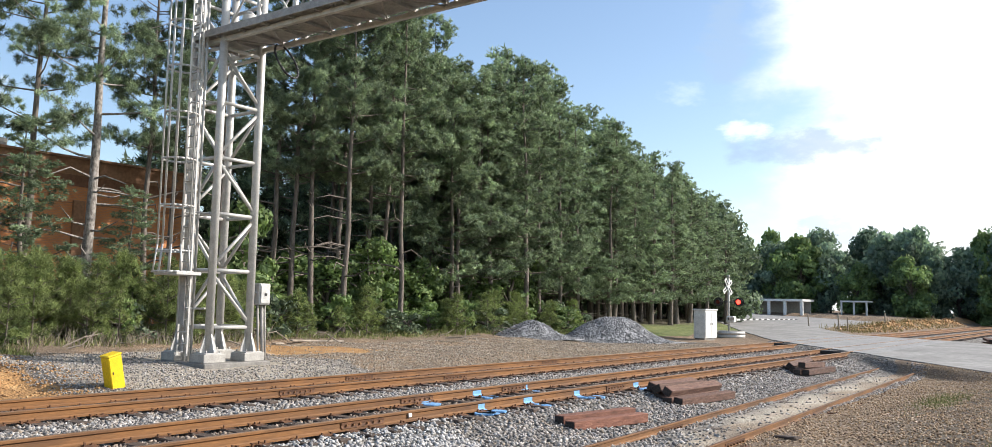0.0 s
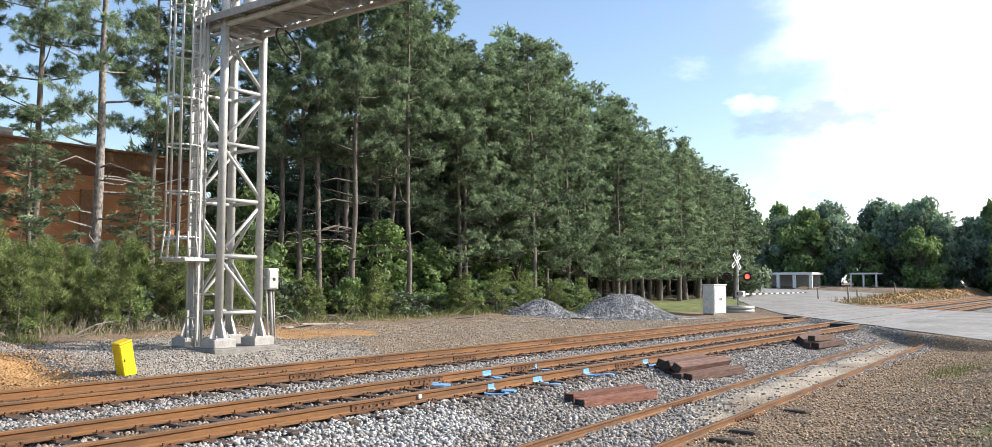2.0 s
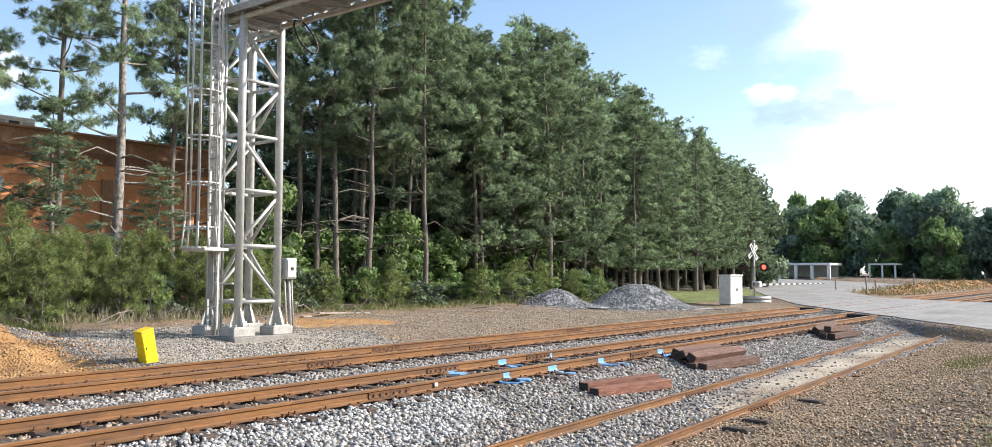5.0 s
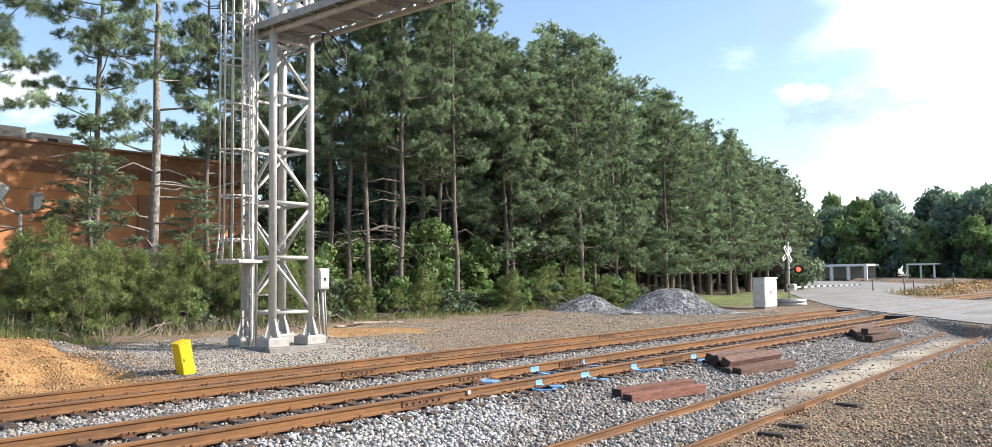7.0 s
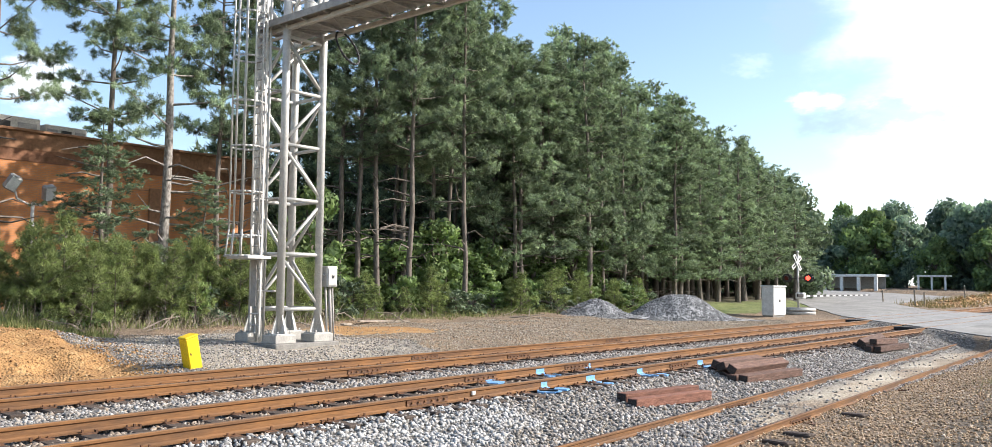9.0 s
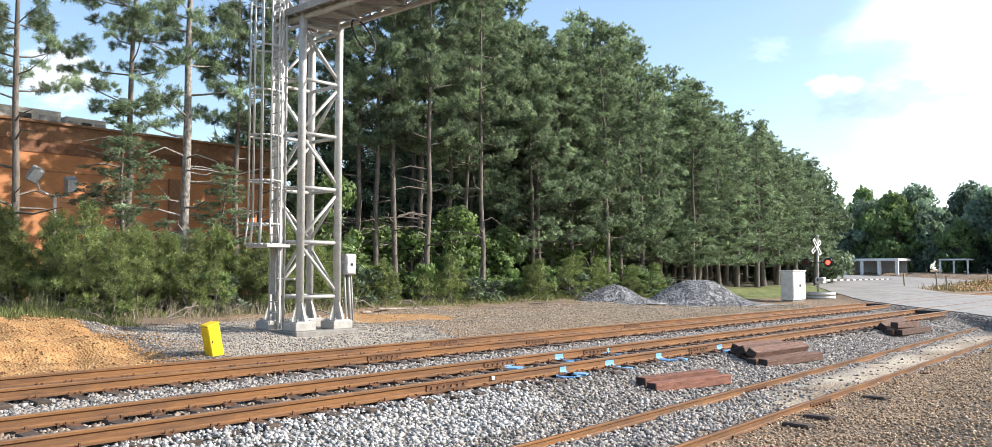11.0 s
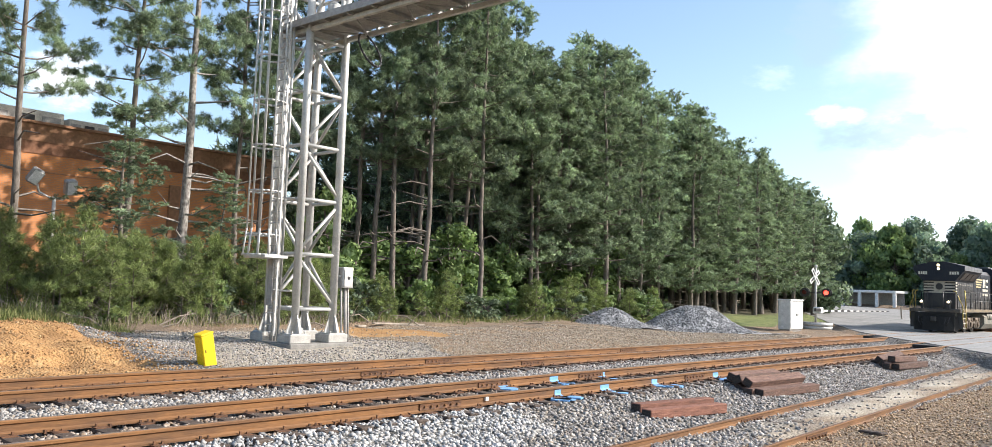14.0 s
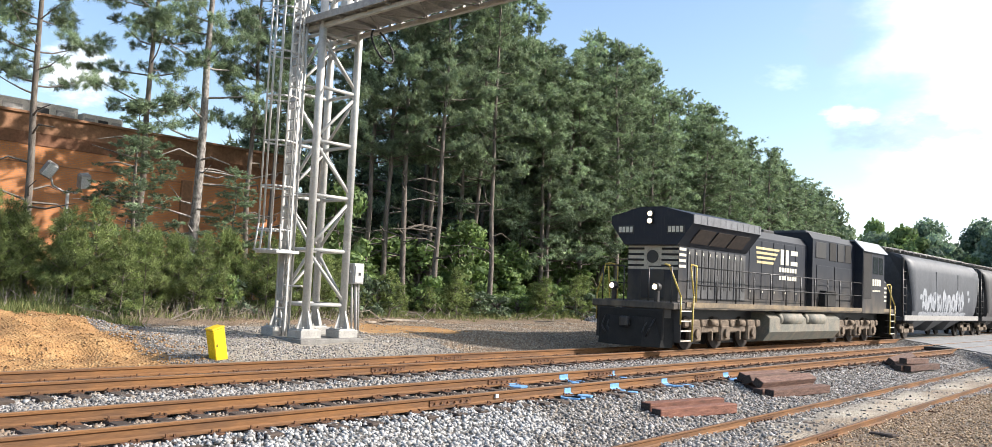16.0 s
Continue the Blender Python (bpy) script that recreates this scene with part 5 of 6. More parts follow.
def build_paint():
    rng = random.Random(9)
    spots = [(12.85, 10.98, 1), (14.5, 10.98, 1), (16.3, 10.98, 1), (12.65, 9.47, -1), (14.2, 9.47, -1), (16.1, 9.47, -1), (18.9, 9.47, -1)]
    for x, y, s in spots:
        t = thing("paint_mark", pose(x, y, 0), "splash of bright blue marking paint on rail and tie", "paint mark", "blue paint marks")
        for side in (-1, 1):
            bm = bmesh.new()
            prism(bm, [(side * 0.0105, -0.058), (side * 0.0135, -0.058), (side * 0.0125, -0.132), (side * 0.034, -0.151), (side * 0.073, -0.1635), (side * 0.073, -0.1665), (side * 0.031, -0.1555), (side * 0.0095, -0.1355)], -rng.uniform(0.08, 0.2), rng.uniform(0.08, 0.22))
            part("rail_patch", bm, BLUE, t)
        for k in range(5):
            n = 9
            cx, cy, r = rng.uniform(-0.22, 0.3), rng.choice((-1, 1)) * rng.uniform(0.14, 0.42), rng.uniform(0.10, 0.24)
            bm = bmesh.new()
            ring = [(cx + r * rng.uniform(0.6, 1.2) * math.cos(a), cy + r * rng.uniform(0.6, 1.1) * math.sin(a)) for a in np.linspace(0, 6.28, n + 1)[:n]]
            lo = [bm.verts.new((px, py, -0.20)) for px, py in ring]
            hi = [bm.verts.new((px, py, -0.174)) for px, py in ring]
            bm.faces.new(hi)
            for i in range(n):
                bm.faces.new((lo[i], lo[(i + 1) % n], hi[(i + 1) % n], hi[i]))
            bmesh.ops.recalc_face_normals(bm, faces=bm.faces[:])
            part("splash", bm, BLUE, t)
    bm = bmesh.new()
    box(bm, 10.63, 10.71, 9.47 - 0.048, 9.47 - 0.012, -0.11, -0.045, 0.006)
    tagged(part("paint_mark", bm, WHITE), "small white painted square on the rail web", "paint mark")


build_paint()


# ---- gravel heaps ----
def build_heaps():
    rng = np.random.default_rng(5)
    for x, y, rx, ry, h, n, flat in ((41.2, 21.9, 3.4, 2.2, 1.28, 9000, 0.85), (35.3, 23.3, 2.3, 1.3, 0.92, 4500, 1.0)):
        g = float(ground_height(x, y))

        def profile(u):
            return smooth_step(1.06 - u, -0.08, flat + 0.12)

        t = thing("gravel_heap", pose(x, y, g, 0, 0, -25), "heap of fresh blue-grey crushed stone", "gravel heap", "gravel heaps")
        N = 40
        v, f = [], []
        for i in range(N + 1):
            for j in range(N + 1):
                px, py = (i / N * 2 - 1) * 1.15, (j / N * 2 - 1) * 1.15
                u = math.hypot(px, py) + 0.05 * float(lumps(px * 3, py * 3, 0.8, x))
                v.append((px * rx, py * ry, h * float(profile(u)) - 0.06 + 0.03 * float(lumps(px * rx, py * ry, 0.3))))
        for i in range(N):
            for j in range(N):
                q = i * (N + 1) + j
                f.append((q, q + N + 1, q + N + 2, q + 1))
        part("mound", mesh_from("mound", v, f, STONE_BLUE, smooth=True), None, t)
        a, r = rng.uniform(0, 6.28, n), np.sqrt(rng.random(n)) * 1.12
        px, py = r * np.cos(a), r * np.sin(a)
        u = r + 0.05 * lumps(px * 3, py * 3, 0.8, x)
        size = rng.uniform(0.03, 0.075, n)
        ob = stones("loose_stone", np.stack([px * rx, py * ry, h * profile(u) - 0.05], -1), size, STONE_BLUE, int(x))
        ob.parent = t
        tagged(ob, "loose grey crushed stones", kind="stuff")


build_heaps()


# ---- buildings ----
def brick_mat():
    m = Mat("orange_brick", 0.9)
    br = m.nt.nodes.new("ShaderNodeTexBrick")
    mp = m.nt.nodes.new("ShaderNodeMapping")
    mp.inputs["Rotation"].default_value = (radians(90), 0, 0)
    m.link(m.co, mp.inputs[0])
    m.link(mp.outputs[0], br.inputs["Vector"])
    br.inputs["Scale"].default_value = 1.0
    br.inputs["Brick Width"].default_value, br.inputs["Row Height"].default_value = 0.21, 0.07
    br.inputs["Mortar Size"].default_value = 0.008
    br.inputs["Color1"].default_value, br.inputs["Color2"].default_value = (0.60, 0.245, 0.085, 1), (0.52, 0.205, 0.072, 1)
    br.inputs["Mortar"].default_value = (0.36, 0.22, 0.15, 1)
    c = m.mix(1.0, br.outputs["Color"], m.ramp(m.noise(0.35, 5, 0.6), (0.3, 0.85), (0.7, 1.12)), "MULTIPLY")
    m.colour(c)
    m.bump(br.outputs["Fac"], 0.3, -0.01)
    return m.m


BRICK = brick_mat()
BRICK_DARK = worn("brown_brick_band", (0.36, 0.19, 0.105), (0.28, 0.145, 0.08), 1.0, 0.9)
BRICK_DEEP = worn("deep_brown_brick_band", (0.26, 0.12, 0.065), (0.19, 0.09, 0.05), 1.0, 0.9)
BEIGE = worn("beige_sheet_metal", (0.62, 0.58, 0.50), (0.5, 0.47, 0.41), 2.0, 0.6)
GLASS = Mat("dark_window_glass", 0.08).colour((0.03, 0.035, 0.04)).m


def build_warehouse():
    t = thing("brick_building", pose(12.3, 35.6, 0.45, 0, 0, 1), "long flat-roofed orange brick building behind the pines", "building")
    L0, L1, H, D = -34, 12.2, 7.26, 26
    bm = bmesh.new()
    box(bm, L0, L1, 0, D, -0.6, H - 0.8)
    part("wall", bm, BRICK, t)
    bm = bmesh.new()
    box(bm, L0 - 0.06, L1 + 0.06, -0.06, D, H - 0.797, H - 0.12)
    part("parapet", bm, BRICK_DARK, t, "darker brown brick parapet band")
    bm = bmesh.new()
    box(bm, L0 - 0.16, L1 + 0.16, -0.16, D, H - 0.117, H, 0.02)
    part("coping", bm, BRICK_DARK, t)
    for x in (-23.6, -13.6, -3.6, 6.4):
        bm = bmesh.new()
        box(bm, x - 0.24, x + 0.24, -0.16, -0.004, -0.6, H - 1.9)
        part("pilaster", bm, BRICK_DARK, t, "brown brick pilaster")
    bm = bmesh.new()
    box(bm, L0, L1, -0.04, -0.003, H - 1.28, H - 0.8)
    part("string_course", bm, BRICK_DEEP, t, "deep brown brick band under the parapet")
    bm = bmesh.new()
    box(bm, L0, L1, -0.03, -0.003, H - 2.02, H - 1.97)
    part("string_course", bm, BRICK_DARK, t)
    for x0, w, h in ((-4.2, 3.0, 1.1), (-0.6, 3.2, 0.95), (2.8, 1.8, 0.8)):
        u = thing("roof_unit", t.matrix_world @ pose(x0 + w / 2, 3.6, H), "beige rooftop ventilation unit on the brick building", "roof unit", "roof units")
        bm = bmesh.new()
        box(bm, -w / 2, w / 2, -0.9, 0.9, 0.0, h, 0.03)
        part("case", bm, BEIGE, u)
        for k in range(3):
            bm = bmesh.new()
            q = -w / 2 + w * (k + 0.5) / 3
            box(bm, q - w * 0.12, q + w * 0.12, -0.925, -0.903, h * 0.3, h * 0.75)
            part("louvre", bm, GALV_DULL if k != 1 else BLACK, u)


def build_flood_lamp():
    x, y = 12.64, 33.0
    z = float(ground_height(x, y))
    t = thing("floodlight", pose(x, y, z), "two-headed floodlight on a short galvanised pole", "floodlight")
    bm = bmesh.new()
    tube(bm, (0, 0, -0.2), (0, 0, 4.05), 0.075, 0.06, seg=10)
    part("pole", bm, GALV, t)
    bm = bmesh.new()
    path_tube(bm, [(-0.65, 0, 4.5), (-0.55, 0, 4.15), (-0.1, 0, 3.95), (0, 0, 4.0), (0.3, 0, 3.95), (0.5, 0, 4.2), (0.52, 0, 4.3)], 0.04, seg=8)
    part("yoke", bm, GALV, t)
    for dx, turn in ((-0.72, 25), (0.55, -10)):
        bm = bmesh.new()
        box(bm, -0.22, 0.22, -0.16, 0.16, -0.3, 0.3, 0.06)
        h = part("lamp_head", bm, GALV_DULL, t, "weathered floodlight head")
        h.matrix_local = pose(dx, 0, 4.72 if dx < 0 else 4.45, 25, turn, 0)
        bm = bmesh.new()
        box(bm, -0.17, 0.17, -0.18, -0.162, -0.24, 0.24, 0.004)
        part("glass", bm, WHITE, h)


def build_shed():
    t = thing("open_shed", pose(150, 47.3, 1.6), "long low white-columned open shed with flat pale roof", "shed")
    bm = bmesh.new()
    box(bm, -3.5, 3.5, -5.6, 9.0, 1.75, 2.15, 0.03)
    part("roof", bm, WHITE, t, "flat pale roof")
    bm = bmesh.new()
    box(bm, 1.6, 2.2, -5.4, 8.7, -1.2, 1.75)
    part("back_wall", bm, GALV_DULL, t, "shaded grey back wall")
    for k in range(6):
        y = -5.3 + k * 2.75
        bm = bmesh.new()
        box(bm, -3.3, -2.85, y - 0.25, y + 0.25, -1.2, 1.75, 0.02)
        part("column", bm, WHITE, t)
    t2 = thing("open_shed", pose(153, 34.6, 1.9), "small flat-roofed shed before the far wood", "shed")
    bm = bmesh.new()
    box(bm, -2, 2, -2.2, 2.2, 1.5, 1.75, 0.03)
    part("roof", bm, WHITE, t2)
    for k in range(3):
        bm = bmesh.new()
        box(bm, -1.8, -1.5, -2.1 + k * 2.0, -1.85 + k * 2.0, -1.2, 1.5)
        part("column", bm, WHITE, t2)


build_warehouse()
build_flood_lamp()
build_shed()


def build_far_bits():
    rng = random.Random(31)
    for x, y, h in ((84, 20.6, 1.6), (85.5, 20.2, 1.3), (88, 24.5, 1.2), (104, 20.5, 1.4)):
        bm = bmesh.new()
        box(bm, -0.06, 0.06, -0.06, 0.06, -0.3, h, 0.01)
        ob = part("post", bm, DEADWOOD)
        ob.matrix_world = pose(x, y, float(ground_height(x, y)), rng.uniform(-3, 3), rng.uniform(-3, 3), 0)
        tagged(ob, "weathered wooden post beyond the crossing", "post", "posts beyond the crossing")
    me = loose_tie_mesh()
    for k in range(16):
        ob = new("railroad_tie", me)
        x, y = 71 + rng.uniform(0, 9), 6.9 + rng.uniform(-1.2, 1.0)
        ob.matrix_world = pose(x, y, float(ground_height(x, y)) + 0.08 + 0.18 * rng.randrange(3), rng.uniform(-10, 10), rng.uniform(-4, 4), rng.uniform(-30, 30))
        tagged(ob, "old dark tie in a heap past the crossing", "railroad tie", "old ties past the crossing")
    # boards and roots on the clay patch
    for x, y, L, turn in ((20.6, 23.3, 1.3, 10), (22.0, 23.6, 1.6, -4), (19.4, 23.2, 0.8, 30)):
        bm = bmesh.new()
        box(bm, -L / 2, L / 2, -0.07, 0.07, 0, 0.06, 0.01)
        ob = part("board", bm, DEADWOOD)
        ob.matrix_world = pose(x, y, float(ground_height(x, y)) + 0.02, 3, 2, turn)
        tagged(ob, "pale bare wooden board on orange clay", "board", "boards on the clay")
    for k in range(34):
        x, y = rng.uniform(6, 40), rng.uniform(23.2, 25.2)
        L = rng.uniform(0.5, 1.6)
        V, F = [], []
        a = rng.uniform(0, 6.28)
        limb(V, F, [(0, 0, 0), (L * 0.5 * math.cos(a), L * 0.5 * math.sin(a), rng.uniform(0.05, 0.4)), (L * math.cos(a + 0.3), L * math.sin(a + 0.3), rng.uniform(0, 0.7))], [0.03, 0.02, 0.008], 5)
        ob = new("dead_branch", mesh_from("dead_branch", V, F, DEADWOOD))
        ob.location = (x, y, float(ground_height(x, y)))
        tagged(ob, "dry grey fallen branch at the wood's edge", "branch", "fallen branches")


build_far_bits()

# ---- train ----
def loco_black():
    m = Mat("sooty_black_paint", 0.5)
    m.bsdf.inputs["Specular IOR Level"].default_value = 0.3
    dust = m.ramp(m.noise(1.4, 6, 0.65, (1, 1, 1.8)), (0.48, 0.0), (0.85, 0.22))
    streak = m.ramp(m.noise(5.0, 4, 0.6, (3, 3, 0.35)), (0.55, 0.0), (0.9, 0.25))
    c = m.mix(dust, (0.012, 0.016, 0.026), (0.055, 0.056, 0.06))
    c = m.mix(streak, c, (0.12, 0.105, 0.09))
    # road dust thrown up from the ballast, thinning out above the walkway
    xyz = m.nt.nodes.new("ShaderNodeSeparateXYZ")
    m.link(m.co, xyz.inputs[0])
    low = m.ramp(m.times(xyz.outputs[2], 0.25), (0.34, 0.6), (0.42, 0.3), (0.6, 0.12), (0.8, 0.0))
    patchy = m.ramp(m.noise(2.2, 5, 0.6, (1, 1, 0.5)), (0.35, 0.25), (0.65, 1.0))
    c = m.mix(m.mix(1.0, low, patchy, "MULTIPLY"), c, (0.255, 0.205, 0.14))
    m.colour(c)
    m.bump(m.noise(25, 3), 0.06, 0.01)
    return m.m


LOCO = loco_black()
HOOD_DUSTY = worn("dusty_hood_paint", (0.105, 0.103, 0.102), (0.036, 0.038, 0.042), 2.2, 0.6, 0.0, 0.15, stretch=(1, 1, 0.4))
SILL_TAN = worn("golden_tan_sill", (0.27, 0.20, 0.115), (0.14, 0.11, 0.075), 1.6, 0.6)
ROOF_DARK = worn("dark_cab_roof", (0.11, 0.115, 0.125), (0.07, 0.072, 0.078), 3.0, 0.5)
# pale bluish base colour holds the sky's reflection on the cab roof
CAB_ROOF_SKY = worn("sky_toned_cab_roof", (0.34, 0.37, 0.40), (0.24, 0.26, 0.28), 3.0, 0.35)
# duller copy of the cream, with the hood end's shade painted in
CREAM_SHADED = worn("shaded_cream_panel", (0.58, 0.53, 0.43), (0.42, 0.37, 0.30), 3.0, 0.6)
CREAM = worn("cream_white_paint", (0.78, 0.74, 0.62), (0.62, 0.58, 0.48), 3.0, 0.5)
GOLD = worn("gold_stripe_paint", (0.66, 0.55, 0.30), (0.5, 0.41, 0.22), 3.0, 0.5)
HANDRAIL_Y = worn("yellow_handrail", (0.70, 0.52, 0.12), (0.5, 0.36, 0.08), 5.0, 0.5)
GRIME = worn("brake_dust_grime", (0.26, 0.195, 0.135), (0.10, 0.078, 0.06), 3.5, 0.85, 0.1, 0.4)
FLAT_BLACK = worn("flat_black_paint", (0.014, 0.0135, 0.013), (0.024, 0.022, 0.02), 5.0, 0.9)
SCREEN = worn("grey_mesh_screen", (0.19, 0.197, 0.215), (0.11, 0.114, 0.125), 3.0, 0.6)
GRILLE = worn("brown_grille", (0.085, 0.062, 0.05), (0.045, 0.035, 0.03), 6.0, 0.8)
TANK = worn("dusty_grey_tank", (0.27, 0.228, 0.178), (0.16, 0.165, 0.14), 2.5, 0.7, 0.1, 0.2)
WHEEL = worn("wheel_steel", (0.07, 0.055, 0.045), (0.035, 0.028, 0.024), 6.0, 0.6, 0.5)
HEADLIGHT = Mat("lit_headlight", 0.2).colour((1, 0.95, 0.8)).glow((1.0, 0.84, 0.52), 3.2).m
HOPPER = worn("grey_hopper_paint", (0.083, 0.091, 0.106), (0.058, 0.063, 0.074), 1.2, 0.55, 0.0, 0.1, stretch=(1, 1, 0.5))
HOPPER_DARK = worn("dark_hopper_paint", (0.07, 0.068, 0.07), (0.045, 0.043, 0.045), 1.2, 0.6, 0.0, 0.1, stretch=(1, 1, 0.5))
GRAFFITI = worn("white_spray_paint", (0.42, 0.44, 0.47), (0.22, 0.235, 0.26), 4.0, 0.6)
WHEELSETS = []


def wheelset(x, r, parent, gauge=GAUGE):
    bm = bmesh.new()
    for s in (-1, 1):
        tube(bm, (0, s * (gauge - 0.035), 0), (0, s * (gauge + 0.06), 0), r, seg=24)
        tube(bm, (0, s * (gauge - 0.06), 0), (0, s * (gauge - 0.036), 0), r + 0.025, seg=24)
        tube(bm, (0, s * (gauge + 0.06), 0), (0, s * (gauge + 0.10), 0), r * 0.45, seg=12)
    tube(bm, (0, -gauge, 0), (0, gauge, 0), 0.085, seg=10)
    ob = part("wheelset", bm, WHEEL, parent)
    ob.matrix_local = pose(x, 0, r)
    WHEELSETS.append((ob, x, r))
    return ob


def loco_truck(t, xs):
    for x in xs:
        wheelset(x, 0.53, t)
    for s in (-1, 1):
        bm = bmesh.new()
        y = s * 1.08
        x0, x1 = xs[0] - 0.75, xs[-1] + 0.75
        box(bm, x0, x1, y - 0.08, y + 0.08, 0.72, 0.98, 0.05)
        for x in xs:
            box(bm, x - 0.36, x + 0.36, y - 0.1, y + 0.12, 0.26, 0.80, 0.06)
            tube(bm, (x, y + s * 0.10, 0.53), (x, y + s * 0.19, 0.53), 0.155, seg=14)
            tube(bm, (x - 0.36, y + s * 0.05, 0.74), (x - 0.36, y + s * 0.05, 0.98), 0.085, seg=8)
            tube(bm, (x + 0.36, y + s * 0.05, 0.74), (x + 0.36, y + s * 0.05, 0.98), 0.085, seg=8)
        for a, b in zip(xs, xs[1:]):
            m = (a + b) / 2
            box(bm, m - 0.62, m + 0.62, y - 0.05, y + 0.10, 0.54, 0.80, 0.04)
            tube(bm, (m - 0.2, y + s * 0.12, 0.88), (m + 0.25, y + s * 0.12, 0.88), 0.10, seg=10)
            box(bm, m - 0.05, m + 0.05, y, y + s * 0.14, 0.30, 0.6, 0.01)
        part("truck_frame", bm, GRIME, t, "dusty cast steel truck frame")


def build_locomotive():
    t = thing("locomotive", Matrix.Identity(4), "black diesel locomotive with cream stripes, long hood leading", "locomotive")
    # frame, walkway and sill
    bm = bmesh.new()
    box(bm, 1.05, 20.9, -1.49, 1.49, 1.30, 1.52, 0.02)
    fr = part("walkway", bm, LOCO, t)
    for s in (-1, 1):
        bm = bmesh.new()
        box(bm, 1.1, 20.85, s * 1.512, s * 1.494, 1.37, 1.525)
        part("sill_stripe", bm, SILL_TAN, fr, "dusty tan sill edge")
    bm = bmesh.new()
    box(bm, 0.9, 21.1, -0.7, 0.7, 0.95, 1.296, 0.02)
    part("underframe", bm, BLACK, t)
    # end platforms, pilots and plough
    for x, d in ((0.0, 1), (21.8, -1)):
        bm = bmesh.new()
        a, b = sorted((x + d * 0.35, x + d * 1.2))
        box(bm, a, b, -1.48, 1.48, 1.28, 1.50, 0.03)
        part("end_platform", bm, LOCO, t)
        bm = bmesh.new()
        a, b = sorted((x + d * 0.30, x + d * 0.42))
        box(bm, a, b, -1.16, 1.16, 0.35, 1.27, 0.03)
        part("pilot", bm, FLAT_BLACK, t)
        bm = bmesh.new()
        pts = [(-1.30, 0.80), (-1.12, 0.44), (-0.62, 0.16), (0.62, 0.16), (1.12, 0.44), (1.30, 0.80)]
        top = [bm.verts.new((x + d * q, y, 1.02)) for y, q in pts]
        bot = [bm.verts.new((x + d * (q - 0.18), y, 0.14)) for y, q in pts]
        tb = [bm.verts.new((x + d * (q + 0.05), y, 1.02)) for y, q in pts]
        bb = [bm.verts.new((x + d * (q - 0.13), y, 0.14)) for y, q in pts]
        for i in range(5):
            bm.faces.new((bot[i], bot[i + 1], top[i + 1], top[i]))
            bm.faces.new((bb[i + 1], bb[i], tb[i], tb[i + 1]))
            bm.faces.new((top[i], top[i + 1], tb[i + 1], tb[i]))
        bmesh.ops.recalc_face_normals(bm, faces=bm.faces[:])
        part("plough", bm, FLAT_BLACK, t, "black plough blade")
        bm = bmesh.new()
        a, b = sorted((x - d * 0.05, x + d * 0.5))
        box(bm, a, b, -0.12, 0.12, 0.72, 1.0, 0.04)
        box(bm, *sorted((x - d * 0.12, x + d * 0.1)), -0.18, 0.14, 0.70, 1.02, 0.05)
        part("coupler", bm, BLACK, t)
        for y in (-0.9, -0.7, 0.7, 0.9):
            bm = bmesh.new()
            path_tube(bm, [(x + d * 0.3, y, 1.0), (x + d * 0.05, y * 0.95, 0.7), (x + d * 0.1, y * 0.8, 0.45)], 0.025, seg=6)
            part("brake_hose", bm, BLACK, t)
        for s in (-1, 1):
            st = bmesh.new()
            for k in range(4):
                box(st, *sorted((x + d * 0.75, x + d * 1.35)), s * 1.25, s * 1.52, 0.34 + k * 0.30, 0.37 + k * 0.30)
            box(st, *sorted((x + d * 0.72, x + d * 0.75)), s * 1.2, s * 1.52, 0.30, 1.3)
            steps = part("step_well", st, BLACK, t)
            for k in range(4):
                bm = bmesh.new()
                box(bm, *sorted((x + d * 0.74, x + d * 1.36)), s * 1.522, s * 1.535, 0.335 + k * 0.30, 0.372 + k * 0.30)
                part("step_edge", bm, CREAM, steps, "white step edge")
            for bend in (((0.70, 1.53, 0.85), (0.70, 1.53, 1.68), (0.60, 1.16, 2.62), (0.60, 1.0, 2.66)), ((1.42, 1.53, 0.32), (1.44, 1.55, 1.72), (1.28, 1.52, 2.60), (1.34, 1.49, 2.68), (1.76, 1.46, 2.65))):
                bm = bmesh.new()
                path_tube(bm, [(x + d * q, s * w, z) for q, w, z in bend], 0.027, seg=6)
                part("grab_iron", bm, HANDRAIL_Y, t, "yellow step handrail")
    # long hood
    hood = bmesh.new()
    prism(hood, [(-0.93, 1.52), (0.93, 1.52), (0.93, 3.95), (0.72, 4.22), (-0.72, 4.22), (-0.93, 3.95)], 1.55, 11.8)
    hd = part("long_hood", hood, LOCO, t)
    # radiator section with overhanging wings, leading
    wing = bmesh.new()
    prism(wing, [(-0.97, 3.30), (0.97, 3.30), (1.50, 3.97), (1.50, 4.24), (0.40, 4.52), (-0.40, 4.52), (-1.50, 4.24), (-1.50, 3.97)], 1.35, 6.2)
    rw = part("radiator_section", wing, LOCO, t)
    for s in (-1, 1):
        bm = bmesh.new()
        prism(bm, [(s * 1.503, 3.96), (s * 1.525, 3.96), (s * 1.525, 4.25), (s * 1.503, 4.25)], 1.38, 6.15)
        part("radiator_screen", bm, SCREEN, rw, "dusty grey radiator screen")
        for k in range(11):
            bm = bmesh.new()
            x = 1.8 + k * 0.42
            prism(bm, [(s * 1.526, 3.98), (s * 1.532, 3.98), (s * 1.532, 4.23), (s * 1.526, 4.23)], x, x + 0.03)
            part("screen_rib", bm, ROOF_DARK, rw)
        bm = bmesh.new()
        for k in range(3):
            x = 2.0 + k * 1.25
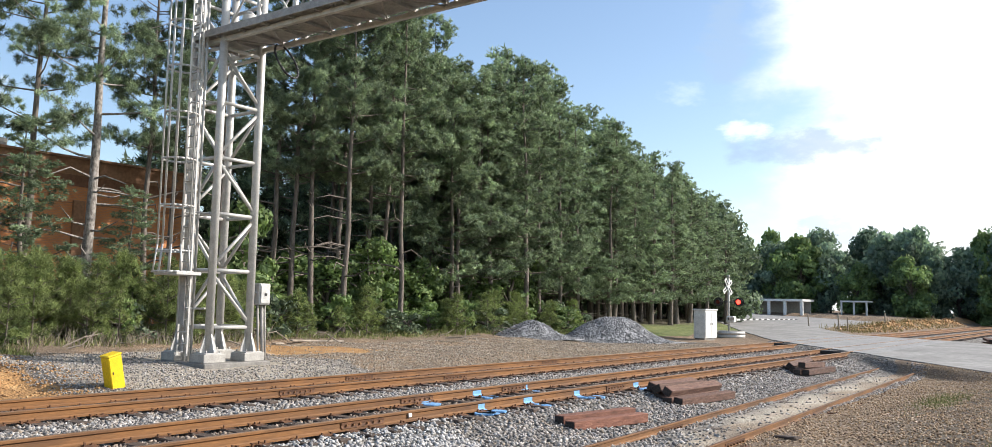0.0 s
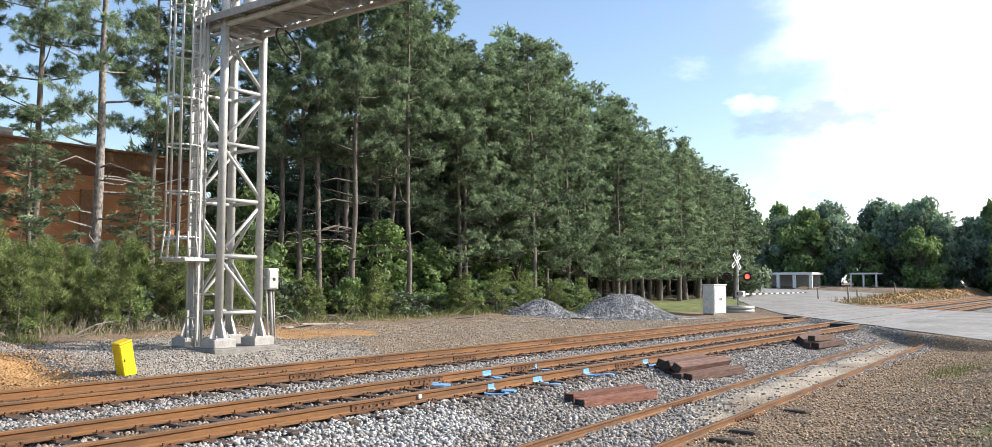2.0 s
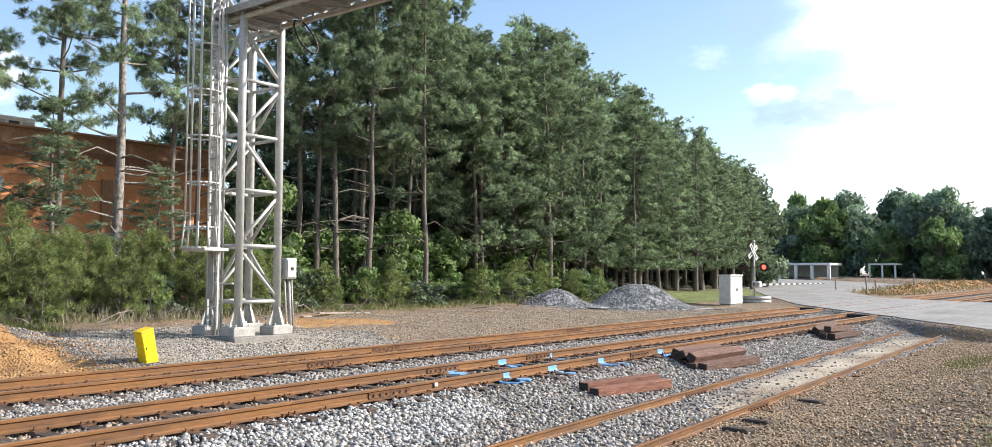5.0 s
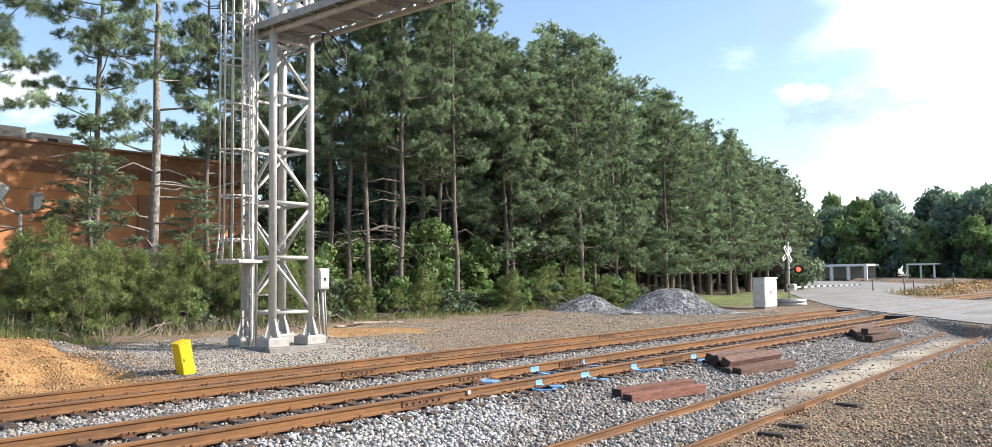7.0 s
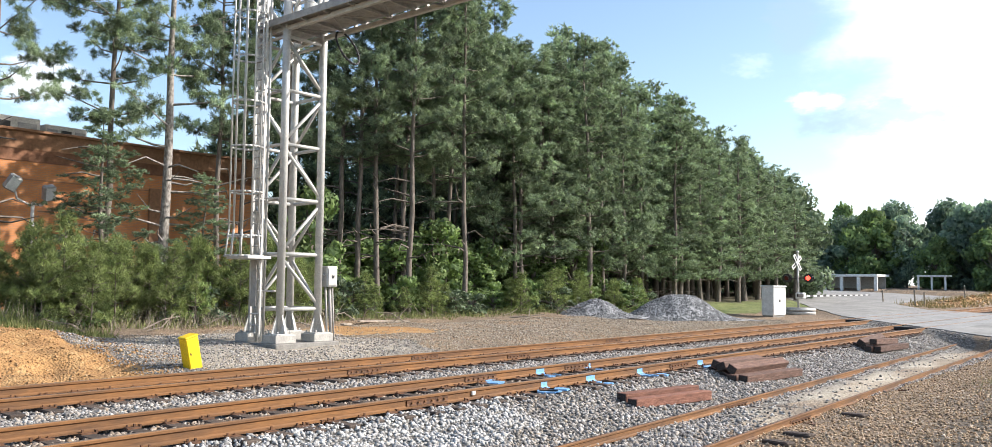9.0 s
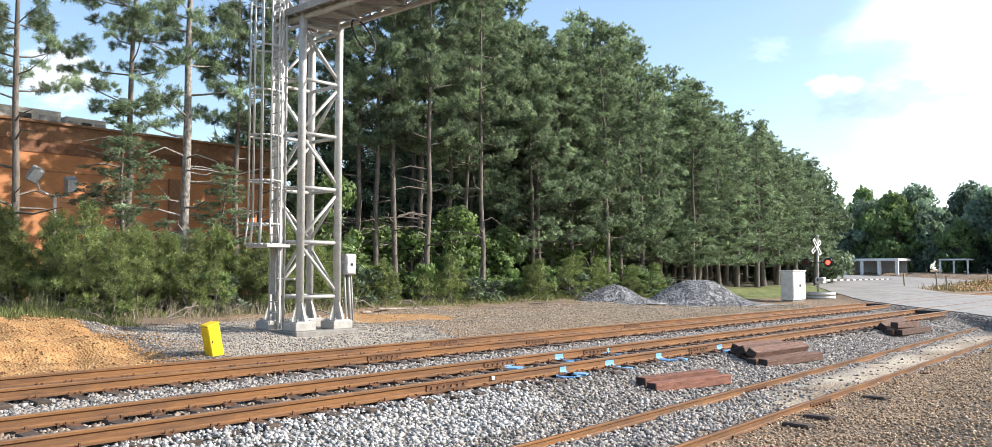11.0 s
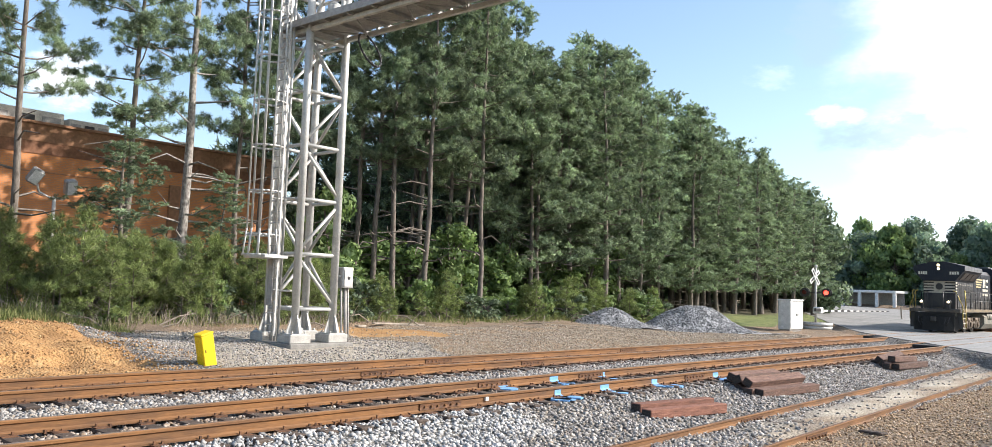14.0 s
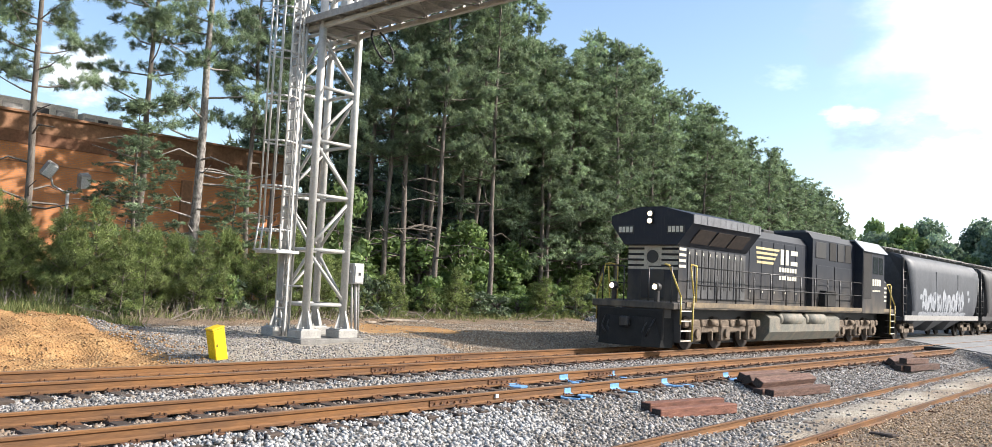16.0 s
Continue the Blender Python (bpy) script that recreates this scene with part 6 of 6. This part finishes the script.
            prism(bm, [(s * 1.03, 3.40), (s * 1.06, 3.39), (s * 1.42, 3.81), (s * 1.39, 3.82)], x, x + 1.1)
        part("intake_grille", bm, GRILLE, rw, "dark brown intake grille under the wing")
        # hood doors
        for k in range(9):
            x = 2.1 + k * 0.46
            bm = bmesh.new()
            box(bm, x, x + 0.40, s * 0.932, s * 0.955, 1.62, 3.22, 0.008)
            dr = part("hood_door", bm, HOOD_DUSTY, hd)
            bm = bmesh.new()
            box(bm, x + 0.13, x + 0.30, s * 0.956, s * 0.966, 1.95, 3.02)
            part("vent", bm, BLACK, dr)
            bm = bmesh.new()
            box(bm, x + 0.03, x + 0.08, s * 0.956, s * 0.972, 3.05, 3.13)
            part("latch", bm, CREAM, dr)
        for k in range(5):
            x = 6.5 + k * 1.02
            bm = bmesh.new()
            box(bm, x, x + 0.96, s * 0.932, s * 0.95, 1.7, 3.85, 0.008)
            dr = part("hood_door", bm, LOCO, hd)
            for z in (1.95, 3.55):
                bm = bmesh.new()
                box(bm, x + 0.04, x + 0.10, s * 0.951, s * 0.97, z, z + 0.07)
                part("latch", bm, CREAM, dr)
    # leading end: stripes, number boards, lights
    bm = bmesh.new()
    box(bm, 1.536, 1.546, -0.92, 0.92, 2.52, 3.28, 0.003)
    part("end_panel", bm, CREAM_SHADED, hd, "cream panel across the hood end, coloured dull as in shade")
    for k, (z, w) in enumerate(((3.18, 0.98), (3.00, 0.98), (2.82, 0.98), (2.64, 0.98))):
        for y0, y1 in ((-0.94, -0.32), (0.32, 0.94)):
            bm = bmesh.new()
            box(bm, 1.522, 1.535, y0, y1, z - 0.035, z + 0.035, 0.004)
            part("stripe", bm, FLAT_BLACK, hd, "black stripe on the cream end panel")
        for s in (-1, 1):
            bm = bmesh.new()
            box(bm, 1.55, 1.98, s * 0.934, s * 0.95, z - 0.045, z + 0.045, 0.004)
            part("stripe", bm, CREAM, hd)
    bm = bmesh.new()
    tube(bm, (1.50, 0, 2.93), (1.53, 0, 2.93), 0.21, seg=24)
    part("end_emblem", bm, BLACK, hd, "plain dark round emblem on the hood end")
    bm = bmesh.new()
    box(bm, 1.525, 1.545, -0.42, 0.42, 1.6, 2.5, 0.01)
    ed = part("end_door", bm, BLACK, hd)
    for y in (-1.22, 0.62):
        bm = bmesh.new()
        box(bm, 1.33, 1.348, y, y + 0.62, 3.66, 3.92, 0.004)
        nb = part("number_board", bm, BLACK, rw)
        bm = bmesh.new()
        for k in range(4):
            box(bm, 1.318, 1.329, y + 0.05 + k * 0.14, y + 0.15 + k * 0.14, 3.70, 3.88)
        part("number_bar", bm, CREAM, nb, "pale bars for the number")
    for z in (4.29, 4.06):
        bm = bmesh.new()
        tube(bm, (1.35, 0.0, z), (1.27, 0.0, z), 0.11, seg=16)
        hl = part("headlight", bm, BLACK, t)
        bm = bmesh.new()
        tube(bm, (1.269, 0.0, z), (1.255, 0.0, z), 0.078, seg=16)
        part("lens", bm, HEADLIGHT, hl, "lit headlight lens")
    for y in (-0.78, 0.78):
        bm = bmesh.new()
        tube(bm, (0.62, y, 1.95), (0.42, y, 1.95), 0.13, seg=16)
        box(bm, 0.5, 0.62, y - 0.06, y + 0.06, 1.5, 1.86)
        dl = part("ditch_light", bm, BLACK, t)
        bm = bmesh.new()
        tube(bm, (0.419, y, 1.95), (0.405, y, 1.95), 0.08, seg=16)
        part("lens", bm, HEADLIGHT, dl, "lit ditch light lens")
    # side emblem: stripes and plain blocks in the maker's place
    for s in (-1, 1):
        for k in range(4):
            bm = bmesh.new()
            z = 3.62 - k * 0.17
            x0 = 7.0 + k * 0.03
            v = [(x0, z), (x0 + 2.05 - k * 0.2, z), (x0 + 2.0 - k * 0.2, z - 0.09), (x0 + 0.02, z - 0.09)]
            a = [bm.verts.new((x, s * 0.952, zz)) for x, zz in v]
            b = [bm.verts.new((x, s * 0.962, zz)) for x, zz in v]
            bm.faces.new(b)
            for i in range(4):
                bm.faces.new((a[i], a[(i + 1) % 4], b[(i + 1) % 4], b[i]))
            bmesh.ops.recalc_face_normals(bm, faces=bm.faces[:])
            part("side_stripe", bm, GOLD, hd, "gold speed stripe")
        bm = bmesh.new()
        for x0, x1, z0, z1 in ((9.15, 9.45, 3.06, 3.64), (9.62, 9.90, 3.06, 3.64), (10.1, 10.75, 3.46, 3.64), (10.1, 10.75, 3.06, 3.22)):
            y0, y1 = sorted((s * 0.952, s * 0.964))
            box(bm, x0, x1, y0, y1, z0, z1)
        part("side_emblem", bm, CREAM, hd, "cream emblem blocks")
        for z in (2.78, 2.48):
            bm = bmesh.new()
            for k in range(7):
                y0, y1 = sorted((s * 0.952, s * 0.962))
                box(bm, 9.05 + k * 0.24, 9.23 + k * 0.24, y0, y1, z, z + 0.17)
            part("lettering_bar", bm, CREAM, hd, "cream bars for lettering")
    # blower and inverter section, then cab
    bm = bmesh.new()
    prism(bm, [(-1.15, 1.52), (1.15, 1.52), (1.15, 4.25), (0.95, 4.50), (-0.95, 4.50), (-1.15, 4.25)], 11.8, 16.6)
    inv = part("equipment_section", bm, LOCO, t)
    for s in (-1, 1):
        for x0, x1, z0, z1, m in ((12.1, 13.2, 3.5, 4.15, BLACK), (13.6, 14.3, 3.45, 4.2, FLAT_BLACK), (14.5, 15.2, 3.45, 4.2, BLACK), (15.4, 16.1, 3.45, 4.2, FLAT_BLACK), (12.2, 14.0, 1.8, 3.2, LOCO), (14.2, 16.2, 1.8, 3.2, LOCO)):
            bm = bmesh.new()
            y0, y1 = sorted((s * 1.152, s * 1.175))
            box(bm, x0, x1, y0, y1, z0, z1, 0.008)
            part("side_panel", bm, m, inv)
    bm = bmesh.new()
    box(bm, 12.5, 13.7, -1.42, -1.16, 1.525, 2.12, 0.02)
    box(bm, 12.55, 13.65, -1.44, -1.14, 2.12, 2.18, 0.01)
    part("walkway_box", bm, FLAT_BLACK, t, "black equipment box on the walkway")
    bm = bmesh.new()
    box(bm, 12.2, 16.2, -0.7, 0.7, 4.50, 4.62, 0.03)
    part("roof_hatch", bm, ROOF_DARK, inv)
    for x in (7.3, 8.7):
        bm = bmesh.new()
        box(bm, x, x + 1.0, -0.45, 0.45, 4.22, 4.38, 0.03)
        part("roof_stack", bm, BLACK, hd)
    bm = bmesh.new()
    prism(bm, [(-1.52, 1.3), (1.52, 1.3), (1.52, 4.08), (1.15, 4.46), (-1.15, 4.46), (-1.52, 4.08)], 16.6, 19.5)
    cab = part("cab", bm, LOCO, t)
    bm = bmesh.new()
    prism(bm, [(-1.60, 4.04), (-1.58, 4.10), (-1.18, 4.53), (1.18, 4.53), (1.58, 4.10), (1.60, 4.04), (1.16, 4.475), (-1.16, 4.475)], 16.5, 19.75)
    part("cab_roof", bm, CAB_ROOF_SKY, cab, "cab roof with sunshades, sky reflection put into its pale grey")
    for s in (-1, 1):
        # no recess is cut: a flat black sheet paints the doorway's shade
        bm = bmesh.new()
        box(bm, 16.66, 17.72, *sorted((s * 1.523, s * 1.532)), 1.95, 3.98, 0.004)
        part("door_recess", bm, FLAT_BLACK, cab, "flat black panel standing for the shade in the cab doorway")
        for x0, x1 in ((17.9, 18.6), (18.72, 19.25)):
            bm = bmesh.new()
            y0, y1 = sorted((s * 1.523, s * 1.535))
            box(bm, x0, x1, y0, y1, 3.08, 3.85, 0.01)
            part("cab_window", bm, GLASS, cab)
        bm = bmesh.new()
        for k in range(4):
            y0, y1 = sorted((s * 1.523, s * 1.533))
            box(bm, 17.86 + k * 0.30, 18.08 + k * 0.30, y0, y1, 2.55, 2.85)
        part("number_bar", bm, CREAM, cab, "pale bars for the number")
        bm = bmesh.new()
        for k in range(9):
            y0, y1 = sorted((s * 1.523, s * 1.531))
            box(bm, 17.88 + k * 0.12, 17.96 + k * 0.12, y0, y1, 2.28, 2.36)
        part("lettering_bar", bm, CREAM, cab)
    nose = bmesh.new()
    prism(nose, [(-1.2, 1.5), (1.2, 1.5), (1.2, 2.75), (0.95, 3.05), (-0.95, 3.05), (-1.2, 2.75)], 19.5, 20.9)
    ns = part("nose", nose, LOCO, t)
    for k in range(4):
        for s in (-1, 1):
            bm = bmesh.new()
            y0, y1 = sorted((s * 1.203, s * 1.218))
            box(bm, 19.55, 20.85, y0, y1, 2.45 - k * 0.2, 2.54 - k * 0.2)
            part("stripe", bm, CREAM, ns)
    # handrails
    for s in (-1, 1):
        posts = [1.75 + k * 1.36 for k in range(12)]
        for x in posts:
            bm = bmesh.new()
            tube(bm, (x, s * 1.46, 1.5), (x, s * 1.46, 2.62), 0.024, seg=6)
            part("stanchion", bm, BLACK if x > 2 else HANDRAIL_Y, t)
        for z in (2.62, 2.06):
            bm = bmesh.new()
            tube(bm, (posts[0], s * 1.46, z), (posts[-1], s * 1.46, z), 0.020, seg=6)
            part("handrail", bm, BLACK, t)
    for y in (-1.25, -0.45, 0.45, 1.25):
        bm = bmesh.new()
        tube(bm, (0.6, y, 1.5), (0.6, y, 2.6), 0.022, seg=6)
        part("stanchion", bm, BLACK, t)
    for y0, y1 in ((-1.25, -0.45), (0.45, 1.25)):
        bm = bmesh.new()
        tube(bm, (0.6, y0, 2.58), (0.6, y1, 2.58), 0.02, seg=6)
        part("handrail", bm, BLACK, t)
    # tank, reservoirs, trucks
    bm = bmesh.new()
    prism(bm, [(-1.40, 0.55), (-1.15, 0.22), (1.15, 0.22), (1.40, 0.55), (1.40, 1.05), (1.1, 1.25), (-1.1, 1.25), (-1.40, 1.05)], 7.3, 14.2)
    part("fuel_tank", bm, TANK, t, "dusty grey fuel tank")
    for x0, x1 in ((8.3, 10.2), (10.7, 12.5)):
        for s in (-1, 1):
            bm = bmesh.new()
            tube(bm, (x0, s * 1.24, 1.02), (x1, s * 1.24, 1.02), 0.25, seg=18)
            tube(bm, (x0 - 0.09, s * 1.24, 1.02), (x0, s * 1.24, 1.02), 0.14, 0.25, seg=18)
            tube(bm, (x1, s * 1.24, 1.02), (x1 + 0.09, s * 1.24, 1.02), 0.25, 0.14, seg=18)
            part("air_reservoir", bm, TANK, t, "round dusty air reservoir")
    loco_truck(t, (2.35, 4.35, 6.35))
    loco_truck(t, (15.1, 17.1, 19.1))
    bm = bmesh.new()
    box(bm, 9.0, 9.9, -1.0, 1.0, 1.0, 1.29)
    part("conduit_box", bm, GRIME, t)
    return t


def build_hopper(paint, tagged_up):
    label = "grey covered hopper wagon with white graffiti" if tagged_up else "dark covered hopper wagon"
    t = thing("hopper_wagon", Matrix.Identity(4), label, "wagon", "hopper wagons")
    L = 15.8
    outline = [(-1.42, 1.05), (-1.54, 1.45), (-1.59, 2.2), (-1.58, 3.5), (-1.50, 3.92), (-1.22, 4.24), (-0.6, 4.40), (0.6, 4.40), (1.22, 4.24), (1.50, 3.92), (1.58, 3.5), (1.59, 2.2), (1.54, 1.45), (1.42, 1.05)]
    bm = bmesh.new()
    # side shell; ends sloped so the belly is shorter than the roof
    rows = []
    for x_top, x_bot in ((0.6, 1.7), (2.0, 2.2), (L / 2, L / 2), (L - 2.0, L - 2.2), (L - 0.6, L - 1.7)):
        rows.append([bm.verts.new((x_bot + (x_top - x_bot) * min(1, max(0, (z - 1.05) / 2.4)), y, z)) for y, z in outline])
    n = len(outline)
    for a, b in zip(rows, rows[1:]):
        for i in range(n):
            f = bm.faces.new((a[i], a[(i + 1) % n], b[(i + 1) % n], b[i]))
            f.smooth = 0 < i < n - 2
    bm.faces.new(rows[0][::-1])
    bm.faces.new(rows[-1])
    bmesh.ops.recalc_face_normals(bm, faces=bm.faces[:])
    sh = part("shell", bm, paint, t)
    bm = bmesh.new()
    box(bm, 0.35, L - 0.35, -1.45, 1.45, 0.95, 1.15, 0.02)
    part("sill", bm, paint, t)
    for s in (-1, 1):
        bm = bmesh.new()
        y0, y1 = sorted((s * 1.46, s * 1.50))
        box(bm, 0.4, L - 0.4, y0, y1, 0.98, 1.24)
        part("side_sill", bm, GALV_DULL if tagged_up else paint, t, "pale lower side sill")
        for x in (0.5, L - 0.5):
            bm = bmesh.new()
            box(bm, x - 0.06, x + 0.06, *sorted((s * 1.28, s * 1.42)), 1.1, 4.1, 0.01)
            part("end_post", bm, BLACK, t)
            bm = bmesh.new()
            for k in range(6):
                tube(bm, (x - 0.25, s * 1.46, 1.4 + k * 0.4), (x + 0.3, s * 1.46, 1.4 + k * 0.4), 0.018, seg=6)
            for q in (-0.25, 0.3):
                tube(bm, (x + q, s * 1.46, 0.7), (x + q, s * 1.46, 3.6), 0.022, seg=6)
            part("ladder", bm, BLACK, t)
        bm = bmesh.new()
        for x in (5.6, 10.1):
            box(bm, x, x + 0.10, *sorted((s * 1.57, s * 1.605)), 1.5, 3.6)
        part("seam", bm, paint, sh)
    bm = bmesh.new()
    box(bm, 0.5, L - 0.5, -0.42, 0.42, 4.62, 4.66)
    for k in range(12):
        box(bm, 0.9 + k * 1.22, 0.96 + k * 1.22, -0.4, 0.4, 4.5, 4.62)
    part("running_board", bm, GALV_DULL, t, "grey roof running board")
    for s in (-1, 1):
        bm = bmesh.new()
        for k in range(19):
            tube(bm, (0.6 + k * 0.79, s * 0.72, 4.44), (0.6 + k * 0.79, s * 0.72, 4.6), 0.02, seg=5)
        tube(bm, (0.6, s * 0.72, 4.6), (L - 0.6, s * 0.72, 4.6), 0.025, seg=6)
        part("roof_rail", bm, GALV_DULL, t)
    for x in (3.6, 7.1, 10.6):
        bm = bmesh.new()
        v = [bm.verts.new((x + a, y, z)) for a, y, z in ((-0.3, -1.2, 1.0), (1.9, -1.2, 1.0), (1.9, 1.2, 1.0), (-0.3, 1.2, 1.0), (0.5, -0.5, 0.35), (1.1, -0.5, 0.35), (1.1, 0.5, 0.35), (0.5, 0.5, 0.35))]
        for f in ((0, 1, 5, 4), (1, 2, 6, 5), (2, 3, 7, 6), (3, 0, 4, 7), (4, 5, 6, 7)):
            bm.faces.new([v[i] for i in f])
        bmesh.ops.recalc_face_normals(bm, faces=bm.faces[:])
        part("discharge_chute", bm, paint, t)
    for xc in (2.0, L - 2.0):
        for d in (-0.88, 0.88):
            wheelset(xc + d, 0.46, t)
        for s in (-1, 1):
            bm = bmesh.new()
            prism(bm, [(s * 0.98, 0.55), (s * 1.14, 0.55), (s * 1.14, 0.78), (s * 0.98, 0.78)], xc - 1.15, xc + 1.15)
            box(bm, xc - 0.45, xc + 0.45, *sorted((s * 0.98, s * 1.14)), 0.30, 0.85, 0.05)
            for d in (-0.88, 0.88):
                tube(bm, (xc + d, s * 1.0, 0.46), (xc + d, s * 1.2, 0.46), 0.13, seg=12)
            part("truck_frame", bm, GRIME, t)
    for x in (0.0, L):
        bm = bmesh.new()
        box(bm, *sorted((x, x + (0.5 if x == 0 else -0.5))), -0.13, 0.13, 0.75, 1.0, 0.04)
        part("coupler", bm, BLACK, t)
    if tagged_up:
        rng = random.Random(77)

        def side(zz):
            return -(float(np.interp(zz, [1.05, 1.45, 2.2, 3.3], [1.42, 1.54, 1.59, 1.58])))

        def blob(cx, cz, rx, rz, lean, off, mat, label):
            """A rounded patch of paint that follows the curved side."""
            bm = bmesh.new()
            rim = []
            for a in np.linspace(0, 2 * math.pi, 17)[:16]:
                k = rng.uniform(0.86, 1.12)
                pz = cz + rz * k * math.sin(a)
                rim.append(bm.verts.new((cx + rx * k * math.cos(a) + lean * (pz - cz), side(pz) - off, pz)))
            c = bm.verts.new((cx, side(cz) - off, cz))
            for i in range(16):
                bm.faces.new((c, rim[i], rim[(i + 1) % 16]))
            bmesh.ops.recalc_face_normals(bm, faces=bm.faces[:])
            part("graffiti_shape", bm, mat, sh, label)

        for k in range(9):
            cx, cz = 3.5 + k * 0.94, 1.95 + rng.uniform(-0.1, 0.1)
            lean = rng.uniform(-0.2, 0.35)
            blob(cx, cz, rng.uniform(0.42, 0.56), rng.uniform(0.55, 0.72), lean, 0.012, GRAFFITI, "white sprayed letter shape")
            blob(cx + rng.uniform(-0.1, 0.1), cz + rng.uniform(-0.15, 0.2), 0.12, 0.20, lean, 0.018, paint, "grey gap in the sprayed letter")
        for k in range(7):
            blob(3.3 + k * 1.35, 1.33, 0.75, 0.13, 0, 0.014, GRAFFITI, "white sprayed underline")
        for cx, cz in ((12.4, 2.6), (12.6, 2.2), (2.8, 2.2)):
            blob(cx, cz, 0.22, 0.16, 0.2, 0.012, GRAFFITI, "small white tag")
    return t


LOCO_T = build_locomotive()
WAGONS = [build_hopper(HOPPER, True), build_hopper(HOPPER_DARK, False), build_hopper(HOPPER_DARK, False)]
SPEED, NOSE_X = 18.10, 22.0        # metres a second; where the front stands at the end


def train_x(t):
    return NOSE_X + SPEED * (16.0 - t)


def motions():
    times = [k / 10 for k in range(161)]
    walk(LOCO_T, [(t, pose(train_x(t), FAR_TRACK, 0)) for t in times])
    for k, w in enumerate(WAGONS):
        walk(w, [(t, pose(train_x(t) + 22.35 + k * 16.1, FAR_TRACK, 0)) for t in times])
    for ob, x, r in WHEELSETS:
        walk(ob, [(k / 30, pose(x, 0, r, 0, -math.degrees(SPEED * k / 30 / r) % 360, 0)) for k in range(481)])


motions()
